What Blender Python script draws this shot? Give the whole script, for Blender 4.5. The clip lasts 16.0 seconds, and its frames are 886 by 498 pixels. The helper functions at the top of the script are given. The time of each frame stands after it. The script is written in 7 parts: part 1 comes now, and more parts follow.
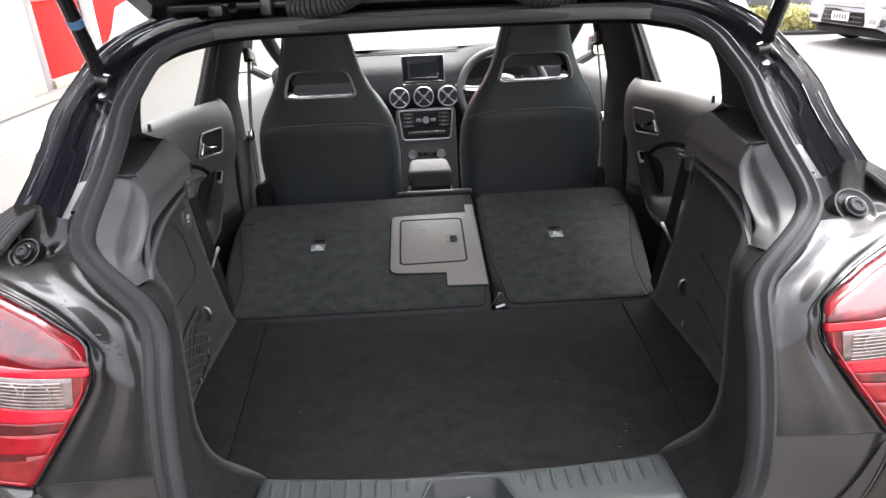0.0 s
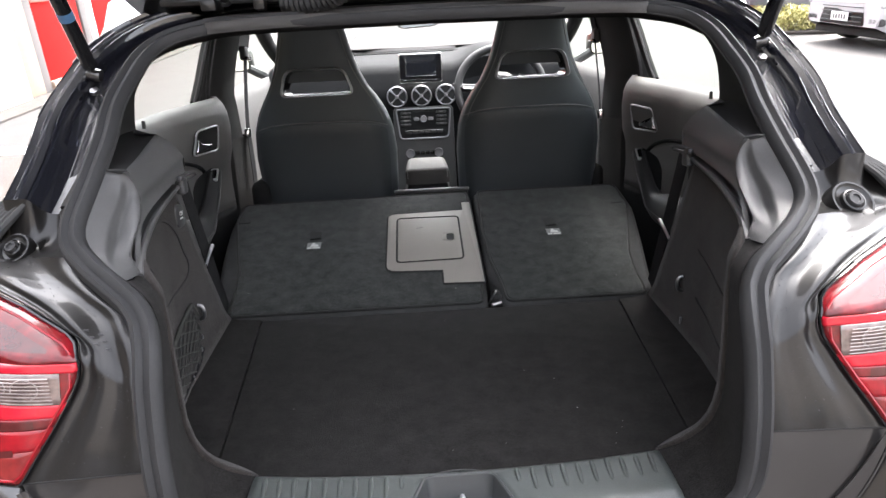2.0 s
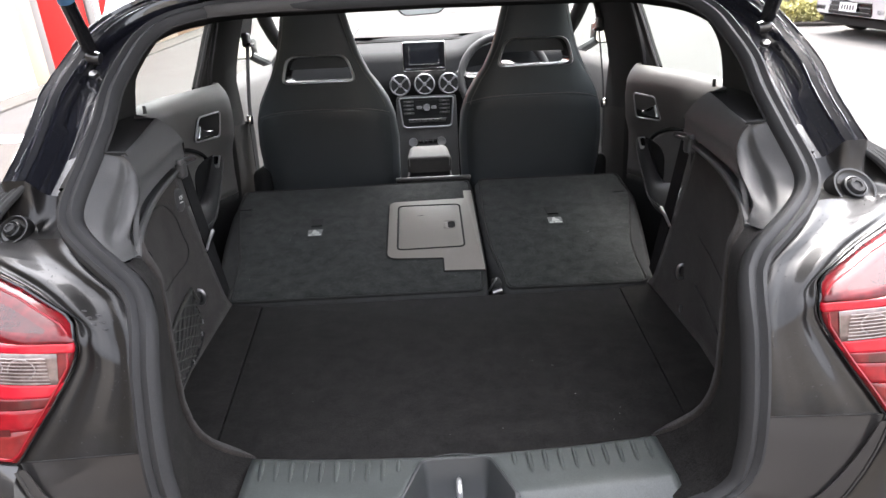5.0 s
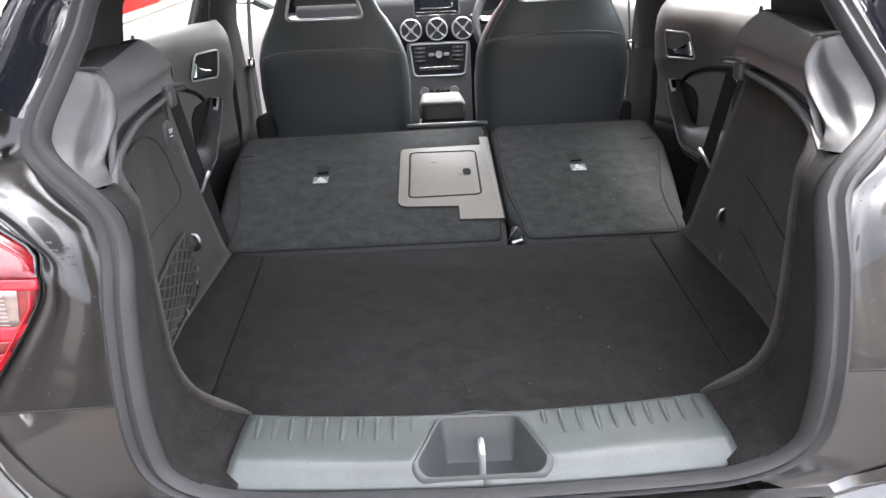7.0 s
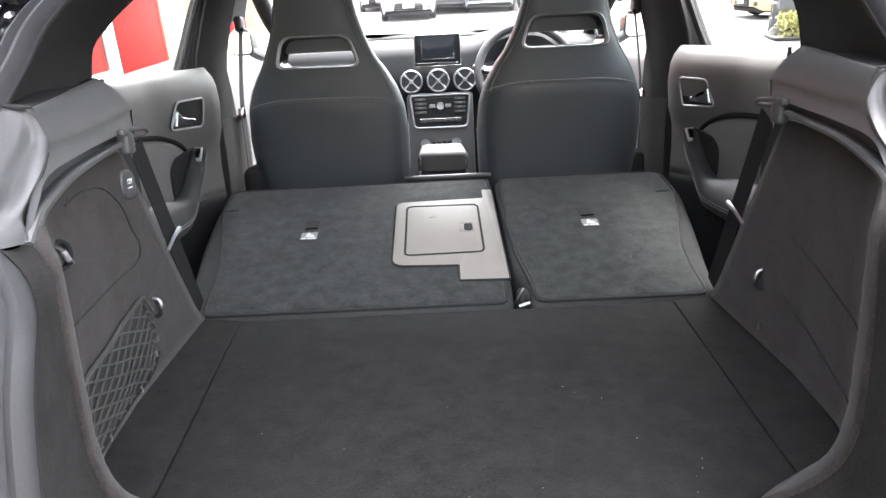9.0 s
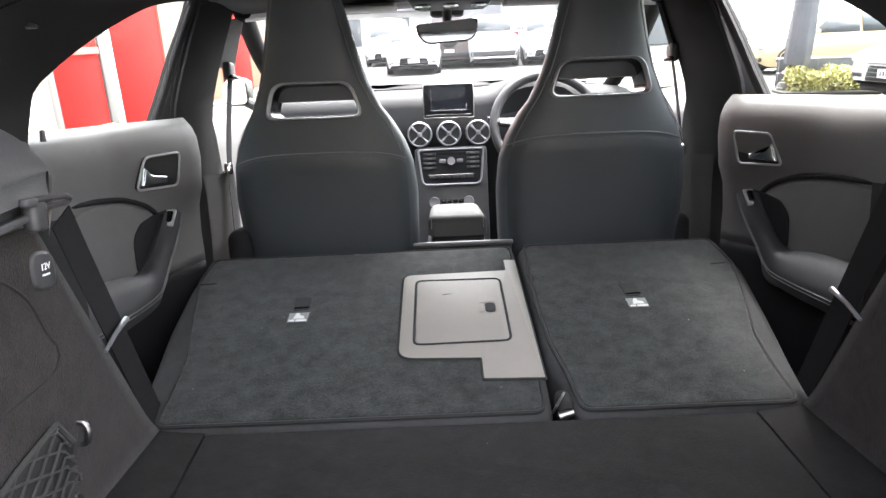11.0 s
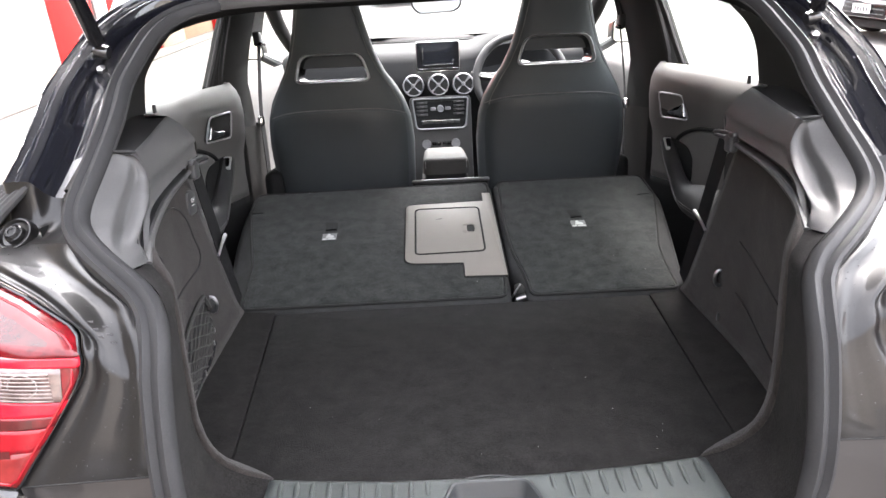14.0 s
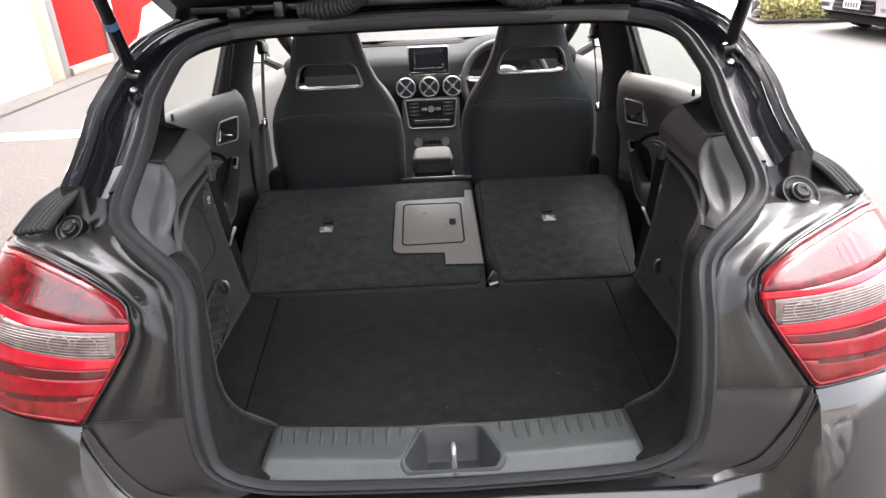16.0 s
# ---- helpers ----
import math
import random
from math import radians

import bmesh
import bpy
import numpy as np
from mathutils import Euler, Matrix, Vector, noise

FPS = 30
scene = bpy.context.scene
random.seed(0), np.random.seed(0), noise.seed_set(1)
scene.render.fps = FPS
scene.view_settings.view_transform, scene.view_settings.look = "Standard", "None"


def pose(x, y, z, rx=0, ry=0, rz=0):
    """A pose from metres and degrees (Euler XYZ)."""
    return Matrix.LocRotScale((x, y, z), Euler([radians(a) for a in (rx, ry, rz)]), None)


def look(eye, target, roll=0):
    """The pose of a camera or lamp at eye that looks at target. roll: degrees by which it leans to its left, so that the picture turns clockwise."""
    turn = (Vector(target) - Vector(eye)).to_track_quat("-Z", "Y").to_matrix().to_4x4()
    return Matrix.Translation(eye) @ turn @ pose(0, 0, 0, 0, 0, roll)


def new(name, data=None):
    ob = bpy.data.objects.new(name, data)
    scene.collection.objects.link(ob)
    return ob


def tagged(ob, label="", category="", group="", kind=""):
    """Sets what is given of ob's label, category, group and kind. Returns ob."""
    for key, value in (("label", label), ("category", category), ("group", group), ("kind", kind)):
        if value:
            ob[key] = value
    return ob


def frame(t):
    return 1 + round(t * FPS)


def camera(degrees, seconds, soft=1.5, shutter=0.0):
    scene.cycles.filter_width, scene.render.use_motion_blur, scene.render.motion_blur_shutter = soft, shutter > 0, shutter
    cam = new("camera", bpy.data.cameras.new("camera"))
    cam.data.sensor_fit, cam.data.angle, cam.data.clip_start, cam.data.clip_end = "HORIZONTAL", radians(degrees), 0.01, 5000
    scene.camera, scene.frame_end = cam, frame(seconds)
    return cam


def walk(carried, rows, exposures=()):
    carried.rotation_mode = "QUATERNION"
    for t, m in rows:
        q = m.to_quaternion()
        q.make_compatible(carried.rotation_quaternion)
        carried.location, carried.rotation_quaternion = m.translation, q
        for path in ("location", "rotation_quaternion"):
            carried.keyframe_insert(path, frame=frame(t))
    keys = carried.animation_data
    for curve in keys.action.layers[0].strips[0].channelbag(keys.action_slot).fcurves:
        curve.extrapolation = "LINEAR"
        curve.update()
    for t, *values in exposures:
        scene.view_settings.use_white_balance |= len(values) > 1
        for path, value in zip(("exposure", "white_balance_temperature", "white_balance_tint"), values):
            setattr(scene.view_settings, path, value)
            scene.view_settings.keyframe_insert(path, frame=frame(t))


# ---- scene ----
# The car stands nose-down to its boot floor: its own frame is tipped and scaled into the world by TIP and SIZE.
SIZE = 1.06
TIP = Matrix.Translation((0, 0, -0.02)) @ Matrix.Rotation(radians(-8), 4, "X")
CAR = TIP @ Matrix.Scale(SIZE, 4)
cam = camera(68.2, 16.0)
PATH = [
    (0, (-0.038, -0.861, 1.287), (0.013, 1.062, 0.74), -2.8),
    (0.5, (-0.051, -0.862, 1.276), (0.033, 1.061, 0.735), -2.7),
    (1, (-0.018, -0.861, 1.275), (0.047, 1.063, 0.733), -2.9),
    (1.5, (-0.005, -0.864, 1.279), (0.039, 1.06, 0.734), -2.9),
    (2, (-0.029, -0.854, 1.274), (0.022, 1.07, 0.731), -2.9),
    (2.5, (-0.034, -0.858, 1.277), (0.03, 1.062, 0.721), -2.9),
    (3, (-0.025, -0.858, 1.277), (0.032, 1.062, 0.721), -3.0),
    (5.3, (-0.019, -0.855, 1.262), (0.009, 1.061, 0.689), -2.5),
    (5.5, (-0.018, -0.846, 1.283), (0.001, 1.055, 0.66), -2.5),
    (6, (-0.036, -0.82, 1.272), (-0.018, 1.07, 0.617), -2.5),
    (6.5, (-0.04, -0.786, 1.227), (-0.036, 1.103, 0.569), -2.7),
    (7, (-0.036, -0.752, 1.184), (-0.031, 1.135, 0.521), -2.7),
    (7.5, (-0.023, -0.712, 1.154), (-0.028, 1.173, 0.486), -2.7),
    (8, (-0.011, -0.666, 1.138), (-0.017, 1.218, 0.467), -2.8),
    (8.5, (-0.007, -0.639, 1.153), (-0.01, 1.264, 0.538), -2.7),
    (9, (-0.022, -0.6, 1.152), (-0.023, 1.335, 0.647), -2.7),
    (11.3, (-0.058, -0.249, 1.143), (-0.061, 1.726, 0.827), -2.4),
    (11.5, (-0.077, -0.211, 1.122), (-0.07, 1.767, 0.831), -2.9),
    (12, (-0.083, -0.229, 1.126), (-0.072, 1.75, 0.841), -2.8),
    (12.5, (-0.081, -0.342, 1.158), (-0.066, 1.631, 0.832), -2.8),
    (13, (-0.069, -0.472, 1.199), (-0.054, 1.484, 0.783), -2.9),
    (13.5, (-0.067, -0.645, 1.228), (-0.053, 1.284, 0.7), -2.9),
    (14, (-0.055, -0.788, 1.247), (-0.036, 1.133, 0.692), -2.8),
    (14.5, (-0.034, -0.869, 1.262), (-0.014, 1.049, 0.695), -2.8),
    (15, (-0.013, -0.92, 1.273), (0.002, 0.996, 0.699), -2.8),
    (15.5, (-0.002, -0.969, 1.284), (0.011, 0.946, 0.707), -2.8),
    (16, (-0.007, -0.997, 1.307), (0.008, 0.916, 0.725), -2.7),
]
EXPOSURES = [(0, 3.85, 6450, 13), (5, 3.72, 6450, 13), (6, 3.95, 6500, 13), (7, 4.55, 6450, 13), (8, 4.82, 6450, 13), (9, 4.92, 6400, 13), (11.5, 4.58, 6500, 13),
             (12.2, 4.58, 6700, 15), (13, 4.62, 6700, 15), (14, 4.5, 6550, 14), (14.5, 4.02, 6550, 14), (16, 3.57, 6600, 14)]
walk(cam, [(t, TIP @ look(Vector(eye) * SIZE, Vector(target) * SIZE, roll)) for t, eye, target, roll in PATH], EXPOSURES)

# ---------------------------------------------------------------- light
world = bpy.data.worlds.new("world")
scene.world = world
world.use_nodes = True
wn = world.node_tree
sky = wn.nodes.new("ShaderNodeTexSky")
sky.sky_type, sky.sun_disc = "NISHITA", False
SUN_UP, SUN_TURN = 58.0, 20.0
sky.sun_elevation, sky.sun_rotation = radians(SUN_UP), radians(SUN_TURN)
sky.air_density, sky.dust_density = 1.0, 6.0
wn.nodes["Background"].inputs["Strength"].default_value = 0.15
haze = wn.nodes.new("ShaderNodeHueSaturation")     # a bright white overcast
haze.inputs["Saturation"].default_value = 0.25
wn.links.new(sky.outputs["Color"], haze.inputs["Color"])
wn.links.new(haze.outputs["Color"], wn.nodes["Background"].inputs["Color"])
sun = new("sun", bpy.data.lights.new("sun", "SUN"))
sun.data.energy, sun.data.angle, sun.data.color = 0.55, radians(24), (1.0, 0.95, 0.88)
# the sky's turn is counted clockwise from +y
sa, se = radians(SUN_TURN), radians(SUN_UP)
sun.matrix_world = look((0, 0, 20), (-20 * math.sin(sa) * math.cos(se), -20 * math.cos(sa) * math.cos(se), 20 - 20 * math.sin(se)))


# ---------------------------------------------------------------- materials
def material(name, color, rough=0.5, metal=0.0, vary=0.15, big=3.0, fine=300.0, bump=0.1, depth=0.0006, coat=0.0,
             spec=0.5, fleck=None, sheen=0.0, stretch=None):
    m = bpy.data.materials.new(name)
    m.use_nodes = True
    nt = m.node_tree
    b = nt.nodes["Principled BSDF"]
    b.inputs["Roughness"].default_value, b.inputs["Metallic"].default_value = rough, metal
    b.inputs["Coat Weight"].default_value, b.inputs["Coat Roughness"].default_value = coat, 0.04
    b.inputs["Specular IOR Level"].default_value = spec
    b.inputs["Sheen Weight"].default_value = sheen
    tc = nt.nodes.new("ShaderNodeTexCoord")
    vec = tc.outputs["Object"]
    if stretch:
        mp = nt.nodes.new("ShaderNodeMapping")
        mp.inputs["Scale"].default_value = stretch
        nt.links.new(vec, mp.inputs["Vector"])
        vec = mp.outputs["Vector"]
    n1, n2 = nt.nodes.new("ShaderNodeTexNoise"), nt.nodes.new("ShaderNodeTexNoise")
    n1.inputs["Scale"].default_value, n2.inputs["Scale"].default_value = big, fine
    n1.inputs["Detail"].default_value, n2.inputs["Detail"].default_value = 5, 3
    for n in (n1, n2):
        nt.links.new(vec, n.inputs["Vector"])
    mix = nt.nodes.new("ShaderNodeMath")
    mix.operation, mix.inputs[2].default_value = "MULTIPLY_ADD", 0.0
    n1.inputs["Roughness"].default_value = 0.62
    nt.links.new(n1.outputs["Fac"], mix.inputs[0])
    mix.inputs[1].default_value = 1.0
    nt.links.new(n2.outputs["Fac"], mix.inputs[2])
    ramp = nt.nodes.new("ShaderNodeMapRange")
    ramp.inputs["From Min"].default_value, ramp.inputs["From Max"].default_value = 0.6, 1.4
    ramp.inputs["To Min"].default_value, ramp.inputs["To Max"].default_value = 1 - vary, 1 + vary
    nt.links.new(mix.outputs[0], ramp.inputs["Value"])
    hsv = nt.nodes.new("ShaderNodeHueSaturation")
    hsv.inputs["Color"].default_value = (*color, 1)
    nt.links.new(ramp.outputs["Result"], hsv.inputs["Value"])
    out = hsv.outputs["Color"]
    if fleck:
        vo = nt.nodes.new("ShaderNodeTexVoronoi")
        vo.inputs["Scale"].default_value = fleck[0]
        nt.links.new(vec, vo.inputs["Vector"])
        lt = nt.nodes.new("ShaderNodeMath")
        lt.operation, lt.inputs[1].default_value = "LESS_THAN", fleck[1]
        nt.links.new(vo.outputs["Distance"], lt.inputs[0])
        mx = nt.nodes.new("ShaderNodeMix")
        mx.data_type = "RGBA"
        nt.links.new(lt.outputs[0], mx.inputs["Factor"])
        nt.links.new(out, mx.inputs[6])
        mx.inputs[7].default_value = (*fleck[2], 1)
        out = mx.outputs[2]
    nt.links.new(out, b.inputs["Base Color"])
    rr = nt.nodes.new("ShaderNodeMapRange")
    rr.inputs["To Min"].default_value, rr.inputs["To Max"].default_value = max(0.02, rough - 0.07), min(1, rough + 0.07)
    nt.links.new(n1.outputs["Fac"], rr.inputs["Value"])
    nt.links.new(rr.outputs["Result"], b.inputs["Roughness"])
    if bump:
        bp = nt.nodes.new("ShaderNodeBump")
        bp.inputs["Strength"].default_value, bp.inputs["Distance"].default_value = bump, depth
        nt.links.new(n2.outputs["Fac"], bp.inputs["Height"])
        nt.links.new(bp.outputs["Normal"], b.inputs["Normal"])
    return m


def glass(name, tint, gloss=1.0):
    m = bpy.data.materials.new(name)
    m.use_nodes = True
    nt = m.node_tree
    nt.nodes.remove(nt.nodes["Principled BSDF"])
    tr, gl, mx, fr = (nt.nodes.new("ShaderNode" + k) for k in ("BsdfTransparent", "BsdfGlossy", "MixShader", "LayerWeight"))
    tr.inputs["Color"].default_value = (*tint, 1)
    gl.inputs["Roughness"].default_value = 0.01
    pw, sc_ = nt.nodes.new("ShaderNodeMath"), nt.nodes.new("ShaderNodeMath")
    fr.inputs["Blend"].default_value = 0.5
    pw.operation, pw.inputs[1].default_value = "POWER", 4.0
    sc_.operation, sc_.inputs[1].default_value, sc_.inputs[2].default_value = "MULTIPLY_ADD", 0.8 * gloss, 0.04 * gloss
    nt.links.new(fr.outputs["Facing"], pw.inputs[0])
    nt.links.new(pw.outputs[0], sc_.inputs[0])
    nt.links.new(sc_.outputs[0], mx.inputs["Fac"])
    nt.links.new(tr.outputs[0], mx.inputs[1])
    nt.links.new(gl.outputs[0], mx.inputs[2])
    nt.links.new(mx.outputs[0], nt.nodes["Material Output"].inputs["Surface"])
    return m


def pile(name, color, vary, nap, depth, sheen=0.06):
    """Short carpet pile: brushed patches, tufts and fibre grain."""
    m = material(name, color, 0.95, vary=vary, big=nap, fine=420, bump=0.9, depth=depth, spec=0.1, sheen=sheen)
    nt = m.node_tree
    b = nt.nodes["Principled BSDF"]
    tc = nt.nodes.new("ShaderNodeTexCoord")
    tufts = nt.nodes.new("ShaderNodeTexNoise")
    tufts.inputs["Scale"].default_value, tufts.inputs["Detail"].default_value, tufts.inputs["Roughness"].default_value = 170, 6, 0.75
    nt.links.new(tc.outputs["Object"], tufts.inputs["Vector"])
    rng = nt.nodes.new("ShaderNodeMapRange")
    rng.inputs["From Min"].default_value, rng.inputs["From Max"].default_value = 0.3, 0.7
    rng.inputs["To Min"].default_value, rng.inputs["To Max"].default_value = 0.72, 1.28
    nt.links.new(tufts.outputs["Fac"], rng.inputs["Value"])
    hsv = nt.nodes.new("ShaderNodeHueSaturation")
    old = b.inputs["Base Color"].links[0].from_socket
    nt.links.new(old, hsv.inputs["Color"])
    nt.links.new(rng.outputs["Result"], hsv.inputs["Value"])
    nt.links.new(hsv.outputs["Color"], b.inputs["Base Color"])
    return m


CARPET = pile("boot carpet", (0.0110, 0.0102, 0.0098), 0.85, 26, 0.0013, 0.02)
SIDEFELT = pile("side panel felt", (0.0190, 0.0163, 0.0150), 0.7, 24, 0.0012, 0.08)
FELT = pile("seat back felt", (0.0262, 0.0280, 0.0274), 0.85, 30, 0.0013, 0.08)
SEATCLOTH = material("matte dark seat cloth", (0.034, 0.0345, 0.0345), 0.92, vary=0.3, big=25, fine=600, bump=0.6, depth=0.0008, spec=0.15)
LEATHER = material("black leather", (0.0492, 0.0574, 0.0623), 0.46, vary=0.2, big=5, fine=700, bump=0.25, depth=0.0004, spec=0.5)
SHELLBACK = material("seat back fabric", (0.0273, 0.0326, 0.0356), 0.50, vary=0.25, big=4, fine=900, bump=0.3, depth=0.0004, spec=0.5)
PLASTIC = material("black grained plastic", (0.036, 0.036, 0.037), 0.5, vary=0.15, big=4, fine=900, bump=0.25, depth=0.0004)
DASHSKIN = material("soft black dash skin", (0.0140, 0.0144, 0.0151), 0.85, vary=0.15, big=4, fine=900, bump=0.3, depth=0.0004, spec=0.1)
TRIM = material("charcoal satin trim", (0.052, 0.0515, 0.0515), 0.50, vary=0.2, big=4, fine=520, bump=0.5, depth=0.0007, spec=0.5)
PILLAR = material("dark pillar trim", (0.0305, 0.0300, 0.0300), 0.92, vary=0.12, big=4, fine=900, bump=0.2, depth=0.0004, spec=0.05)
PILLARLOW = material("grey lower pillar cloth", (0.0330, 0.0318, 0.0306), 0.85, vary=0.2, big=6, fine=500, bump=0.4, depth=0.0006, spec=0.15)
ROOFCLOTH = material("dark headliner cloth", (0.055, 0.053, 0.052), 0.95, vary=0.2, big=4, fine=900, bump=0.5, depth=0.0006, sheen=0.2)
VISOR = material("grey visor cloth", (0.70, 0.69, 0.68), 0.8, vary=0.1, big=8, fine=600, bump=0.2)
DOORCARD = material("grey door card", (0.1037, 0.1011, 0.0986), 0.6, vary=0.12, big=5, fine=900, bump=0.3, depth=0.0005, spec=0.3)
DOORSOFT = material("grey door leather", (0.086, 0.083, 0.081), 0.75, vary=0.16, big=14, fine=620, bump=0.5, depth=0.0006)
SILL = material("grey sill plastic", (0.046, 0.0515, 0.0495), 0.46, vary=0.32, big=22, fine=500, bump=0.35, depth=0.0006)
POCKET = material("grey pocket plastic", (0.0255, 0.0277, 0.0285), 0.5, vary=0.15, big=10, fine=700, bump=0.25, depth=0.0004)
HATCH = material("taupe satin plastic", (0.2150, 0.1976, 0.1774), 0.62, vary=0.1, big=7, fine=800, bump=0.15, depth=0.0003, spec=0.4)
RUBBER = material("black rubber", (0.025, 0.025, 0.026), 0.6, vary=0.2, big=8, fine=500, bump=0.2, depth=0.0004, spec=0.22)
PAINT = material("black gloss paint", (0.016, 0.015, 0.015), 0.3, metal=0.0, vary=0.15, big=3, fine=1500, bump=0.02, coat=1.0, spec=0.5)
BAREPAINT = material("satin black inner paint", (0.0095, 0.009, 0.0088), 0.32, vary=0.25, big=9, fine=350, bump=0.05, depth=0.0003, coat=0.26, spec=0.22)
WETPAINT = material("rain streaked black paint", (0.006, 0.0065, 0.010), 0.16, vary=0.15, big=3, fine=26, bump=0.5, depth=0.004, coat=0.9, spec=0.25, stretch=(9, 0.16, 0.16))
BEAD = material("rain bead", (0.045, 0.047, 0.052), 0.05, vary=0.1, bump=0.0, coat=0.6)
CHROME = material("satin chrome", (0.75, 0.75, 0.75), 0.16, metal=1.0, vary=0.05, big=8, fine=300, bump=0.02)
BRIGHT = material("polished chrome", (0.85, 0.85, 0.85), 0.07, metal=1.0, vary=0.04, big=8, fine=300, bump=0.0)
RINGSILVER = material("pale silver plastic", (0.36, 0.36, 0.37), 0.34, metal=0.25, vary=0.06, big=8, fine=500, bump=0.03)
DULLSILVER = material("dull silver plastic", (0.24, 0.24, 0.25), 0.35, metal=0.5, vary=0.08, big=8, fine=500, bump=0.03)
SATIN = material("satin silver plastic", (0.60, 0.60, 0.60), 0.38, metal=0.75, vary=0.06, big=8, fine=500, bump=0.03)
GLOSSBLACK = material("gloss black plastic", (0.008, 0.008, 0.009), 0.12, vary=0.1, big=5, fine=400, bump=0.0)
STRAP = material("black webbing", (0.011, 0.011, 0.012), 0.85, spec=0.15, vary=0.2, big=40, fine=1500, bump=0.5, depth=0.0005)
GREYSTRAP = material("grey webbing", (0.25, 0.25, 0.25), 0.8, vary=0.15, big=40, fine=1500, bump=0.5, depth=0.0005)
THREAD = material("grey stitching", (0.13, 0.13, 0.13), 0.7, vary=0.2, big=60, fine=900, bump=0.3)
STITCH = material("pale stitching", (0.5, 0.5, 0.5), 0.7, vary=0.2, big=60, fine=900, bump=0.3)
NETCORD = material("net cord", (0.029, 0.028, 0.026), 0.8, vary=0.2, big=40, fine=900, bump=0.3)
PAPER = material("white sticker", (0.75, 0.75, 0.74), 0.5, vary=0.06, big=30, fine=300, bump=0.0)
FILMTAG = material("grey film sticker", (0.16, 0.16, 0.16), 0.4, vary=0.15, big=60, fine=300, bump=0.0)
PALEPRINT = material("pale print", (0.55, 0.55, 0.54), 0.5, vary=0.1, big=60, fine=300, bump=0.0)
STEEL = material("dull spring steel", (0.22, 0.22, 0.225), 0.34, metal=1.0, vary=0.3, big=60, fine=200, bump=0.3, depth=0.001)
INKGREY = material("grey print", (0.055, 0.055, 0.058), 0.5, vary=0.1, big=30, fine=300, bump=0.0)
# near-black for dark parts and joints; in hollows it is painted-in shade
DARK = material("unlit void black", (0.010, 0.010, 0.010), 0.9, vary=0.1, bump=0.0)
LENSRED = material("red lamp lens", (0.21, 0.004, 0.009), 0.2, vary=0.45, big=30, fine=45, bump=0.03, coat=0.2, spec=0.3)
LENSDEEP = material("deep red lamp lens", (0.105, 0.0035, 0.006), 0.2, vary=0.7, big=30, fine=45, bump=0.03, coat=0.2, spec=0.3)
LENSDARK = material("smoky dark red lens", (0.055, 0.006, 0.007), 0.18, vary=0.5, big=30, fine=45, bump=0.03, coat=0.4, spec=0.3)
LENSGLOW = material("bright red reflector", (0.40, 0.008, 0.020), 0.2, vary=0.25, big=30, fine=45, bump=0.03, coat=0.2, spec=0.3)
LENSPINK = material("smoky amber red lens", (0.15, 0.013, 0.013), 0.2, vary=0.55, big=30, fine=45, bump=0.03, coat=0.2, spec=0.3)
LENSRIB = material("smoky lens rib", (0.22, 0.18, 0.17), 0.15, vary=0.3, big=40, fine=90, bump=0.1, coat=0.4)
LENSCLEAR = material("clear ribbed lens", (0.115, 0.080, 0.072), 0.14, vary=0.5, big=40, fine=90, bump=0.1, coat=0.5)
ARMLEATHER = material("dark armrest leather", (0.022, 0.022, 0.023), 0.58, vary=0.12, big=5, fine=420, bump=0.3, depth=0.0006, spec=0.4)
GREYLEATHER = material("dark grey armrest leather", (0.0315, 0.0308, 0.0301), 0.72, spec=0.2, vary=0.15, big=8, fine=420, bump=0.3, depth=0.0006)
BLUETAPE = material("blue mark", (0.05, 0.12, 0.22), 0.5, vary=0.1, bump=0.0)
SCREEN = material("dark display glass", (0.012, 0.013, 0.016), 0.08, vary=0.05, bump=0.0)
WINDOW = glass("tinted window glass", (0.66, 0.71, 0.68), 0.08)
DARKWALL = material("taupe wall sheet", (0.20, 0.175, 0.14), 0.8, vary=0.15, big=0.6, fine=20, bump=0.1)
SCREENGLASS = glass("windscreen glass", (0.93, 0.96, 0.95))
ASPHALT = material("pale worn asphalt", (0.028, 0.0255, 0.024), 0.9, vary=0.35, big=0.5, fine=50, bump=0.8, depth=0.006, fleck=(45, 0.2, (0.052, 0.047, 0.043)))
CONCRETE = material("exposed aggregate concrete", (0.033, 0.028, 0.0245), 0.9, vary=0.35, big=1.2, fine=60, bump=0.8, depth=0.005, fleck=(50, 0.24, (0.066, 0.055, 0.045)))
DARKPAVE = material("dark stone paving", (0.020, 0.0175, 0.017), 0.75, vary=0.2, big=2, fine=60, bump=0.3, depth=0.002)
KERBWHITE = material("white painted kerb", (0.72, 0.70, 0.68), 0.7, vary=0.12, big=3, fine=60, bump=0.3, depth=0.002)
REDPANEL = material("red cladding", (0.40, 0.016, 0.014), 0.7, vary=0.08, big=1.5, fine=40, bump=0.02, spec=0.06)
WHITEPANEL = material("white cladding", (0.78, 0.78, 0.76), 0.4, vary=0.05, big=1.0, fine=40, bump=0.05)
CREAM = material("cream cladding", (0.30, 0.225, 0.17), 0.6, vary=0.12, big=2, fine=40, bump=0.1)
TIMBER = material("brown timber cladding", (0.22, 0.13, 0.08), 0.65, vary=0.3, big=3, fine=40, bump=0.3, depth=0.002, stretch=(8, 8, 0.6))
PINKBAND = material("faded pink band", (0.50, 0.13, 0.11), 0.7, vary=0.1, big=3, fine=60, bump=0.02, spec=0.1)
POSTGREY = material("grey steel post", (0.16, 0.15, 0.145), 0.55, metal=0.2, vary=0.1, big=3, fine=80, bump=0.05)
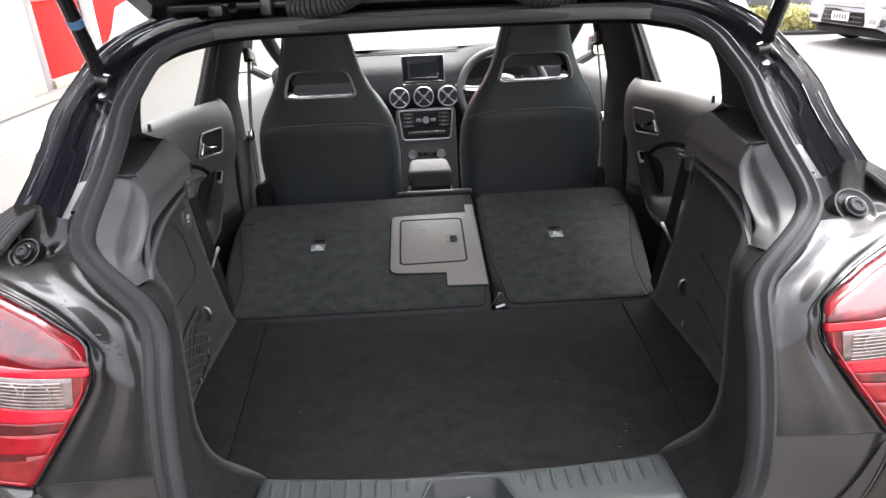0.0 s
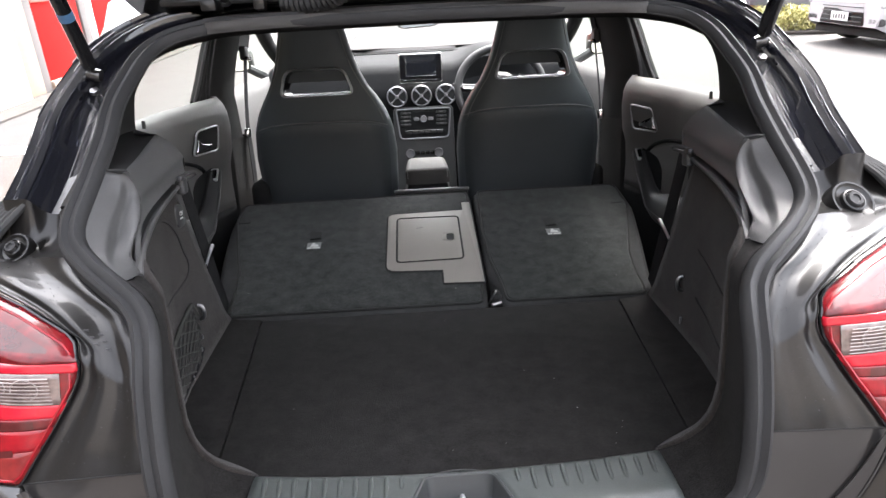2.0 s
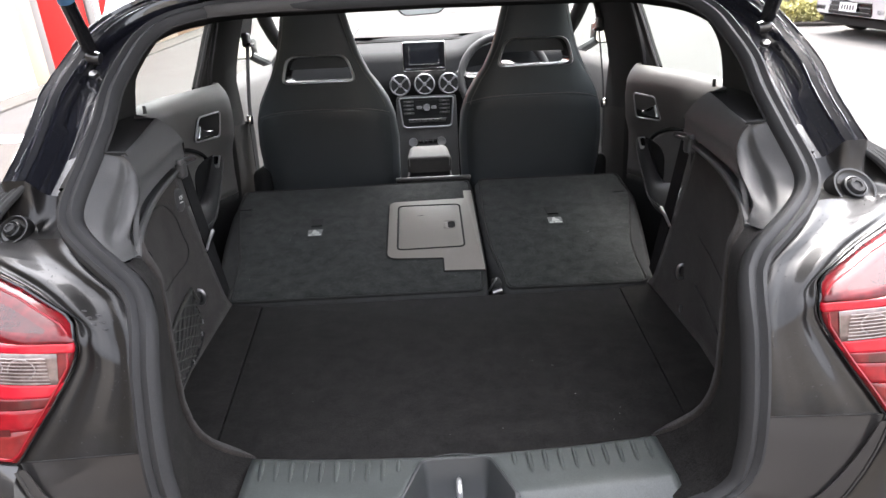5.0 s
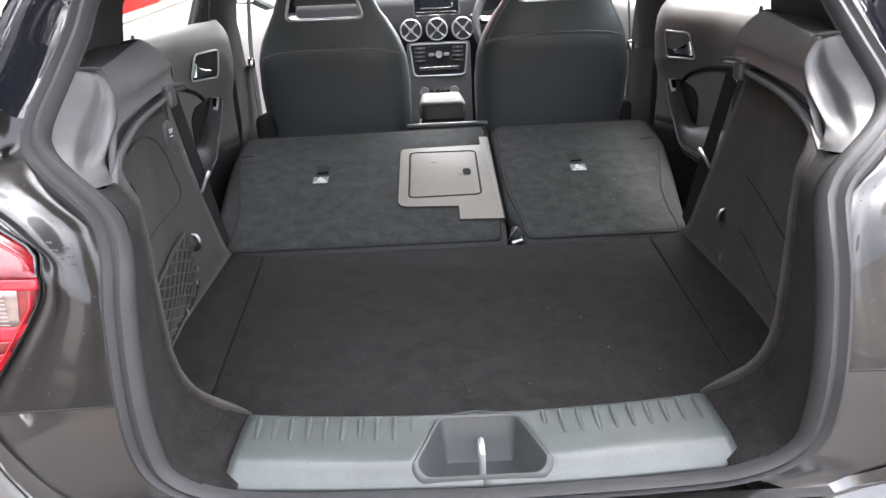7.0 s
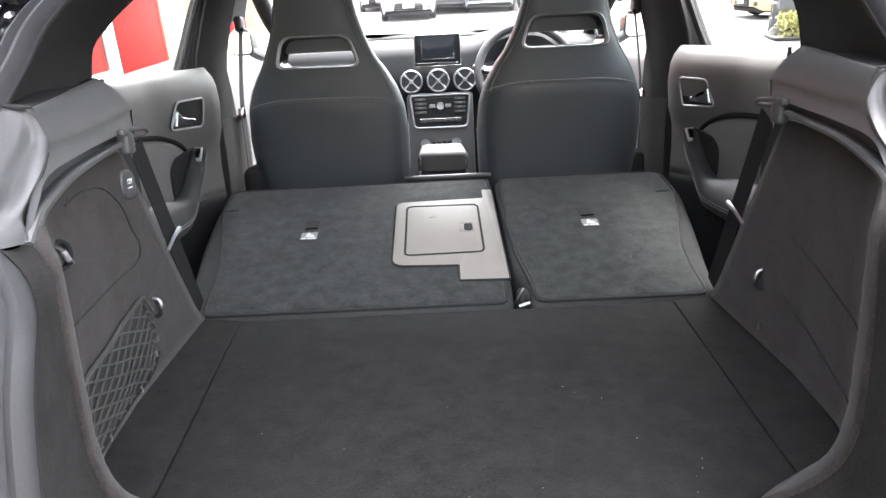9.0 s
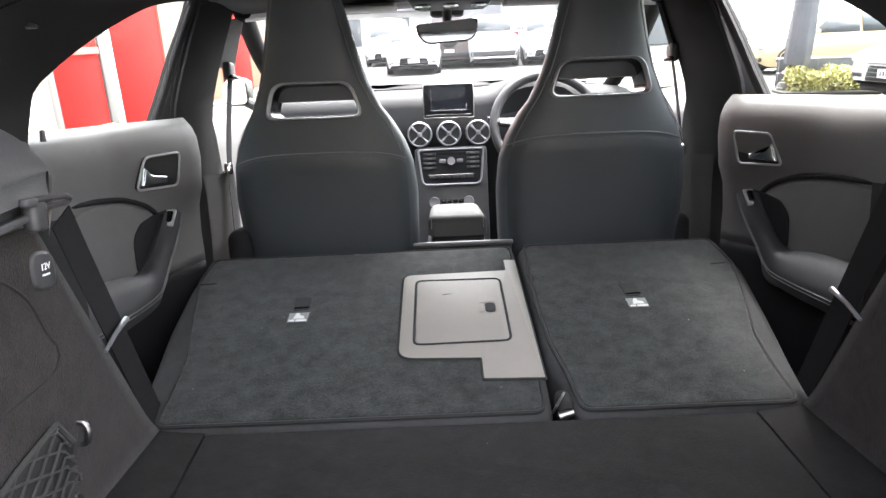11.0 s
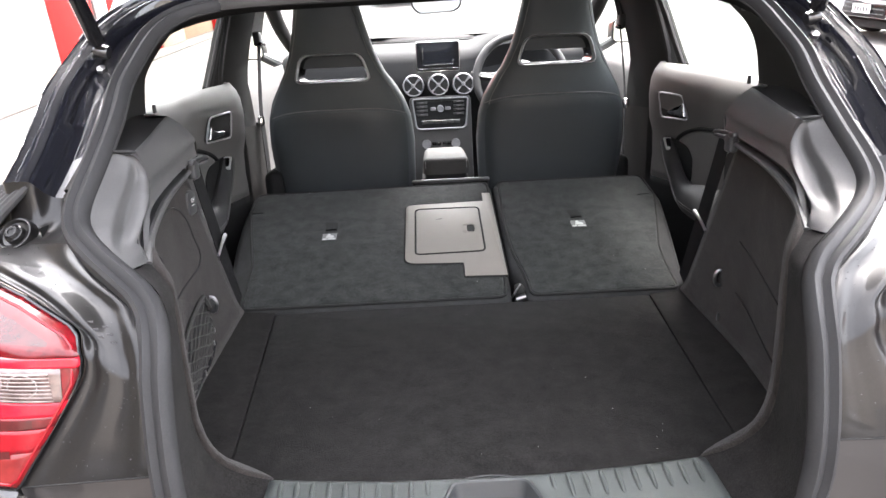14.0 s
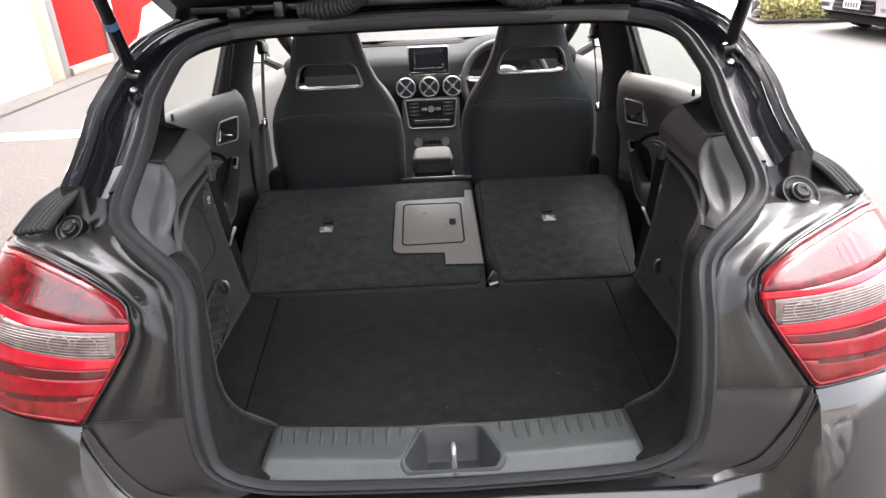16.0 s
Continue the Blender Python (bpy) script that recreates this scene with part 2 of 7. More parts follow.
ALUMIN = material("aluminium post", (0.55, 0.54, 0.53), 0.35, metal=0.6, vary=0.08, big=3, fine=80, bump=0.05)
GREYWALL = material("grey warehouse sheet", (0.1890, 0.1890, 0.1935), 0.7, vary=0.12, big=0.6, fine=20, bump=0.1)
HALLWALL = material("dull brown grey sheet", (0.27, 0.245, 0.215), 0.75, vary=0.15, big=0.6, fine=20, bump=0.1)
PALEWALL = material("pale plastered wall", (0.70, 0.69, 0.67), 0.8, vary=0.1, big=0.6, fine=20, bump=0.1)
LEAF = material("yellow green leaves", (0.34, 0.32, 0.12), 0.6, vary=0.5, big=6, fine=60, bump=0.1)
LEAFDEEP = material("deep green leaves", (0.05, 0.085, 0.02), 0.6, vary=0.4, big=3, fine=40, bump=0.1)
BARK = material("brown bark", (0.14, 0.10, 0.07), 0.9, vary=0.3, big=6, fine=60, bump=0.5, depth=0.01)
TYRE = material("tyre rubber", (0.02, 0.02, 0.02), 0.8, vary=0.2, big=8, fine=90, bump=0.2)
ALLOY = material("alloy rim", (0.55, 0.55, 0.56), 0.3, metal=0.9, vary=0.08, bump=0.0)
CARGLASS = material("tinted car glass", (0.085, 0.092, 0.096), 0.06, vary=0.1, bump=0.0)
HEADLAMP = material("clear headlamp", (0.6, 0.62, 0.64), 0.12, metal=0.5, vary=0.2, big=12, fine=60, bump=0.1, coat=1.0)
PARASOL = material("charcoal canvas", (0.10, 0.10, 0.11), 0.9, vary=0.2, big=4, fine=200, bump=0.3)


def car_paint(name, color, metal=0.2):
    return material(name, color, 0.3, metal=metal, vary=0.06, big=2, fine=900, bump=0.02, coat=0.8)


# ---------------------------------------------------------------- mesh helpers
ORIGIN = {}


def thing(name, label, category, at, group="", kind="", in_car=True):
    ob = new(name)
    place = CAR @ Vector(at) if in_car else Vector(at)
    ob.location = place
    ob.empty_display_size = 0.05
    ORIGIN[ob.name] = place
    return tagged(ob, label, category, group, kind)


def part(name, bm, mat, parent=None, label="", in_car=True, smooth=True, angle=38, fix=True):
    """Links a bmesh as one mesh object under a thing or a part."""
    if in_car:
        bm.transform(CAR)
    place = ORIGIN[parent.name] if parent else Vector()
    if parent:
        bm.transform(Matrix.Translation(-place))
    if fix:
        bmesh.ops.recalc_face_normals(bm, faces=bm.faces)
    me = bpy.data.meshes.new(name)
    bm.to_mesh(me)
    bm.free()
    me.materials.append(mat)
    if smooth:
        me.shade_smooth()
        me.set_sharp_from_angle(angle=radians(angle))
    ob = new(name, me)
    if parent:
        ob.parent = parent
        ORIGIN[ob.name] = place
    if label:
        tagged(ob, label)
    return ob


def solid(ob, t, offset=-1.0):
    s = ob.modifiers.new("Solidify", "SOLIDIFY")
    s.thickness, s.offset = t, offset
    return ob


def curve(points, n, closed=False):
    """A smooth curve through control points, as n points evenly spread along it."""
    p = [Vector(q) for q in points]
    c = len(p)
    seg = c if closed else c - 1
    dense = []
    for i in range(seg):
        a, b = p[i], p[(i + 1) % c]
        pa = p[(i - 1) % c] if closed or i > 0 else a + (a - b)
        pb = p[(i + 2) % c] if closed or i + 2 < c else b + (b - a)
        for k in range(16):
            t = k / 16
            dense.append(0.5 * (2 * a + (b - pa) * t + (2 * pa - 5 * a + 4 * b - pb) * t * t + (3 * a - pa - 3 * b + pb) * t ** 3))
    dense.append(p[0].copy() if closed else p[-1].copy())
    d = [0.0]
    for a, b in zip(dense, dense[1:]):
        d.append(d[-1] + (b - a).length)
    out, j = [], 0
    for k in range(n):
        s = d[-1] * k / (n if closed else n - 1)
        while j < len(d) - 2 and d[j + 1] < s:
            j += 1
        f = (s - d[j]) / max(1e-9, d[j + 1] - d[j])
        out.append(dense[j].lerp(dense[j + 1], min(1, f)))
    return out


def add_sheet(bm, rows, loop_u=False, loop_v=False):
    vs = [[bm.verts.new(q) for q in r] for r in rows]
    nu, nv = len(rows), len(rows[0])
    for i in range(nu if loop_u else nu - 1):
        for j in range(nv if loop_v else nv - 1):
            a, b, c, e = vs[i][j], vs[i][(j + 1) % nv], vs[(i + 1) % nu][(j + 1) % nv], vs[(i + 1) % nu][j]
            try:
                bm.faces.new((a, b, c, e))
            except ValueError:
                pass
    return vs


def sheet(rows, loop_u=False, loop_v=False, weld=0.0):
    bm = bmesh.new()
    add_sheet(bm, rows, loop_u, loop_v)
    if weld:
        bmesh.ops.remove_doubles(bm, verts=bm.verts, dist=weld)
    return bm


def loft(a, b, n, bulge=Vector((0, 0, 0))):
    """Rows between two curves of the same number of points, swelling by bulge in the middle."""
    return [[p.lerp(q, k / (n - 1)) + bulge * math.sin(math.pi * k / (n - 1)) for p, q in zip(a, b)] for k in range(n)]


def cap(bm, ring):
    try:
        bm.faces.new(ring)
    except ValueError:
        pass


def tube(points, r, seg=8, closed=False, bm=None, ends=True):
    bm = bm or bmesh.new()
    p = [Vector(q) for q in points]
    n = len(p)
    rows, side = [], None
    for i in range(n):
        a = p[i - 1] if i or closed else p[i]
        b = p[(i + 1) % n] if i < n - 1 or closed else p[i]
        t = (b - a).normalized()
        if side is None:
            side = t.cross(Vector((0.31, 0.17, 0.93))).normalized()
        side = (side - t * side.dot(t)).normalized()
        up = t.cross(side)
        rr = r[i] if isinstance(r, (list, tuple)) else r
        rows.append([p[i] + (side * math.cos(w) + up * math.sin(w)) * rr for w in (2 * math.pi * k / seg for k in range(seg))])
    vs = add_sheet(bm, rows, closed, True)
    if not closed and ends:
        cap(bm, vs[0]), cap(bm, vs[-1])
    return bm


def ribbon(points, width, across, thick=0.0016):
    """A flat strap along points, its width along the direction across."""
    a = Vector(across).normalized() * width / 2
    p = [Vector(q) for q in points]
    rows = []
    for i, q in enumerate(p):
        t = (p[min(i + 1, len(p) - 1)] - p[max(i - 1, 0)]).normalized()
        nrm = t.cross(a).normalized() * thick / 2
        rows.append([q - a - nrm, q + a - nrm, q + a + nrm, q - a + nrm])
    bm = bmesh.new()
    vs = add_sheet(bm, rows, False, True)
    cap(bm, vs[0]), cap(bm, vs[-1])
    return bm


def rbox(c, size, bevel=0.004, seg=2, turn=None, bm=None, taper=1.0):
    out = bmesh.new()
    bmesh.ops.create_cube(out, size=1)
    for v in out.verts:
        k = taper if v.co.z > 0 else 1.0
        v.co = Vector((v.co.x * size[0] * k, v.co.y * size[1] * k, v.co.z * size[2]))
    if bevel:
        bmesh.ops.bevel(out, geom=out.edges[:], offset=min(bevel, min(size) * 0.45), segments=seg, affect="EDGES", profile=0.5)
    if turn:
        out.transform(turn.to_4x4())
    out.transform(Matrix.Translation(c))
    if bm is None:
        return out
    me = bpy.data.meshes.new("tmp")
    out.to_mesh(me)
    out.free()
    bm.from_mesh(me)
    bpy.data.meshes.remove(me)
    return bm


def rounded(corners, r, n=4):
    """A polygon with rounded corners."""
    out, m = [], len(corners)
    for i in range(m):
        p, a, b = Vector(corners[i]), Vector(corners[i - 1]), Vector(corners[(i + 1) % m])
        rr = r[i] if isinstance(r, (list, tuple)) else r
        da, db = (a - p), (b - p)
        k = min(rr, da.length * 0.45, db.length * 0.45)
        s, e = p + da.normalized() * k, p + db.normalized() * k
        for j in range(n + 1):
            t = j / n
            out.append((1 - t) ** 2 * s + 2 * t * (1 - t) * p + t * t * e)
    return out


def prism(outline, put, h0, h1, chamfer=0.0, n=2):
    """A solid between the heights h0 and h1 over a flat outline, its upper edge rounded; put(u, v, h) gives the place."""
    pts = [Vector((q[0], q[1])) for q in outline]
    m = len(pts)
    area = sum(pts[i].x * pts[(i + 1) % m].y - pts[(i + 1) % m].x * pts[i].y for i in range(m))
    sgn = 1 if area > 0 else -1
    nor = []
    for i in range(m):
        d = (pts[(i + 1) % m] - pts[i - 1])
        d = d.normalized() if d.length else Vector((1, 0))
        nor.append(Vector((-d.y, d.x)) * sgn)
    bm = bmesh.new()
    rows = [[put(p.x, p.y, h0) for p in pts]]
    if chamfer:
        for k in range(n + 1):
            w = math.pi / 2 * k / n
            inn, up = chamfer * (1 - math.cos(w)), chamfer * math.sin(w)
            rows.append([put(p.x + q.x * inn, p.y + q.y * inn, h1 - chamfer + up) for p, q in zip(pts, nor)])
    else:
        rows.append([put(p.x, p.y, h1) for p in pts])
    vs = add_sheet(bm, rows, False, True)
    cap(bm, vs[0]), cap(bm, vs[-1])
    return bm


def lathe(profile, centre, axis, seg=20):
    """A turned body: profile of (radius, height) round an axis."""
    ax = Vector(axis).normalized()
    s = ax.cross(Vector((0.2, 0.3, 0.9))).normalized()
    u = ax.cross(s)
    c = Vector(centre)
    rows = [[c + ax * h + (s * math.cos(w) + u * math.sin(w)) * r for w in (2 * math.pi * k / seg for k in range(seg))] for r, h in profile]
    bm = bmesh.new()
    vs = add_sheet(bm, rows, False, True)
    cap(bm, vs[0]), cap(bm, vs[-1])
    return bm


def mirrored(points, s):
    return [Vector((q[0] * s, q[1], q[2])) for q in points]


def table(pairs):
    xs, ys = zip(*pairs)
    return lambda v: float(np.interp(v, xs, ys))


def cut(ob, cutter):
    """Takes the cutter's mesh out of ob for good."""
    mod = ob.modifiers.new("Boolean", "BOOLEAN")
    mod.operation, mod.object, mod.solver = "DIFFERENCE", cutter, "EXACT"
    bpy.context.view_layer.update()
    ev = ob.evaluated_get(bpy.context.evaluated_depsgraph_get())
    me = bpy.data.meshes.new_from_object(ev)
    ob.modifiers.clear()
    ob.data = me
    bpy.data.objects.remove(cutter)
    me.shade_smooth()
    me.set_sharp_from_angle(angle=radians(38))


# ---------------------------------------------------------------- the black hatchback: opening and shell
# Half of the boot opening's rim, from the middle of the sill up to the middle of the roof edge.
RIM_HALF = [(0.0, -0.14, 0.662), (0.21, -0.14, 0.668), (0.30, -0.14, 0.677), (0.357, -0.139, 0.700), (0.385, -0.138, 0.740),
            (0.392, -0.134, 0.810), (0.396, -0.112, 0.900), (0.398, -0.092, 0.949), (0.416, -0.059, 0.982), (0.447, -0.037, 1.002),
            (0.492, 0.0, 1.022), (0.532, 0.042, 1.043), (0.546, 0.075, 1.075), (0.540, 0.143, 1.135), (0.539, 0.205, 1.184),
            (0.543, 0.262, 1.230), (0.537, 0.320, 1.272), (0.522, 0.374, 1.314), (0.487, 0.420, 1.346), (0.428, 0.445, 1.363),
            (0.350, 0.460, 1.372), (0.0, 0.462, 1.376)]
HALF = curve(RIM_HALF, 110)
RIM = HALF + mirrored(HALF[1:-1][::-1], -1)


def rim_frame(i):
    """The rim's point, its direction outwards in the opening's surface, and the surface's direction out of the car."""
    n = len(RIM)
    t = (RIM[(i + 1) % n] - RIM[i - 1]).normalized()
    p = RIM[i]
    mid = Vector((0, -0.12, 0.86)) if p.z < 0.98 else Vector((0, 0.2, 1.18))
    out = p - mid
    out = (out - t * out.dot(t)).normalized()
    nrm = t.cross(out).normalized()
    if nrm.dot(Vector((0, -0.8, 0.6))) < 0:
        nrm = -nrm
    return p, out, nrm


FRAMES = [rim_frame(i) for i in range(len(RIM))]


def narrow(i):
    """The seal's inner half disappears under the sill plate."""
    return float(np.interp(RIM[i].z, [0.668, 0.684, 0.74], [0.42, 0.55, 1.0]))


def rim_loop(o, h, pick=None):
    idx = pick if pick is not None else range(len(RIM))
    return [FRAMES[i][0] + FRAMES[i][1] * (o if o > 0 else o * narrow(i)) + FRAMES[i][2] * h for i in idx]


hatchback = thing("hatchback_shell", "black painted hatchback body with its rear opening bare", "car body", (0, 0.4, 0.0))

SEALPROF = [(0.002, -0.02), (0.002, 0.004), (-0.001, 0.012), (-0.006, 0.015), (-0.010, 0.011), (-0.013, 0.009), (-0.017, 0.013), (-0.023, 0.015),
            (-0.029, 0.011), (-0.032, 0.004), (-0.0325, -0.003)]
seal = thing("boot_seal", "black ribbed rubber weather seal round the boot opening", "seal", (0, -0.14, 0.66))
part("outer_lip", sheet([rim_loop(o, h) for o, h in SEALPROF[:6]], False, True), RUBBER, seal)
part("inner_lip", sheet([rim_loop(o, h) for o, h in SEALPROF[5:]], False, True), RUBBER, seal)

UPPER = [i for i in range(len(RIM)) if RIM[i].z > 1.015]
UP_R = [i for i in UPPER if i < len(HALF)]
UP_L = [i for i in UPPER if i >= len(HALF)]
ORDER = UP_R + UP_L                       # from the right kink over the roof to the left kink
GUTTER_RUN = [i for i in ORDER if RIM[i].z > 1.108]
# beside the seal: a painted strip that widens downwards, a sharp ridge, the rain channel and the outer beads
GUTTER = [(0.063, -0.030), (0.069, -0.010), (0.073, -0.006), (0.078, -0.016), (0.083, -0.018), (0.088, -0.007), (0.093, -0.005), (0.098, -0.014), (0.103, -0.015),
          (0.108, -0.006), (0.112, -0.010), (0.115, -0.030)]
ridge = table([(1.01, 0.056), (1.045, 0.048), (1.08, 0.036), (1.15, 0.020), (1.22, 0.009), (1.30, 0.004), (1.4, 0.003)])


def strip_loop(f, h, lift=0.0, fall=0.0):
    """A line along the painted strip, at f of its width; it falls away outwards."""
    return [FRAMES[i][0] + FRAMES[i][1] * (ridge(RIM[i].z) * f + lift) + FRAMES[i][2] * (h - fall * f * ridge(RIM[i].z)) for i in GUTTER_RUN]


def channel_loop(f, h):
    out = []
    for i in GUTTER_RUN:
        o0 = ridge(RIM[i].z) + 0.003
        out.append(FRAMES[i][0] + FRAMES[i][1] * (o0 + (0.060 - o0) * f) + FRAMES[i][2] * h)
    return out


part("flange", sheet([strip_loop(0, -0.016), strip_loop(0, -0.009, 0.001), strip_loop(0.3, -0.010, 0, 0.42), strip_loop(0.8, -0.010, 0, 0.40), strip_loop(1, -0.010, 0.001, 0.38), strip_loop(1, -0.012, 0.0025, 0.38), strip_loop(1, -0.036, 0.0035)]), BAREPAINT, hatchback, "satin black painted strip beside the seal")
part("gutter", sheet([channel_loop(0, -0.034), channel_loop(0.1, -0.040), channel_loop(0.75, -0.040)] + [rim_loop(o, h, GUTTER_RUN) for o, h in GUTTER]), WETPAINT, hatchback, "gloss black rain gutter with water drops")


def flare(o, h, k):
    """The outer skin, running forward from the gutter's edge."""
    out = []
    for p in rim_loop(o, h, GUTTER_RUN):
        w = abs(p.x)
        out.append(Vector((p.x * (1 + (0.06 if w < 0.5 else 0.18) * k), p.y + 0.42 * k, p.z + (0.24 * k if w < 0.62 else 0.12 * k))))
    return out


part("roof_skin", sheet([flare(0.115, -0.030, k) for k in (0, 0.1, 0.2, 0.4)]), PAINT, hatchback)


BODY = curve([(0.38, -0.13, 0), (0.43, -0.118, 0), (0.47, -0.13, 0), (0.55, -0.143, 0), (0.65, -0.12, 0), (0.74, -0.05, 0), (0.79, 0.08, 0), (0.81, 0.30, 0)], 120)


def body_y(x, z):
    x = abs(x)
    b = float(np.interp(x, [p[0] for p in BODY], [p[1] for p in BODY]))
    return b + 0.25 * max(0, z - 0.8) + 1.2 * max(0, z - 0.95)


LAMP_EDGE = [(0.70, 1.027), (0.64, 1.020), (0.597, 1.011), (0.55, 0.998), (0.53, 0.990), (0.505, 0.979), (0.486, 0.970), (0.474, 0.961), (0.466, 0.940),
             (0.468, 0.921), (0.475, 0.906), (0.486, 0.887), (0.50, 0.864), (0.518, 0.837), (0.538, 0.806)]
LAMP_EDGE = curve([Vector((x, z, 0)) for x, z in LAMP_EDGE], 60)


def smooth_profile(pairs, n=80):
    """A soft cross-section through the given (place, height) pairs."""
    xs, ys = zip(*pairs)
    v = np.interp(np.linspace(0, 1, n + 1), xs, ys)
    for _ in range(6):
        v[1:-1] = 0.25 * v[:-2] + 0.5 * v[1:-1] + 0.25 * v[2:]
    return lambda u: float(np.interp(u, np.linspace(0, 1, n + 1), v))


# from the lamp's edge to the seal: lip, channel, soft ridge, broad hollow
PANEL_CUT = smooth_profile([(0, -0.010), (0.04, -0.001), (0.09, 0.0), (0.16, -0.006), (0.22, -0.006), (0.34, 0.005), (0.46, 0.004), (0.66, -0.008), (0.80, -0.010), (0.93, -0.004), (1, -0.008)])
panel_fade = table([(0, 1.0), (0.4, 1.0), (0.6, 0.75), (0.8, 0.4), (1.0, 0.2)])
LAMP_SIDE = [Vector((x, body_y(x, z), z)) for x, z in [(0.775, 1.022), (0.74, 1.026)] + [(p.x, p.y) for p in LAMP_EDGE]]
SEAL_LOW = next(FRAMES[i][0].lerp(FRAMES[i + 1][0], (0.806 - HALF[i].z) / (HALF[i + 1].z - HALF[i].z)) + FRAMES[i][1] * 0.003 for i in range(len(HALF) - 1) if HALF[i].z <= 0.806 < HALF[i + 1].z)
SEAL_SIDE = [FRAMES[i][0] + FRAMES[i][1] * 0.003 for i in range(len(HALF)) if 0.812 <= HALF[i].z <= 1.047][::-1] + [SEAL_LOW]


def quarter_grid(s, nu=45, nv=72):
    a, b = curve(LAMP_SIDE, nv), curve(SEAL_SIDE, nv)
    rows = []
    for j in range(nv):
        v = j / (nv - 1)
        row = []
        for k in range(nu):
            u = k / (nu - 1)
            p = a[j].lerp(b[j], u) + Vector((0, -0.86, 0.5)) * (0.72 * PANEL_CUT(u) * panel_fade(v))
            row.append(Vector((p.x * s, p.y, p.z)))
        rows.append(row)
    return rows


RIM_LOW = [SEAL_LOW] + [FRAMES[i][0] + FRAMES[i][1] * 0.003 for i in range(len(HALF)) if HALF[i].x > 0.30 and HALF[i].z < 0.80][::-1]
BUMPER_EDGE = [(0.538, 0.806), (0.525, 0.76), (0.508, 0.715), (0.485, 0.675), (0.44, 0.648), (0.38, 0.636)]
STAMPS = {}
for s in (-1, 1):
    grid = quarter_grid(s)
    STAMPS[s] = grid
    part("quarter_panel", sheet(grid), BAREPAINT, hatchback, "satin black body panel beside the lamp", angle=80)
    part("panel_seam", tube([q + Vector((0, -0.0004, -0.0004)) for q in grid[-1]], 0.0011, 6), DARK, hatchback)
    low_out = curve([(x * s, body_y(x, min(z, 0.8)) + 0.001 - 0.006 * min(1.0, (0.806 - z) / 0.05), z) for x, z in BUMPER_EDGE], 40)
    low_in = curve(mirrored(RIM_LOW, s), 40)
    part("lower_panel", sheet([[p + Vector((0, 0.0, -0.0012)) for p in r] for r in loft(low_out, low_in, 14, Vector((0, 0.006, 0)))]), PAINT, hatchback, "gloss black lower body panel below the seam", angle=80)
    # shoulder that carries the rubber stop
    first = curve([grid[0][round(44 * (1 - k / 6))] for k in range(7)], 60)
    upper = [(0.545, 0.120, 1.103), (0.560, 0.122, 1.097), (0.573, 0.125, 1.090), (0.578, 0.142, 1.085), (0.596, 0.145, 1.085), (0.607, 0.137, 1.094),
             (0.615, 0.125, 1.110), (0.636, 0.126, 1.112), (0.655, 0.129, 1.110), (0.664, 0.145, 1.100), (0.723, 0.160, 1.058), (0.778, 0.180, 1.012)]
    upper = curve(mirrored(upper, s), 60)
    part("shoulder", sheet(loft(first, upper, 18, Vector((0, 0.010, -0.016)))), BAREPAINT, hatchback, "black body shoulder below the gutter", angle=80)
    for k in range(7) if s < 0 else range(3, 7):
        ends = [(0.622 + 0.0075 * k, 0.128 + 0.004 * k, 1.103), (0.650 + 0.0105 * k, 0.112 + 0.0065 * k, 1.074), (0.676 + 0.0145 * k, 0.100 + 0.009 * k, 1.044 - 0.003 * k)]
        part("gutter_end", tube(curve(mirrored(ends, s), 10), [0.0050 + 0.0003 * j for j in range(10)], 8), TYRE, hatchback, "ribbed black rubber gutter end")
    sx, sk = (0.634, 0.72) if s < 0 else (0.622, 1.0)     # the passenger side stop is the smaller one
    stop = thing("bump_stop", "round black rubber bump stop on the body shoulder", "bump stop", (sx * s, 0.093, 1.045), "bump stops")
    ax = Vector((0.1 * s, -0.75, 0.66))
    at = (sx * s, 0.096, 1.045)
    part("buffer", lathe([(r * sk, h) for r, h in [(0.001, 0.006), (0.006, 0.006), (0.007, 0.008), (0.011, 0.008), (0.013, 0.005), (0.013, -0.03)]], at, ax, 24), RUBBER, stop)
    part("collar", lathe([(r * sk, h) for r, h in [(0.0135, 0.001), (0.0155, 0.004), (0.018, 0.003), (0.019, -0.001), (0.019, -0.03)]], at, ax, 24), BAREPAINT, stop, "glossy wet ring")
    part("dish", lathe([(r * sk, h) for r, h in [(0.019, -0.004), (0.026, -0.003), (0.030, 0.001), (0.033, 0.001), (0.036, -0.006), (0.036, -0.03)]], at, ax, 32), BAREPAINT, stop, "shallow black dish round the stop")

# bumper: top ledge below the seal, corners and the face to the ground
BUMP_X = [-0.82, -0.80, -0.74, -0.66, -0.58, -0.54, -0.525, -0.508, -0.485, -0.44, -0.38, -0.2, 0.0, 0.2, 0.38, 0.44, 0.485, 0.508, 0.525, 0.54, 0.58, 0.66, 0.74, 0.80, 0.82]


bump_top = table([(0.0, 0.650), (0.30, 0.648), (0.38, 0.640), (0.44, 0.648), (0.485, 0.675), (0.508, 0.715), (0.525, 0.76), (0.536, 0.802), (0.58, 0.808), (0.82, 0.81)])


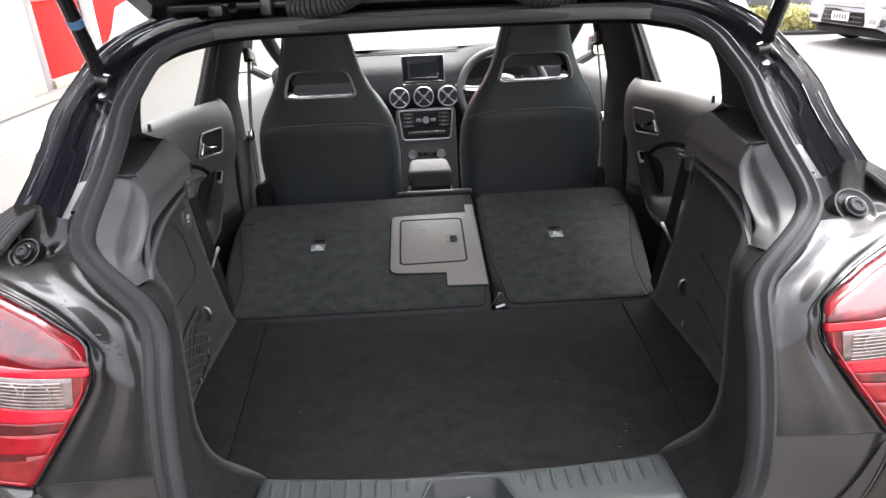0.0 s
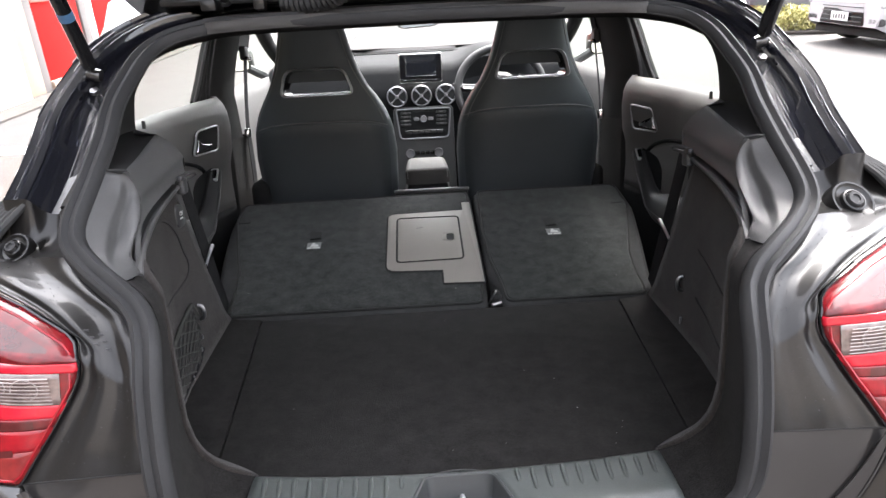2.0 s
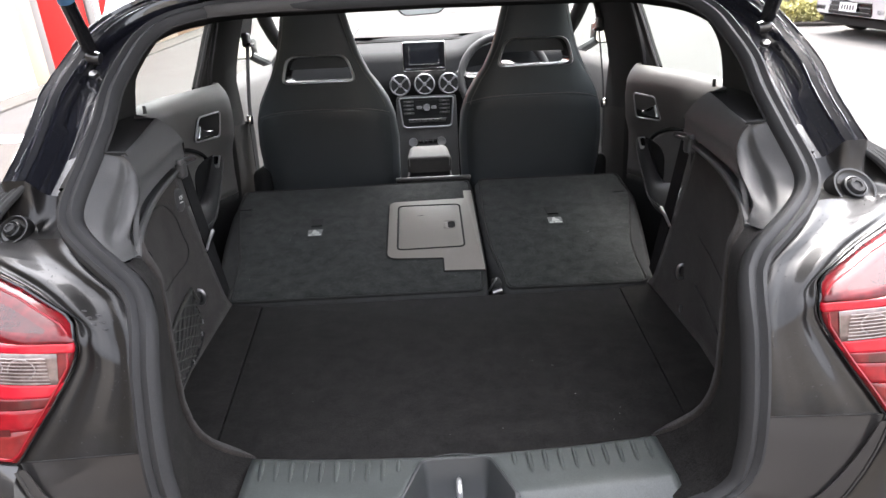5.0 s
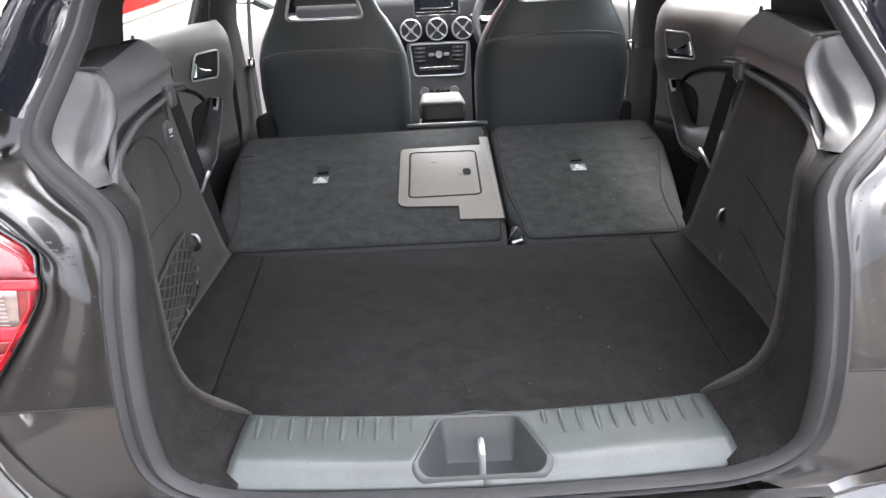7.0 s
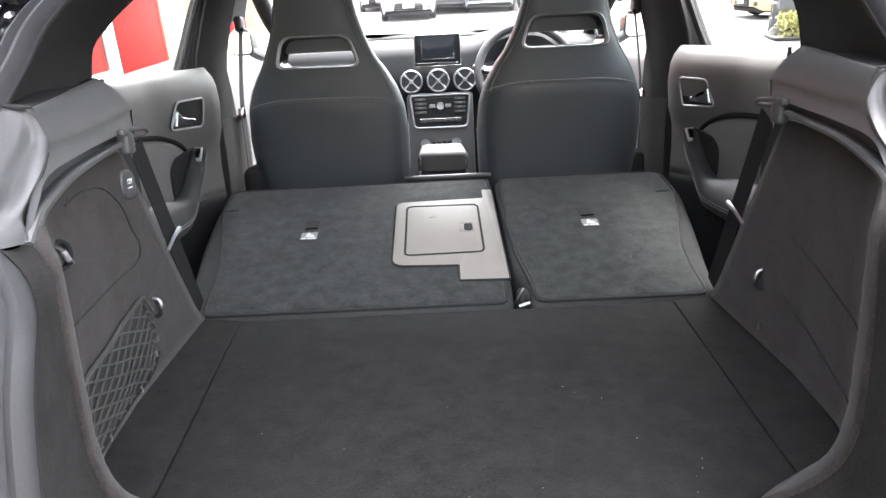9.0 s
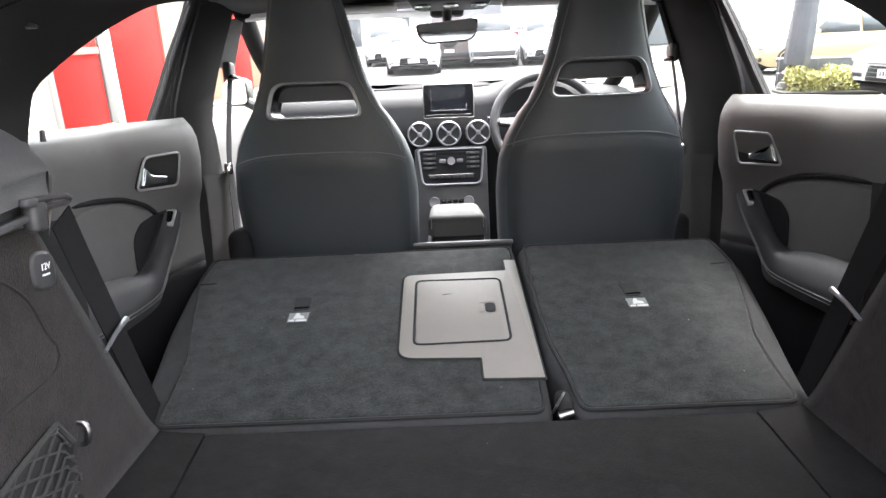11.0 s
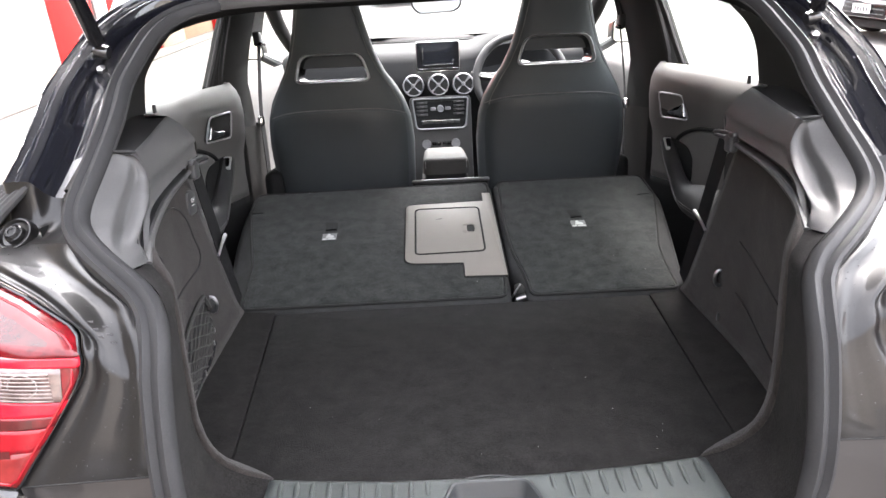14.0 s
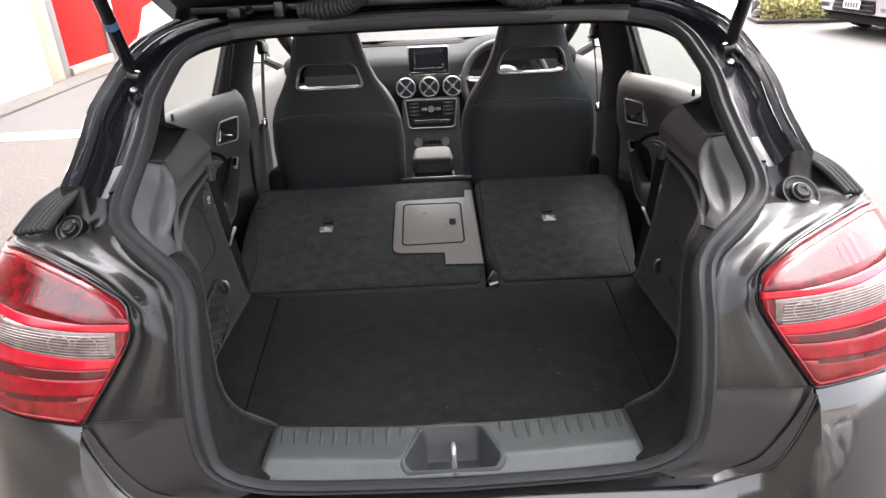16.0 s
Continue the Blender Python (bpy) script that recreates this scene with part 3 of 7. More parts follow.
def bumper_rows():
    rows = []
    for f in (0.0, 0.03, 0.08, 0.16, 0.28, 0.42, 0.58, 0.75, 0.9, 1.0):
        row = []
        for x in BUMP_X:
            zt = bump_top(abs(x))
            z = zt + (0.22 - zt) * f
            swell = (0.001 if f == 0 else 0.012) + 0.05 * math.sin(min(1.0, f * 2.2) * math.pi / 2) - 0.10 * max(0, f - 0.6)
            if abs(x) < 0.44:
                swell = (0.004 if f == 0 else 0.016) + 0.08 * math.sin(min(1.0, f * 2.0) * math.pi / 2) - 0.10 * max(0, f - 0.6)
            row.append(Vector((x, body_y(x, 0.8) - swell, z)))
        rows.append(row)
    return rows


bumper = thing("rear_bumper", "gloss black rear bumper with reflections and water spots", "bumper", (0, -0.2, 0.25))
part("bumper_skin", sheet(bumper_rows()), PAINT, bumper)
for s in (-1, 1):
    edge = curve([(x * s, body_y(x, 0.8) - 0.013, z) for x, z in ((0.536, 0.802), (0.525, 0.76), (0.508, 0.715), (0.485, 0.675), (0.44, 0.648), (0.38, 0.640))], 24)
    part("edge_crease", tube(edge, 0.0022, 6), PAINT, bumper)
    wide = [0.3 + 0.7 * min(1.0, k / 14) for k in range(24)]
    part("top_flange", sheet([edge, [q + Vector((-0.014 * s, 0.004, 0.003)) * w for q, w in zip(edge, wide)], [q + Vector((-0.026 * s, 0.010, 0.004)) * w for q, w in zip(edge, wide)], [q + Vector((-0.028 * s, 0.016, -0.004)) * w for q, w in zip(edge, wide)]]), PAINT, bumper)
part("sill_flange", sheet([[Vector((x, -0.137, 0.655)) for x in np.linspace(-0.40, 0.40, 13)], [Vector((x, -0.150, 0.652)) for x in np.linspace(-0.40, 0.40, 13)]]), PAINT, bumper)

# ---------------------------------------------------------------- tail lamps
lamp_top = table([(0.466, 0.940), (0.468, 0.951), (0.474, 0.961), (0.486, 0.970), (0.505, 0.979), (0.53, 0.990), (0.55, 0.998), (0.597, 1.011), (0.64, 1.020), (0.70, 1.027), (0.77, 1.02)])
lamp_low = table([(0.466, 0.934), (0.468, 0.921), (0.475, 0.906), (0.486, 0.887), (0.50, 0.864), (0.518, 0.837), (0.538, 0.806), (0.59, 0.812), (0.70, 0.818), (0.77, 0.83)])


def lamp_rows(s, z_low, z_high, x0, x1, lift, nx=30, nz=6):
    rows = []
    for i in range(nx):
        x = x0 + (x1 - x0) * (i / (nx - 1)) ** 1.7
        lo, hi = max(lamp_low(x), z_low(x)), min(lamp_top(x), z_high(x))
        hi = max(hi, lo + 0.0005)
        row = []
        for k in range(nz):
            z = lo + (hi - lo) * k / (nz - 1)
            e = min(1.0, min(z - lamp_low(x), lamp_top(x) - z) / 0.012)
            row.append(Vector((x * s, body_y(x, z) - lift * (0.35 + 0.65 * math.sqrt(max(0, e))), z)))
        rows.append(row)
    return rows


def line(x0, z0, x1, z1):
    return lambda x: z0 + (z1 - z0) * (x - x0) / (x1 - x0)


b1, b2 = line(0.478, 0.945, 0.66, 0.966), line(0.478, 0.934, 0.66, 0.957)
b3, b4 = line(0.49, 0.898, 0.66, 0.921), line(0.50, 0.884, 0.69, 0.898)
b5, b6 = line(0.51, 0.872, 0.69, 0.88), line(0.527, 0.848, 0.69, 0.848)
for s in (-1, 1):
    lamp = thing("tail_lamp", "red tail lamp with a clear ribbed band across it", "tail lamp", (0.6 * s, -0.1, 0.82), "tail lamps")
    bands = [("upper_lens", LENSDEEP, b1, lambda x: 9, 0.466), ("light_strip", LENSGLOW, b2, b1, 0.466), ("clear_band", LENSCLEAR, b3, b2, 0.484),
             ("middle_lens", LENSGLOW, b4, b3, 0.475), ("dark_lens", LENSDEEP, b5, b4, 0.49), ("lower_lens", LENSRED, b6, b5, 0.495), ("bottom_lens", LENSPINK, lambda x: 0, b6, 0.51)]
    part("lens_base", sheet(lamp_rows(s, lambda x: 0, lambda x: 9, 0.466, 0.775, 0.0085, 60, 16)), LENSDEEP, lamp, angle=80)
    for name, m, lo, hi, x0 in bands:
        lift = 0.0100
        solid(part(name, sheet(lamp_rows(s, lo, hi, x0, 0.775 if name != "clear_band" else 0.69, lift)), m, lamp, fix=True, angle=80), 0.0016, 0)
    solid(part("outer_lens", sheet(lamp_rows(s, b3, b2, 0.69, 0.775, 0.0100)), LENSRED, lamp, fix=True), 0.0016, 0)
    ribs = bmesh.new()
    for k in range(8):
        f = (k + 0.5) / 8
        tube([Vector((x * s, body_y(x, b3(x)) - 0.0112, b3(x) + (b2(x) - b3(x)) * f)) for x in np.linspace(0.492, 0.685, 16)], 0.0009, 5, bm=ribs)
    part("lens_ribs", ribs, LENSRIB, lamp, "bright ribs of the clear band")
    for x in (0.522, 0.560):
        cz = (b2(x) + b3(x)) / 2
        part("bulb_cell", tube([Vector(((x + 0.016 * math.cos(a)) * s, body_y(x, cz) - 0.0118, cz + 0.0135 * math.sin(a))) for a in np.linspace(0, 2 * math.pi, 22)[:-1]], 0.0013, 5, closed=True), LENSRIB, lamp)
    rim_pts = [Vector((x * s, body_y(x, lamp_low(x)) - 0.004, lamp_low(x))) for x in 0.466 + 0.309 * np.linspace(0, 1, 44) ** 1.7]
    rim_pts = [Vector((x * s, body_y(x, lamp_top(x)) - 0.004, lamp_top(x))) for x in 0.466 + 0.309 * np.linspace(1, 0, 44) ** 1.7] + rim_pts
    part("gasket", tube(rim_pts, 0.0022, 6), GLOSSBLACK, lamp)
    low_in = [(x, lamp_low(x) + 0.008) for x in 0.474 + 0.296 * np.linspace(0, 1, 34) ** 1.7]
    top_in = [(x, lamp_top(x) - 0.007) for x in 0.474 + 0.296 * np.linspace(1, 0, 34) ** 1.7]
    part("lens_border", tube([Vector((x * s, body_y(x, z) - 0.0090, z)) for x, z in top_in + low_in], 0.0020, 6), LENSRED, lamp, "bright red lens border")
    part("dark_cell", sheet(lamp_rows(s, lambda x: b5(x) + 0.002, lambda x: b4(x) - 0.002, 0.515, 0.68, 0.0114, 16, 4)), LENSDARK, lamp)
    part("dark_cell", sheet(lamp_rows(s, lambda x: b6(x) - 0.004, lambda x: b6(x) + 0.004, 0.540, 0.66, 0.0114, 12, 4)), LENSDARK, lamp)
    part("dark_cell", sheet(lamp_rows(s, lambda x: b1(x) + 0.010, lambda x: lamp_top(x) - 0.016, 0.50, 0.66, 0.0114, 16, 4)), LENSDARK, lamp)

# ---------------------------------------------------------------- sill plate
PLATE = [(0.0, 0.700), (-0.010, 0.703), (-0.03, 0.7035), (-0.055, 0.7035), (-0.078, 0.703), (-0.090, 0.702), (-0.096, 0.699), (-0.101, 0.694), (-0.114, 0.681), (-0.120, 0.675)]
plate_w = table([(-0.12, 0.312), (-0.110, 0.304), (-0.09, 0.2985), (0.0, 0.301)])
pocket_w = table([(-0.112, 0.062), (-0.109, 0.070), (-0.101, 0.0785), (-0.06, 0.063), (-0.015, 0.0485)])


def plate_z(y):
    return float(np.interp(-y, [-p[0] for p in PLATE], [p[1] for p in PLATE]))


def bow(x, y):
    """The plate bends towards the bumper in its middle."""
    return y - (0.022 + 0.35 * min(0.0, y + 0.096)) * (1 - min(1.0, (x / 0.30) ** 2))


sill = thing("load_sill_plate", "grey ribbed plastic load sill plate with a latch pocket", "sill plate", (0, -0.06, 0.68))
bm = bmesh.new()
ys = [0.0, -0.005, -0.010, -0.0149, -0.0151, -0.03, -0.05, -0.07, -0.085, -0.092, -0.096, -0.101, -0.106, -0.1119, -0.1121, -0.117, -0.120]
for s in (-1, 1):
    rows = []
    for y in ys:
        x0 = pocket_w(y) if -0.112 < y < -0.015 else 0.0
        row = []
        for k in range(21):
            x = x0 + (plate_w(y) - x0) * k / 20
            row.append(Vector((s * x, bow(x, y), plate_z(y))))
        rows.append(row)
    add_sheet(bm, rows)
solid(part("plate", bm, SILL, sill, fix=True), 0.003)
ring = rounded([Vector(p) for p in ((-0.0485, -0.015), (0.0485, -0.015), (0.0785, -0.101), (0.069, -0.112), (-0.069, -0.112), (-0.0785, -0.101))], [0.012, 0.012, 0.008, 0.008, 0.008, 0.008], 4)
base = rounded([Vector(p) for p in ((-0.043, -0.034), (0.042, -0.034), (0.052, -0.092), (0.047, -0.100), (-0.047, -0.100), (-0.052, -0.092))], [0.006, 0.006, 0.004, 0.004, 0.004, 0.004], 4)
rows = []
for f, dz in ((1.07, -0.001), (1.05, 0.0025), (1.01, 0.0035), (0.97, 0.002), (0.94, -0.004)):
    rows.append([Vector((p.x * f, bow(p.x, -0.065 + (p.y + 0.065) * f), plate_z(-0.065 + (p.y + 0.065) * f) + dz)) for p in ring])
low_ring = [Vector((p.x, bow(p.x, p.y), 0.651)) for p in base]
rows += [[p.lerp(q, f) for p, q in zip(rows[-1], low_ring)] for f in (0.12, 0.5, 0.9)]
rows.append([q.lerp(Vector((0, -0.088, 0.651)), 0.05) for q in low_ring])
bm = bmesh.new()
vs = add_sheet(bm, rows, False, True)
cap(bm, vs[-1])
part("latch_pocket", bm, POCKET, sill)
part("striker", tube(curve([(0.002, -0.083, 0.640), (0.002, -0.083, 0.676), (0.002, -0.080, 0.685), (0.002, -0.068, 0.687), (0.002, -0.056, 0.680), (0.002, -0.050, 0.640)], 20), 0.0040, 8), SATIN, sill, "bright steel latch striker")
for s in (-1, 1):
    for k in range(10):
        x = (0.083 + 0.0222 * k) * s
        ln = 0.030 if k == 0 else 0.052
        lean = -s * 0.012 * k
        pts = [Vector((x + lean * ln * f, bow(x, -0.010 - ln * f), plate_z(-0.010 - ln * f) + 0.0006 - 0.003 * f * f)) for f in np.linspace(0, 1, 9)]
        part("rib", tube(pts, [0.0020, 0.0036, 0.0040, 0.0040, 0.0038, 0.0036, 0.0033, 0.0030, 0.0020], 8), SILL, sill)

# ---------------------------------------------------------------- boot floor and carpeted sides
floor_x = table([(0.0, 0.372), (0.07, 0.374), (0.32, 0.402), (0.66, 0.441)])
E_X = table([(0.70, 0.297), (0.715, 0.328), (0.735, 0.355), (0.76, 0.373), (0.80, 0.3845), (0.87, 0.3855), (0.95, 0.386), (0.99, 0.394), (1.005, 0.408), (1.016, 0.430)])
E_Y = table([(0.70, -0.002), (0.72, -0.012), (0.76, -0.02), (0.9, -0.02), (0.96, -0.014), (1.0, 0.005), (1.016, 0.03)])
boot_floor = thing("boot_floor", "black carpeted boot floor board, lightly scuffed", "boot floor", (0, 0.33, 0.66))
out = [(-floor_x(y), y) for y in (0.006, 0.07, 0.2, 0.4, 0.655)] + [(floor_x(y), y) for y in (0.655, 0.4, 0.2, 0.07, 0.006)]
out += [(0.2, -0.009), (0.1, -0.016), (0.0, -0.019), (-0.1, -0.016), (-0.2, -0.009)]
part("floor_board", prism(rounded([Vector(p) for p in out], 0.012, 3), lambda u, v, h: Vector((u, v, h)), 0.670, 0.693, 0.005), CARPET, boot_floor)
part("finger_notch", tube(curve([(-0.044, -0.022, 0.6925), (-0.03, -0.014, 0.6940), (0.0, -0.010, 0.6942), (0.03, -0.014, 0.6940), (0.044, -0.022, 0.6925)], 16), 0.0012, 8), PLASTIC, boot_floor, "thin moulded lip of the finger notch")
part("underfloor", rbox((0, 0.36, 0.652), (1.10, 0.68, 0.03), 0.003), DARK, boot_floor)
for s in (-1, 1):
    a = [Vector(((floor_x(y) + 0.0025) * s, y, 0.6915)) for y in np.linspace(0.01, 0.668, 14)]
    b = [Vector((x * s, y, 0.697)) for x, y in zip(np.interp(np.linspace(0.01, 0.668, 14), [0, 0.1, 0.25, 0.45, 0.67], [0.40, 0.455, 0.497, 0.516, 0.528]), np.linspace(0.01, 0.668, 14))]
    rows = [[p - Vector((0, 0, 0.02)) for p in a]] + loft(a, b, 6)
    part("side_ledge", sheet(rows), CARPET, boot_floor)


wall_top = table([(-0.02, 1.0), (0.03, 1.015), (0.07, 1.033), (0.12, 1.050), (0.25, 1.066), (0.46, 1.066)])
wall_x = table([(-0.03, 0.38), (0.03, 0.425), (0.08, 0.458), (0.15, 0.482), (0.30, 0.503), (0.45, 0.512), (0.70, 0.526)])


def side_wall(s):
    rows = []
    for i in range(20):
        f = i / 19
        row = []
        for k in range(30):
            g = (k / 29) ** 1.2
            # height along this column runs from the floor to the top edge
            ytop = 0.03 + (0.455 - 0.03) * g
            zt = wall_top(ytop)
            z = 0.700 + (zt - 0.700) * f
            yr = E_Y(z) if f < 1 else 0.03
            yf = 0.660 - 0.250 * f
            y = yr + (yf - yr) * g
            x = wall_x(y)
            ex = E_X(z)
            w = min(1.0, max(0.0, (y - yr) / 0.09))
            x = ex * (1 - w) + x * w
            if z < 0.74:
                x -= 0.02 * ((0.74 - z) / 0.04) ** 2 * w * 0.4
            row.append(Vector((x * s, y, z)))
        rows.append(row)
    return rows


def rim_inner(i):
    p, o, n = FRAMES[i]
    return p - o * 0.033 * narrow(i)


R_IN = [rim_inner(i) for i in range(len(HALF))]            # right half, from the sill to the roof


for s, sn in ((-1, "passenger"), (1, "driver")):
    panel = thing("boot_side_panel", "black carpeted boot side panel" + (" with a net pocket" if s < 0 else " with a curved edge"), "side panel", (0.45 * s, 0.3, 0.70), "boot side panels")
    solid(part("carpet", sheet(side_wall(s)), SIDEFELT, panel), 0.006, 0)
    e_line = curve([(E_X(z) * s, E_Y(z), z) for z in (0.70, 0.715, 0.735, 0.76, 0.80, 0.87, 0.95, 0.99, 1.016)], 36)
    i0 = min(range(len(HALF)), key=lambda i: abs(HALF[i].x - 0.285) + abs(HALF[i].z - 0.675))
    i1 = min(range(len(HALF)), key=lambda i: (HALF[i] - Vector((0.447, -0.037, 1.002))).length)
    r_line = [q + Vector((0, 0, -0.010 * max(0.0, 1 - k / 3))) for k, q in enumerate(curve(mirrored(R_IN[i0:i1 + 1], s), 36))]
    part("rear_return", sheet(loft(e_line, r_line, 7, Vector((0, -0.002, -0.004)))), CARPET, panel, "carpet return beside the seal")
    # satin trim at the foot of the pillar
    i2 = min(range(len(HALF)), key=lambda i: (HALF[i] - Vector((0.540, 0.150, 1.141))).length)
    seal_line = mirrored(R_IN[i1:i2 + 1], s)
    inner = curve(mirrored([(0.427, 0.024, 1.015), (0.434, 0.031, 1.024), (0.447, 0.052, 1.034), (0.451, 0.078, 1.049), (0.452, 0.112, 1.074), (0.463, 0.150, 1.101), (0.469, 0.158, 1.122), (0.477, 0.158, 1.139)], s), 40)
    seal_line = curve(seal_line, 40)
    trim = thing("pillar_foot_trim", "charcoal satin plastic trim at the foot of the rear pillar", "pillar trim", (0.47 * s, 0.1, 1.0), "pillar foot trims")
    rows = loft(seal_line, inner, 30)
    for i, r in enumerate(rows):
        u = i / 29
        for k in range(40):
            v = k / 39
            crease = float(np.interp(v, [0, 0.2, 0.45, 0.75, 1], [0.0, 0.08, 0.34, 0.48, 0.56]))
            step = min(1.0, max(0.0, (u - crease) / 0.24))
            rise = min(1.0, max(0.0, (1 - u) / 0.62))
            end = min(1.0, min(max(0.0, v - 0.12) / 0.40, (1 - v) / 0.20))
            soft = [w * w * (3 - 2 * w) for w in (step, rise, end)]
            r[k] = r[k] + Vector((0.005 * s, 0.020, -0.009)) * (0.95 * soft[0] * soft[1] * soft[2])
    for dx, dy, dz in ((-0.0006, -0.002, 0.002), (-0.0008, 0.002, 0.003), (0.003, 0.010, 0.002), (0.012, 0.022, 0.0), (0.040, 0.060, -0.020)):
        rows.append([q + Vector((dx * s, dy, dz)) for q in inner])
    rows = [r + [r[-1] + Vector((0.004 * s, 0.012, -0.006)), r[-1] + Vector((0.010 * s, 0.030, -0.030))] for r in rows]
    part("foot_cover", sheet(rows), TRIM, trim, angle=75)
    part("edge_gap", tube([q + Vector((0.0035 * s, 0.006, 0.001)) for q in inner[6:-2]], 0.0030, 6), DARK, trim, "dark gap beside the ledge")
    part("top_seam", tube([seal_line[-1].lerp(inner[-1], f) + Vector((0, -0.001, 0.002)) for f in np.linspace(0.05, 1, 8)], [0.0016 + 0.0014 * math.sin(math.pi * f) for f in np.linspace(0, 1, 8)], 6), DARK, trim, "dark joint above the trim")
    # parcel shelf ledge
    ledge = thing("parcel_ledge", "charcoal plastic parcel shelf ledge with a guide rail", "ledge", (0.5 * s, 0.35, 1.0), "parcel ledges")
    a0, b0 = R_IN[i2], Vector((0.690, 0.715, 1.163))
    lo = curve(mirrored([(0.430, 0.032, 1.019), (0.441, 0.075, 1.043), (0.451, 0.120, 1.068), (0.464, 0.220, 1.082), (0.472, 0.330, 1.095), (0.474, 0.392, 1.103)], s), 30)
    ml = curve(mirrored([(0.434, 0.036, 1.027), (0.4495, 0.080, 1.052), (0.4525, 0.118, 1.076), (0.463, 0.164, 1.104), (0.470, 0.270, 1.117), (0.476, 0.360, 1.128), (0.477, 0.400, 1.133)], s), 30)
    part("side_face", sheet([[q + Vector((0.012 * s, 0.004, -0.004)) for q in lo]] + loft(lo, ml, 6, Vector((0.002 * s, 0, 0)))), TRIM, ledge, "ledge side above the groove", angle=70)
    crest = curve(mirrored([(0.461, 0.150, 1.101), (0.463, 0.164, 1.104), (0.470, 0.270, 1.117), (0.476, 0.360, 1.128), (0.477, 0.400, 1.133)], s), 20)
    hi = curve(mirrored([(0.478, 0.148, 1.139), (0.480, 0.162, 1.141), (0.489, 0.235, 1.152), (0.501, 0.310, 1.164), (0.514, 0.387, 1.175)], s), 20)
    far = curve(mirrored([a0.lerp(b0, f) + Vector((0.030, 0.0, 0.008)) * math.sin(math.pi * f) for f in (0, 0.2, 0.4, 0.6, 0.8, 1.0)], s), 20)
    part("ledge_cover", sheet([[q + Vector((0, 0, -0.006)) for q in crest], crest] + loft(crest, hi, 8, Vector((-0.002 * s, 0, 0.004)))[1:] + [[q + Vector((0.004 * s, 0.001, -0.001)) for q in hi]]), TRIM, ledge, angle=70)
    part("ledge_back", sheet(loft([q + Vector((0.004 * s, 0.001, -0.001)) for q in hi], far, 8)), PILLAR, ledge, "dark shelf behind the ledge")
    nose = curve([lo[-1], ml[-1], ml[-1].lerp(hi[-1], 0.5) + Vector((0, 0.004, 0.002)), hi[-1], Vector((0.60 * s, 0.50, 1.170)), far[-1]], 20)
    nose2 = [q + Vector((0.006 * s, 0.016, -0.006)) for q in nose]
    nose3 = [Vector((q.x + 0.02 * s, q.y + 0.022, q.z - 0.05)) for q in nose]
    part("ledge_nose", sheet([nose, nose2, nose3]), TRIM, ledge, angle=70)
    rail = curve(mirrored([(0.426, 0.024, 1.011), (0.435, 0.055, 1.024), (0.444, 0.090, 1.038), (0.459, 0.190, 1.062), (0.475, 0.330, 1.079), (0.478, 0.365, 1.082)], s), 30)
    part("guide_rail", tube(rail, [0.0062 - 0.002 * k / 29 for k in range(30)], 8), TRIM, ledge)
    part("groove", sheet([[q + Vector((0.004 * s, 0.002, 0.0)) for q in rail], [q + Vector((0.016 * s, 0.006, 0.002)) for q in rail], [q + Vector((0.014 * s, 0.006, 0.0)) for q in lo]]), PLASTIC, ledge)
    part("under_lip", sheet([[q + Vector((0.001 * s, 0, -0.003)) for q in rail], [Vector(((wall_x(q.y) + 0.004) * s, q.y, wall_top(q.y) - 0.004)) for q in rail]]), PLASTIC, ledge)
    part("release_bracket", rbox((0.474 * s, 0.362, 1.082), (0.016, 0.026, 0.032), 0.005, 3), PLASTIC, ledge)
    loop = [(0.470, 0.352, 1.099), (0.466, 0.392, 1.100), (0.464, 0.410, 1.098), (0.466, 0.413, 1.093), (0.469, 0.395, 1.091), (0.472, 0.365, 1.091)]
    part("bracket_arm", tube(curve(mirrored(loop, s), 26, True), 0.0036, 8, closed=True), PLASTIC, ledge)
    part("bracket_hook", rbox((0.468 * s, 0.345, 1.098), (0.010, 0.020, 0.010), 0.003, 3), PLASTIC, ledge)
    # belt of the rear seat, hanging over the wheel arch
    belt = thing("rear_seat_belt", "black rear seat belt webbing hanging beside the side panel", "seat belt", (0.53 * s, 0.56, 0.7), "rear seat belts")
    part("webbing", ribbon(curve([(0.5095 * s, 0.468, 1.070), (0.515 * s, 0.512, 1.0), (0.521 * s, 0.574, 0.90), (0.527 * s, 0.636, 0.80), (0.532 * s, 0.690, 0.712)], 16), 0.047, (0, 0.88, 0.47)), STRAP, belt)
    part("belt_tongue", tube([(0.507 * s, 0.522, 0.880), (0.510 * s, 0.560, 0.894), (0.514 * s, 0.602, 0.903)], [0.0028, 0.0032, 0.0045], 8), DULLSILVER, belt, "steel tongue")
    # inner body side behind the panel
    part("wheel_arch", sheet([[Vector((0.60 * s, y, z)) for y in np.linspace(0.1, 0.66, 5)] for z in (0.45, 0.7, 0.95, 1.05)]), DARK, panel, "dark inner wheel arch")

panels = [o for o in scene.objects if o.name.startswith("boot_side_panel")]
left_panel, right_panel = panels
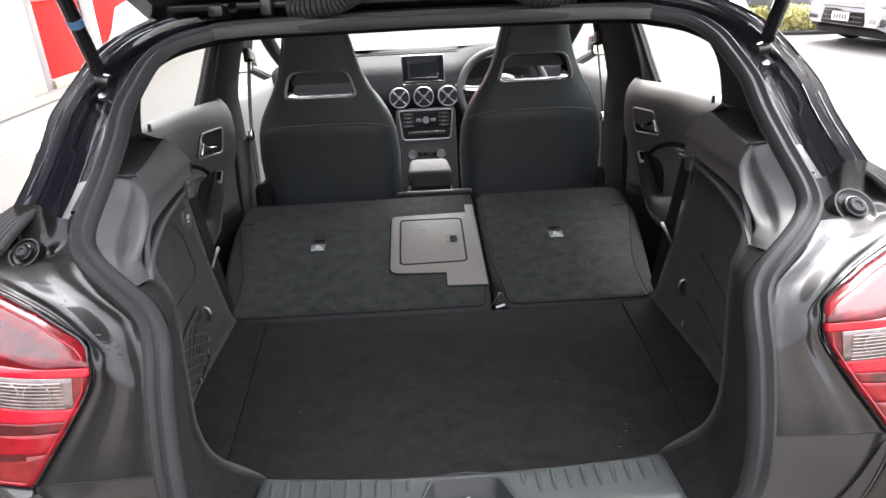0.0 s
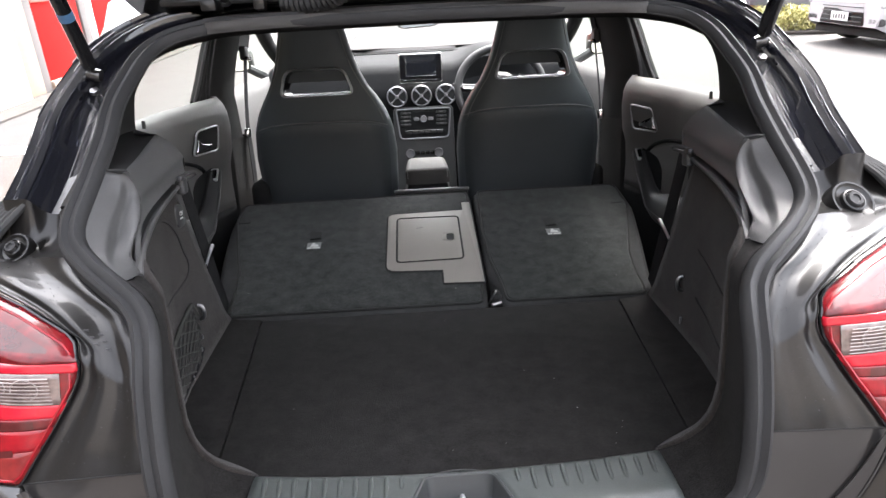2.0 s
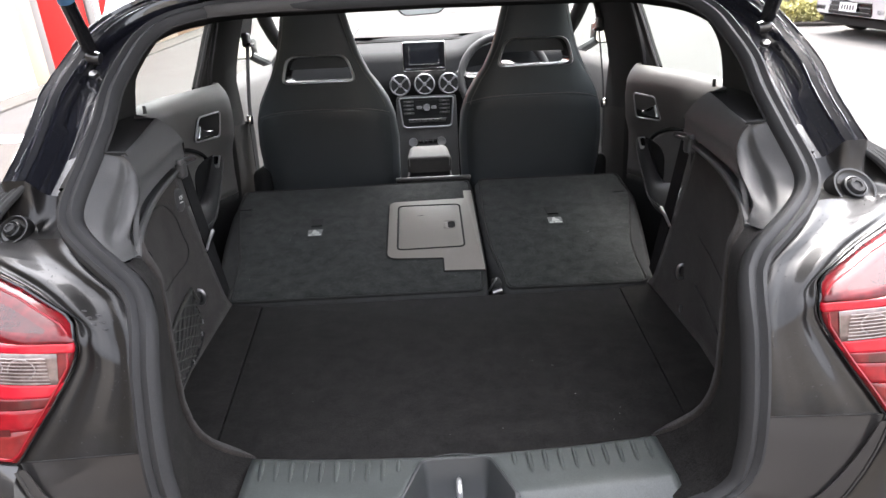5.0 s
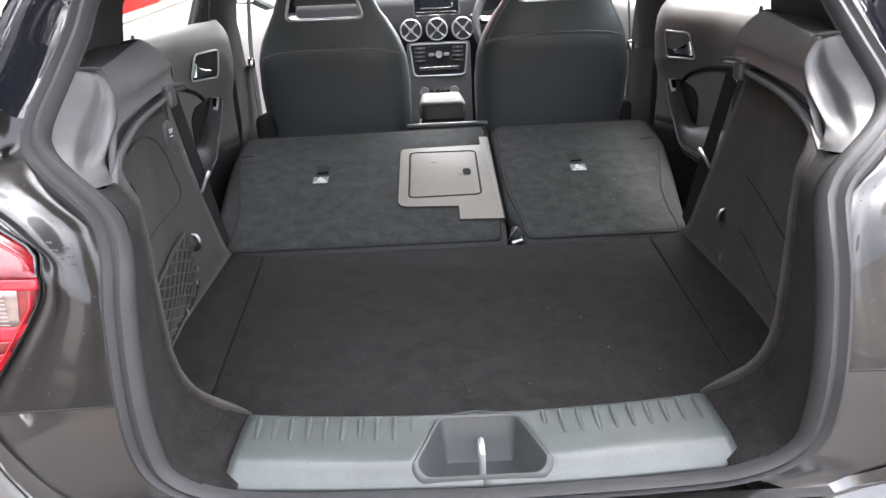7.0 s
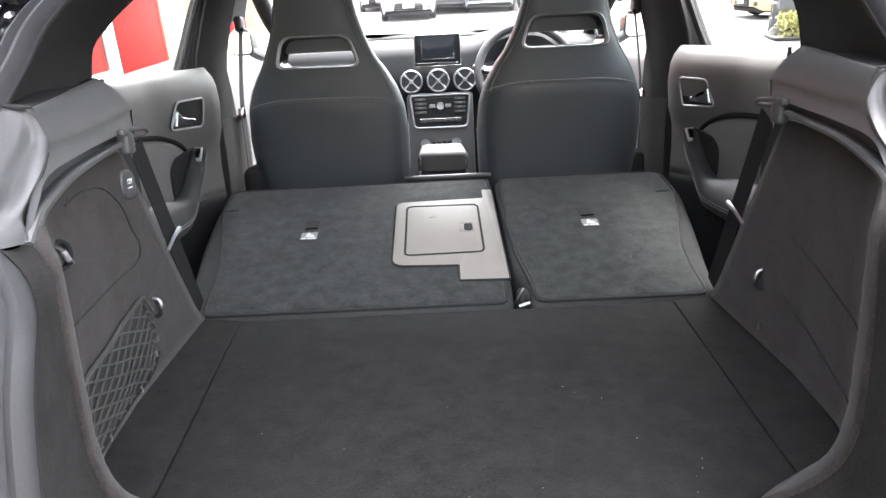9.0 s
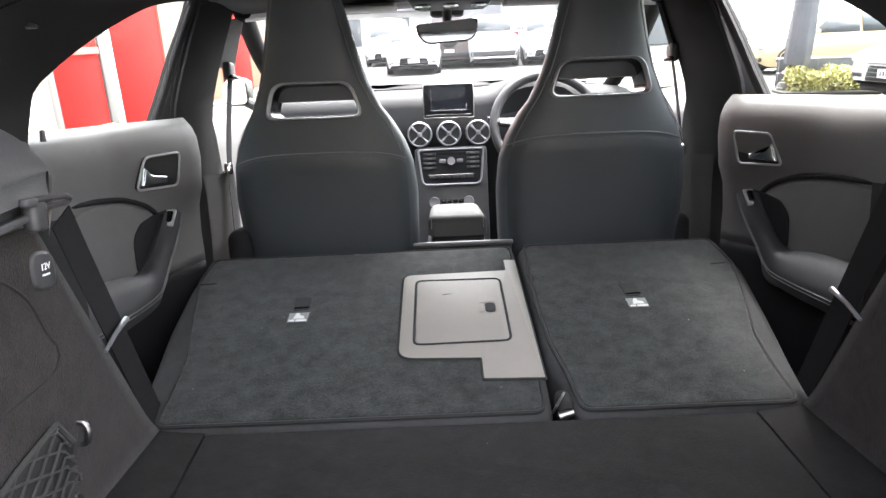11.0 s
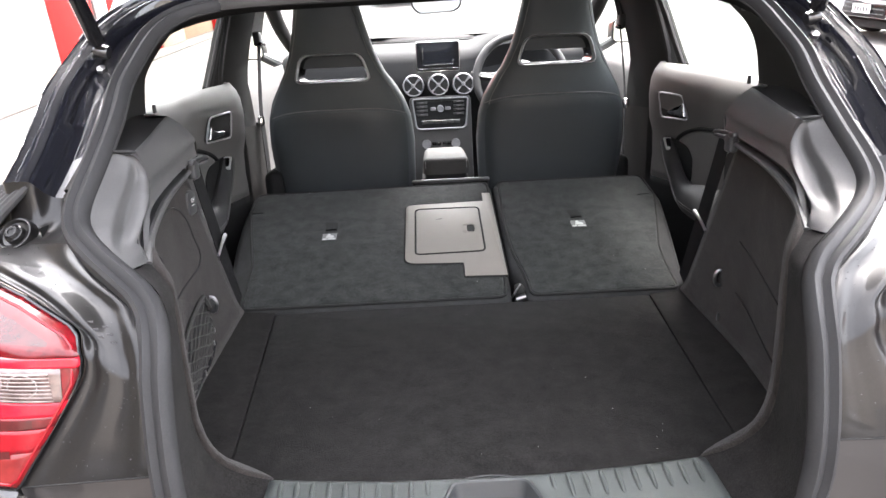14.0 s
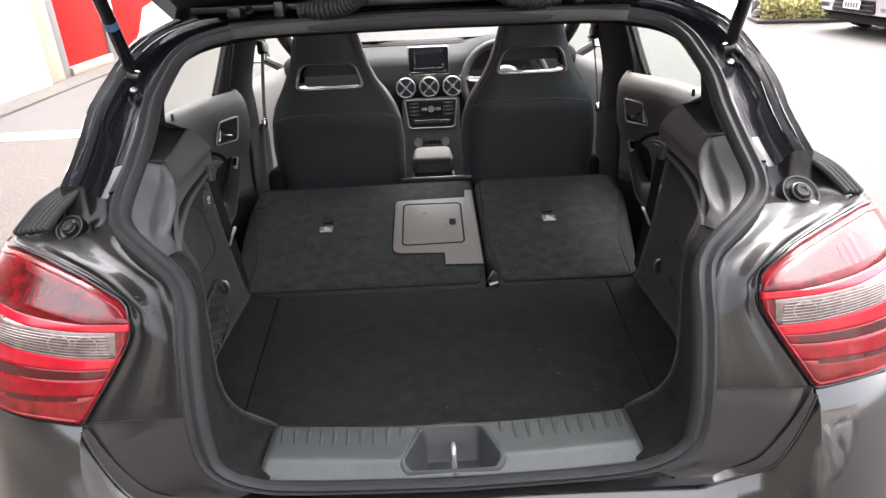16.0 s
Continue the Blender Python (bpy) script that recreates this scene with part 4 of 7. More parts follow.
# small fittings on the panels
part("socket_cap", prism(rounded([Vector(p) for p in ((0.388, 0.994), (0.432, 0.990), (0.432, 1.036), (0.388, 1.040))], 0.018, 6), lambda u, v, h: Vector((-0.512 + h, u, v)), 0.0, 0.010, 0.004, 3), PLASTIC, left_panel, "black rubber socket cap")
txt = bpy.data.curves.new("letters", "FONT")
txt.body, txt.size, txt.align_x, txt.extrude = "12V", 0.011, "CENTER", 0.0003
tob = new("letters", txt)
bpy.context.view_layer.update()
tme = bpy.data.meshes.new_from_object(tob)
bpy.data.objects.remove(tob)
bm = bmesh.new()
bm.from_mesh(tme)
bm.transform(Matrix.Translation((-0.5015, 0.411, 1.016)) @ Matrix.Rotation(radians(90), 4, "Z") @ Matrix.Rotation(radians(90), 4, "X"))
part("socket_lettering", bm, PAPER, left_panel, smooth=False)
part("socket_small_print", rbox((-0.5017, 0.411, 1.0105), (0.0006, 0.014, 0.002), 0.0), PAPER, left_panel)
hook_at, hook_axis = (-0.4795, 0.160, 0.968), (1, -0.16, 0.05)
part("hook_plate", lathe([(0.001, -0.003), (0.013, -0.003), (0.0145, 0.002), (0.018, 0.003), (0.020, 0.0), (0.020, -0.010)], hook_at, hook_axis, 24), DASHSKIN, left_panel, "round black hook cup")
part("bag_hook", tube(curve([(-0.477, 0.150, 0.980), (-0.470, 0.150, 0.976), (-0.468, 0.154, 0.966), (-0.470, 0.164, 0.958), (-0.476, 0.168, 0.956)], 12), 0.0030, 8), PLASTIC, left_panel, "black bag hook")
part("hook_tip", tube([(-0.469, 0.150, 0.975), (-0.467, 0.151, 0.969), (-0.467, 0.154, 0.963)], 0.0033, 8), DULLSILVER, left_panel, "bright hook tip")
for s, pan in ((-1, left_panel), (1, right_panel)):
    part("lashing_base", lathe([(0.004, 0.004), (0.017, 0.004), (0.020, -0.004)], (0.512 * s, 0.440, 0.802), (-s, -0.1, 0.1), 14), DARK, pan)
    part("lashing_eye", tube(curve([(0.508 * s, 0.437, 0.819), (0.500 * s, 0.438, 0.817), (0.496 * s, 0.438, 0.804), (0.500 * s, 0.438, 0.790), (0.508 * s, 0.437, 0.788)], 12), 0.0036, 8), STEEL, pan, "bright steel lashing eye")
# seam of the removable flap
def on_wall(s, y, z, lift=0.0036):
    return Vector(((wall_x(y) - lift) * s, y, z))


part("flap_seam", tube([on_wall(-1, q.x, q.y) for q in curve([Vector((0.10, 0.874, 0)), Vector((0.18, 0.878, 0)), Vector((0.250, 0.882, 0)), Vector((0.340, 0.888, 0)), Vector((0.402, 0.894, 0)), Vector((0.421, 0.917, 0)), Vector((0.400, 0.946, 0)), Vector((0.374, 0.990, 0)), Vector((0.322, 1.024, 0)), Vector((0.257, 1.029, 0)), Vector((0.199, 1.021, 0))], 40)], 0.0017, 6), DARK, left_panel)
part("flap_seam", tube([on_wall(1, y, z) for y, z in zip(np.linspace(0.36, 0.13, 16), np.linspace(0.80, 0.735, 16))], 0.0016, 6), DARK, right_panel)
part("flap_seam", tube([on_wall(1, y, z) for y, z in zip(np.linspace(0.36, 0.11, 16), np.linspace(0.90, 0.83, 16))], 0.0014, 6), DARK, right_panel)
part("panel_clip", rbox(on_wall(1, 0.432, 0.722, 0.005), (0.006, 0.007, 0.016), 0.002), STEEL, right_panel)

# net pocket
net = thing("net_pocket", "black elastic luggage net stretched over a side recess", "net", (-0.49, 0.29, 0.70))


def net_at(u, v):
    """u along the boot, v up: a pocket whose top edge slopes."""
    y = 0.085 + 0.325 * u
    zt = float(np.interp(u, [0, 0.47, 0.92, 1.0], [0.810, 0.817, 0.842, 0.806]))
    zb = float(np.interp(u, [0, 0.42, 0.86, 1.0], [0.706, 0.712, 0.713, 0.735]))
    z = zb + (zt - zb) * v
    return Vector((-(wall_x(y) - 0.010 - 0.008 * math.sin(math.pi * v) * math.sin(math.pi * u)), y, z))


for k in range(-6, 8):
    for d in (1, -1):
        pts = []
        for j in range(25):
            v = j / 24
            u = 0.14 * k + 0.80 * (v if d > 0 else 1 - v)
            if 0 <= u <= 1:
                pts.append(net_at(u, v))
        if len(pts) > 1:
            part("cord", tube(pts, 0.0017, 5), NETCORD, net)
part("top_cord", tube([net_at(u, 1) for u in np.linspace(0, 1, 12)], 0.0035, 6), NETCORD, net)
part("bottom_cord", tube([net_at(u, 0) for u in np.linspace(0, 1, 12)], 0.003, 6), STRAP, net)
# near-black sheet over the felt: the shade behind the net as colour
part("recess", sheet([[net_at(u, v) + Vector((-0.004, 0, 0)) for u in np.linspace(0, 1, 10)] for v in np.linspace(0, 1, 6)]), DARK, net, "near-black sheet painting the shade behind the net")
for u, v in ((1.0, 0.35), (0.95, 0.12), (0.72, 0.0), (0.3, 0.0), (0.05, 0.0)):
    part("clip", rbox(net_at(u, v) + Vector((0.002, 0, 0)), (0.003, 0.004, 0.010), 0.0015), STEEL, net)

# ---------------------------------------------------------------- folded rear seat backs
SLOPE = math.atan2(0.293, 1.0)
SC, SS = math.cos(SLOPE), math.sin(SLOPE)


def back_at(x, d, h):
    return Vector((x, 0.672 + d * SC - h * SS, 0.702 + d * SS + h * SC))


def along(y):
    return (y - 0.672) / SC


def seat_back(name, label, outer, inner, marks, sticker):
    ob = thing(name, label, "seat back", (sum(p[0] for p in outer) / len(outer), 0.95, 0.70), "folded rear seat backs")
    part("upholstery", prism(rounded([Vector(p) for p in outer], 0.03, 5), back_at, -0.115, -0.003, 0.018, 4), SEATCLOTH, ob)
    part("felt_panel", prism(rounded([Vector(p) for p in inner], 0.02, 5), back_at, -0.02, 0.004, 0.004, 3), FELT, ob)
    ring = rounded([Vector(p) for p in inner], 0.020, 5)
    mid = sum(ring, Vector((0, 0))) / len(ring)
    loop = [back_at(p.x + 0.0032 * math.copysign(1, p.x - mid.x), p.y + 0.0032 * math.copysign(1, p.y - mid.y), 0.0012) for p in ring]
    part("piping", tube(loop, 0.0038, 6, closed=True), DARK, ob, "dark sunken seam round the felt")
    for x, d in marks:
        for dx in (-0.004, 0.004):
            part("stitch", tube([back_at(x + dx, d - 0.008, 0.003), back_at(x + dx + 0.002, d + 0.002, 0.000)], 0.0011, 5), STITCH, ob, "pale double stitch")
    x, d = sticker
    turn = Euler((SLOPE, 0, 0)).to_matrix()
    slot = [Vector(p) for p in ((x - 0.019, d + 0.068), (x + 0.017, d + 0.066), (x + 0.017, d + 0.018), (x - 0.014, d + 0.014))]
    part("anchor_slot", prism(rounded(slot, 0.005, 3), back_at, 0.001, 0.0048, 0.0008, 1), DARK, ob, "dark anchor pocket cut into the felt")
    part("slot_bar", tube([back_at(x - 0.014, d + 0.022, 0.006), back_at(x + 0.016, d + 0.024, 0.006)], 0.0018, 6), GLOSSBLACK, ob)
    tag = part("sticker", rbox(back_at(x, d - 0.012, 0.0048), (0.040, 0.034, 0.0010), 0.0004, 1, turn), FILMTAG, ob, "grey seat anchor sticker with a pale pictogram")
    seat = [Vector(p) for p in ((x - 0.010, d - 0.018), (x + 0.014, d - 0.018), (x + 0.011, d - 0.008), (x + 0.003, d - 0.006), (x + 0.001, d + 0.003), (x - 0.005, d + 0.002), (x - 0.008, d - 0.010))]
    part("print_mark", prism(seat, back_at, 0.0050, 0.0058), PALEPRINT, tag, "pale seat pictogram")
    for a, b in ((-0.017, -0.006), (-0.003, 0.018)):
        part("print_mark", rbox(back_at(x + (a + b) / 2, d - 0.0245, 0.0055), (b - a, 0.006, 0.0006), 0.0, 1, turn), PALEPRINT, tag)
    return ob


L = along(1.243)
left_back = seat_back("folded_seat", "wide folded rear seat back, dark felt with a taupe hatch",
                      [(-0.548, -0.020), (0.118, -0.020), (0.122, 0.06), (0.124, L + 0.004), (-0.608, L - 0.004), (-0.620, L - 0.14), (-0.606, 0.28), (-0.580, 0.10)],
                      [(-0.524, -0.002), (0.101, -0.002), (0.105, 0.065), (0.108, L - 0.006), (-0.598, L - 0.016), (-0.600, 0.47), (-0.568, 0.322), (-0.534, 0.185), (-0.527, 0.10)],
                      [(-0.439, L - 0.008), (-0.257, L - 0.006)], (-0.349, along(0.977)))
right_back = seat_back("folded_seat", "narrow folded rear seat back covered in dark felt",
                       [(0.154, -0.020), (0.540, -0.020), (0.556, 0.10), (0.584, 0.25), (0.618, L - 0.14), (0.602, L), (0.128, L + 0.004), (0.128, 0.12), (0.150, 0.075)],
                       [(0.168, -0.002), (0.512, -0.002), (0.514, 0.10), (0.524, 0.187), (0.563, 0.324), (0.596, 0.455), (0.590, L - 0.010), (0.148, L - 0.006), (0.140, 0.323), (0.145, 0.19), (0.161, 0.085)],
                       [(0.257, L - 0.004), (0.43, L - 0.006)], (0.341, along(0.980)))
for ob, xx in ((left_back, -0.578), (right_back, 0.566)):
    part("thread_tag", tube([back_at(xx - 0.018, along(1.113), 0.0045), back_at(xx + 0.018, along(1.116), 0.0045)], 0.0018, 5), DARK, ob)
# load-through hatch
plate = rounded([Vector((x, along(y))) for x, y in ((-0.139, 1.112), (0.088, 1.118), (0.088, 1.166), (0.115, 1.164), (0.118, 0.744), (0.012, 0.748), (0.012, 0.806), (-0.139, 0.814))],
                [0.022, 0.002, 0.004, 0.003, 0.003, 0.003, 0.003, 0.03], 5)
hatch = part("load_hatch", prism(plate, back_at, 0.001, 0.0085, 0.003, 2), HATCH, left_back, "taupe satin plastic load-through hatch")
part("hatch_gap", tube([back_at(p.x, p.y, 0.0044) for p in plate], 0.0034, 6, closed=True), DARK, left_back, "dark gap round the hatch plate")
groove = rounded([Vector((x, along(y))) for x, y in ((-0.111, 1.083), (0.072, 1.080), (0.072, 0.853), (-0.111, 0.850))], 0.016, 5)
part("hatch_groove", tube([back_at(p.x, p.y, 0.0082) for p in groove], 0.0028, 6, closed=True), DARK, hatch)
door = rounded([Vector((x, along(y))) for x, y in ((-0.108, 1.080), (0.069, 1.077), (0.069, 0.856), (-0.108, 0.853))], 0.015, 5)
part("hatch_lid", prism(door, back_at, 0.004, 0.0098, 0.0018, 2), HATCH, hatch)
cup = rounded([Vector((0.036 + u, along(0.965) + v)) for u, v in ((-0.017, 0.021), (0.018, 0.021), (0.018, -0.021), (-0.017, -0.021))], 0.010, 5)
part("latch_rim", tube([back_at(p.x, p.y, 0.0098) for p in cup], 0.0012, 6, closed=True), HATCH, hatch)
hole = rounded([Vector((0.042 + u, along(0.965) + v)) for u, v in ((-0.011, 0.018), (0.010, 0.018), (0.010, -0.018), (-0.011, -0.018))], 0.010, 6)
part("latch_hole", prism(hole, back_at, 0.006, 0.0102), DARK, hatch, "dark finger hole of the hatch latch")
part("latch_thumb", rbox(back_at(0.026, along(0.965), 0.0098), (0.010, 0.030, 0.002), 0.0008, 2, Euler((SLOPE, 0, 0)).to_matrix()), HATCH, hatch)
part("scratch", tube([back_at(-0.054, along(1.02), 0.0098), back_at(-0.036, along(1.023), 0.0098)], 0.0008, 4), PLASTIC, hatch)
# hinge between the backs, and the strip at the far edge
hinge = left_back
part("hinge_block", rbox((0.141, 0.704, 0.690), (0.026, 0.05, 0.05), 0.012, 4), DARK, hinge)
part("hinge_plate", rbox((0.130, 0.690, 0.706), (0.004, 0.034, 0.024), 0.0015, 2, Euler((0.5, 0.5, -0.35)).to_matrix()), STEEL, hinge, "bent shiny steel hinge plate")
part("hinge_pin", lathe([(0.002, 0.012), (0.008, 0.012), (0.008, -0.012), (0.002, -0.012)], (0.140, 0.672, 0.694), (1, 0, 0.3), 12), STEEL, hinge)
strip = thing("seat_top_strip", "black plastic strip at the folded seat's far edge", "trim strip", (0, 1.26, 0.8))
part("strip", rbox(back_at(0.0, L + 0.018, 0.006), (0.245, 0.012, 0.012), 0.004), PLASTIC, strip)
part("strip_base", rbox(back_at(0.0, L + 0.025, -0.05), (0.24, 0.03, 0.10), 0.006), DARK, strip)
# cabin floor under everything
cabin = thing("cabin_floor", "dark carpeted cabin floor", "cabin floor", (0, 1.5, 0.40), kind="structure")
part("floor_pan", rbox((0, 1.55, 0.42), (1.42, 2.0, 0.04), 0.01), CARPET, cabin)
part("rear_bench", rbox((0, 1.0, 0.55), (1.18, 0.60, 0.14), 0.03, 3), LEATHER, cabin)

# ---------------------------------------------------------------- pillars, headliner
WIN_REAR = {-1: [(0.690, 0.715, 1.163), (0.695, 0.741, 1.210), (0.695, 0.764, 1.247), (0.695, 0.845, 1.293), (0.690, 0.925, 1.335), (0.682, 1.06, 1.397), (0.670, 1.22, 1.458), (0.655, 1.45, 1.512)],
            1: [(0.690, 0.715, 1.163), (0.695, 0.737, 1.213), (0.695, 0.762, 1.260), (0.695, 0.810, 1.300), (0.690, 0.888, 1.344), (0.684, 0.990, 1.392), (0.670, 1.20, 1.462), (0.655, 1.45, 1.512)]}
i2 = min(range(len(HALF)), key=lambda i: (HALF[i] - Vector((0.540, 0.150, 1.141))).length)
i3 = min(range(len(HALF)), key=lambda i: (HALF[i] - Vector((0.428, 0.445, 1.363))).length)
last_rows = {}
for s in (-1, 1):
    a = curve(mirrored(R_IN[i2:i3 + 1], s), 30)
    b = curve(mirrored(WIN_REAR[s], s), 30)
    rows = loft(a, b, 14, Vector((0.026 * s, 0.004, 0.006)))
    rows.append([q + Vector((0.012 * s, 0.012, 0.004)) for q in b])
    rows = [[r[0] + Vector((0.012 * s, 0.006, -0.040)), r[0] + Vector((0.004 * s, 0.002, -0.010))] + r for r in rows]
    pt = thing("rear_pillar_trim", "dark curved rear pillar trim above the boot", "pillar trim", (0.6 * s, 0.5, 1.1), "rear pillar trims")
    solid(part("cover", sheet(rows), PILLAR, pt), 0.004, 0)
    last_rows[s] = [r[-1] for r in rows[:-1]]
    # seam between the upper and the lower trim
    part("seam", tube(curve([a[0] + Vector((0, 0.0, 0.003)), a[0].lerp(b[0], 0.10) + Vector((0, -0.006, 0.006)), a[0].lerp(b[0], 0.16) + Vector((0, -0.004, 0.006))], 8), 0.0014, 6), DARK, pt)
    part("clip_cap", rbox((0.606 * s, 0.62, 1.318), (0.02, 0.018, 0.006), 0.002), PLASTIC, pt)
rows = []
n = len(last_rows[1])
for k in range(n):
    p, q = last_rows[-1][k], last_rows[1][k]
    f = k / (n - 1)
    rows.append([p.lerp(q, j / 16) + Vector((0, 0, (0.010 + 0.030 * f) * math.sin(math.pi * j / 16) ** 0.7)) + Vector((0, 0.02 * (1 - f) * math.sin(math.pi * j / 16) - (0.03 * f) * math.sin(math.pi * j / 16), 0)) for j in range(17)])
front = [Vector((x, 1.74 - 0.06 * (x / 0.6) ** 2, 1.535 - 0.03 * (x / 0.6) ** 2)) for x in np.linspace(-0.60, 0.60, 17)]
mid = [p.lerp(q, 0.5) + Vector((0, 0, 0.006)) for p, q in zip(rows[-1], front)]
head = thing("ceiling", "dark cloth headliner of the car", "headliner", (0, 1.0, 1.4), kind="structure")
solid(part("headliner", sheet(rows + [mid, front]), ROOFCLOTH, head), 0.02, 1)
part("roof", sheet([[q + Vector((q.x * 0.05, 0, 0.035)) for q in r] for r in rows + [mid, front]]), PAINT, head, "outer roof skin")
part("top_edge_trim", sheet(loft(rim_loop(-0.033, 0.0, range(i3, len(RIM) - i3)), [q + Vector((0, 0.03, 0.012)) for q in rim_loop(-0.033, 0.0, range(i3, len(RIM) - i3))], 4)), PILLAR, head)
part("header_rail", tube(front, 0.016, 8), VISOR, head)
for s in (-1, 1):
    vis = thing("sun_visor", "pale grey sun visor folded up against the header", "sun visor", (0.33 * s, 1.69, 1.48), "sun visors")
    part("board", rbox((0.34 * s, 1.690, 1.518), (0.36, 0.10, 0.018), 0.008, 3, Euler((radians(18), 0, 0)).to_matrix()), VISOR, vis)
    part("visor_clip", rbox((0.165 * s, 1.70, 1.512), (0.022, 0.018, 0.014), 0.004), PAPER, vis)
over = thing("overhead_console", "dark overhead console with reading lamp buttons", "overhead console", (0, 1.6, 1.47))
part("housing", prism(rounded([Vector(p) for p in ((-0.125, 0.0), (0.122, 0.0), (0.105, 0.14), (-0.105, 0.14))], 0.03, 5), lambda u, v, h: Vector((u, 1.53 + v, 1.545 - h - v * 0.05)), 0.0, 0.045, 0.015, 4), PLASTIC, over)
for x in (-0.078, 0.0, 0.078):
    part("button", rbox((x, 1.585, 1.496), (0.046, 0.02, 0.014), 0.005, 2, Euler((radians(-25), 0, 0)).to_matrix()), CHROME, over)
    part("button_slot", rbox((x, 1.572, 1.500), (0.026, 0.006, 0.008), 0.002, 2, Euler((radians(-25), 0, 0)).to_matrix()), DARK, over)
mirror = thing("rear_view_mirror", "black framed rear view mirror on a short stalk", "mirror", (0, 1.65, 1.4))
face = rounded([Vector(p) for p in ((-0.106, 1.459), (0.082, 1.473), (0.074, 1.424), (0.050, 1.410), (-0.074, 1.405), (-0.098, 1.425))], 0.018, 5)
mput = lambda u, v, h: Vector((u, 1.655 - h - (v - 1.43) * 0.10, v))
part("housing", prism(face, mput, -0.03, 0.0, 0.010, 4), GLOSSBLACK, mirror)
cx = Vector((-0.011, 1.440))
part("glass", prism([(p - cx) * 0.93 + cx for p in face], mput, -0.002, 0.0012, 0.0), material("mirror silver", (0.8, 0.82, 0.83), 0.02, metal=1.0, vary=0.01, bump=0.0), mirror)
part("stalk", tube(curve([(-0.01, 1.665, 1.45), (-0.01, 1.68, 1.475), (-0.01, 1.66, 1.505)], 8), 0.014, 10), PLASTIC, mirror)
part("sensor_pod", rbox((-0.01, 1.70, 1.497), (0.10, 0.05, 0.026), 0.012, 3), PLASTIC, mirror)

# ---------------------------------------------------------------- doors
door_bulge = table([(0.55, 0.0), (0.68, 0.006), (0.80, 0.010), (0.93, 0.006), (1.00, 0.014), (1.035, 0.030), (1.10, 0.036), (1.15, 0.030), (1.178, 0.016), (1.192, 0.0)])


def top_line(y):
    return 1.165 + (y - 0.72) * 0.065


for s in (-1, 1):
    dr = thing("rear_door", "closed rear door with a grey door card and tinted window", "car door", (0.70 * s, 1.0, 0.5), "rear doors")
    rows = []
    for i in range(30):
        z = 0.55 + (1.192 - 0.55) * i / 29
        row = []
        for k in range(22):
            y = 0.66 + 0.70 * k / 21
            zz = z * 1.0
            edge = min(1.0, max(0.0, (1.345 - y + max(0, 1.05 - z) * 0.06) / 0.06))
            lift = (y - 0.72) * 0.065 - 0.02
            row.append(Vector(((0.719 - door_bulge(z) * (0.2 + 0.8 * edge) - 0.18 * max(0, y - 0.95) * edge) * s, y, zz + lift * max(0, (z - 0.9) / 0.29))))
        rows.append(row)
    solid(part("door_card", sheet(rows[14:]), DOORCARD, dr), 0.006, 0)
    solid(part("door_pocket", sheet(rows[:15]), DASHSKIN, dr, "black plastic lower door"), 0.006, 0)
    part("outer_skin", sheet([[Vector(((0.745 - 0.06 * abs(z - 0.85)) * s, y, z)) for y in np.linspace(0.62, 1.4, 6)] for z in np.linspace(0.35, 1.17, 6)]), PAINT, dr)
    # padded insert with the arched upper line
    dy, dz = (0.036, -0.012) if s > 0 else (0.0, 0.0)
    ins = rounded([Vector((u + dy, v + dz)) for u, v in ((0.64, 0.80), (1.08, 0.80), (1.11, 0.93), (1.10, 0.995), (1.05, 1.020), (0.97, 1.040), (0.86, 1.046), (0.64, 1.036))], [0.02, 0.04, 0.05, 0.03, 0.06, 0.08, 0.08, 0.02], 5)
    part("insert", prism(ins, lambda u, v, h, s=s: Vector(((0.712 - 0.072 * (u - 0.68) - h) * s, u, v)), 0.0, 0.016, 0.010, 3), DOORSOFT, dr, "grey woven door insert")
    part("insert_seam", tube([Vector(((0.698 - 0.072 * (p.x - 0.68)) * s, p.x, p.y + 0.006)) for p in ins[16:]], 0.0055, 8), DASHSKIN, dr)
    # armrest: a narrow leg down from the window switch, then a level pad
    ao = [(0.640, 1.157, 0.994), (0.636, 1.124, 0.964), (0.632, 1.082, 0.933), (0.630, 1.040, 0.903), (0.627, 1.000, 0.872), (0.625, 0.963, 0.853), (0.622, 0.887, 0.848), (0.622, 0.815, 0.846), (0.626, 0.70, 0.842)]
    ai = [(0.652, 1.100, 1.004), (0.655, 1.068, 0.966), (0.657, 1.040, 0.938), (0.659, 1.018, 0.918), (0.661, 0.992, 0.903), (0.663, 0.965, 0.893), (0.665, 0.920, 0.900), (0.666, 0.856, 0.906), (0.668, 0.70, 0.906)]
    ao = curve(mirrored([(x, y + dy, z + dz) for x, y, z in ao], s), 34)
    ai = curve(mirrored([(x, y + dy, z + dz) for x, y, z in ai], s), 34)
    rows = [[q + Vector((0.036 * s, 0, -0.004)) for q in ai], [q + Vector((0.004 * s, 0, -0.004)) for q in ai], ai] + loft(ai, ao, 6, Vector((-0.006 * s, 0, 0.006)))[1:]
    rows += [[q + Vector((0.002 * s, 0.003, -0.008)) for q in ao], [q + Vector((0.012 * s, 0.004, -0.030)) for q in ao], [q + Vector((0.085 * s, 0, -0.06)) for q in ao]]
    bm = bmesh.new()
    vs = add_sheet(bm, rows)
    cap(bm, [r[0] for r in vs])
    part("armrest", bm, ARMLEATHER, dr, "padded armrest with double stitching")
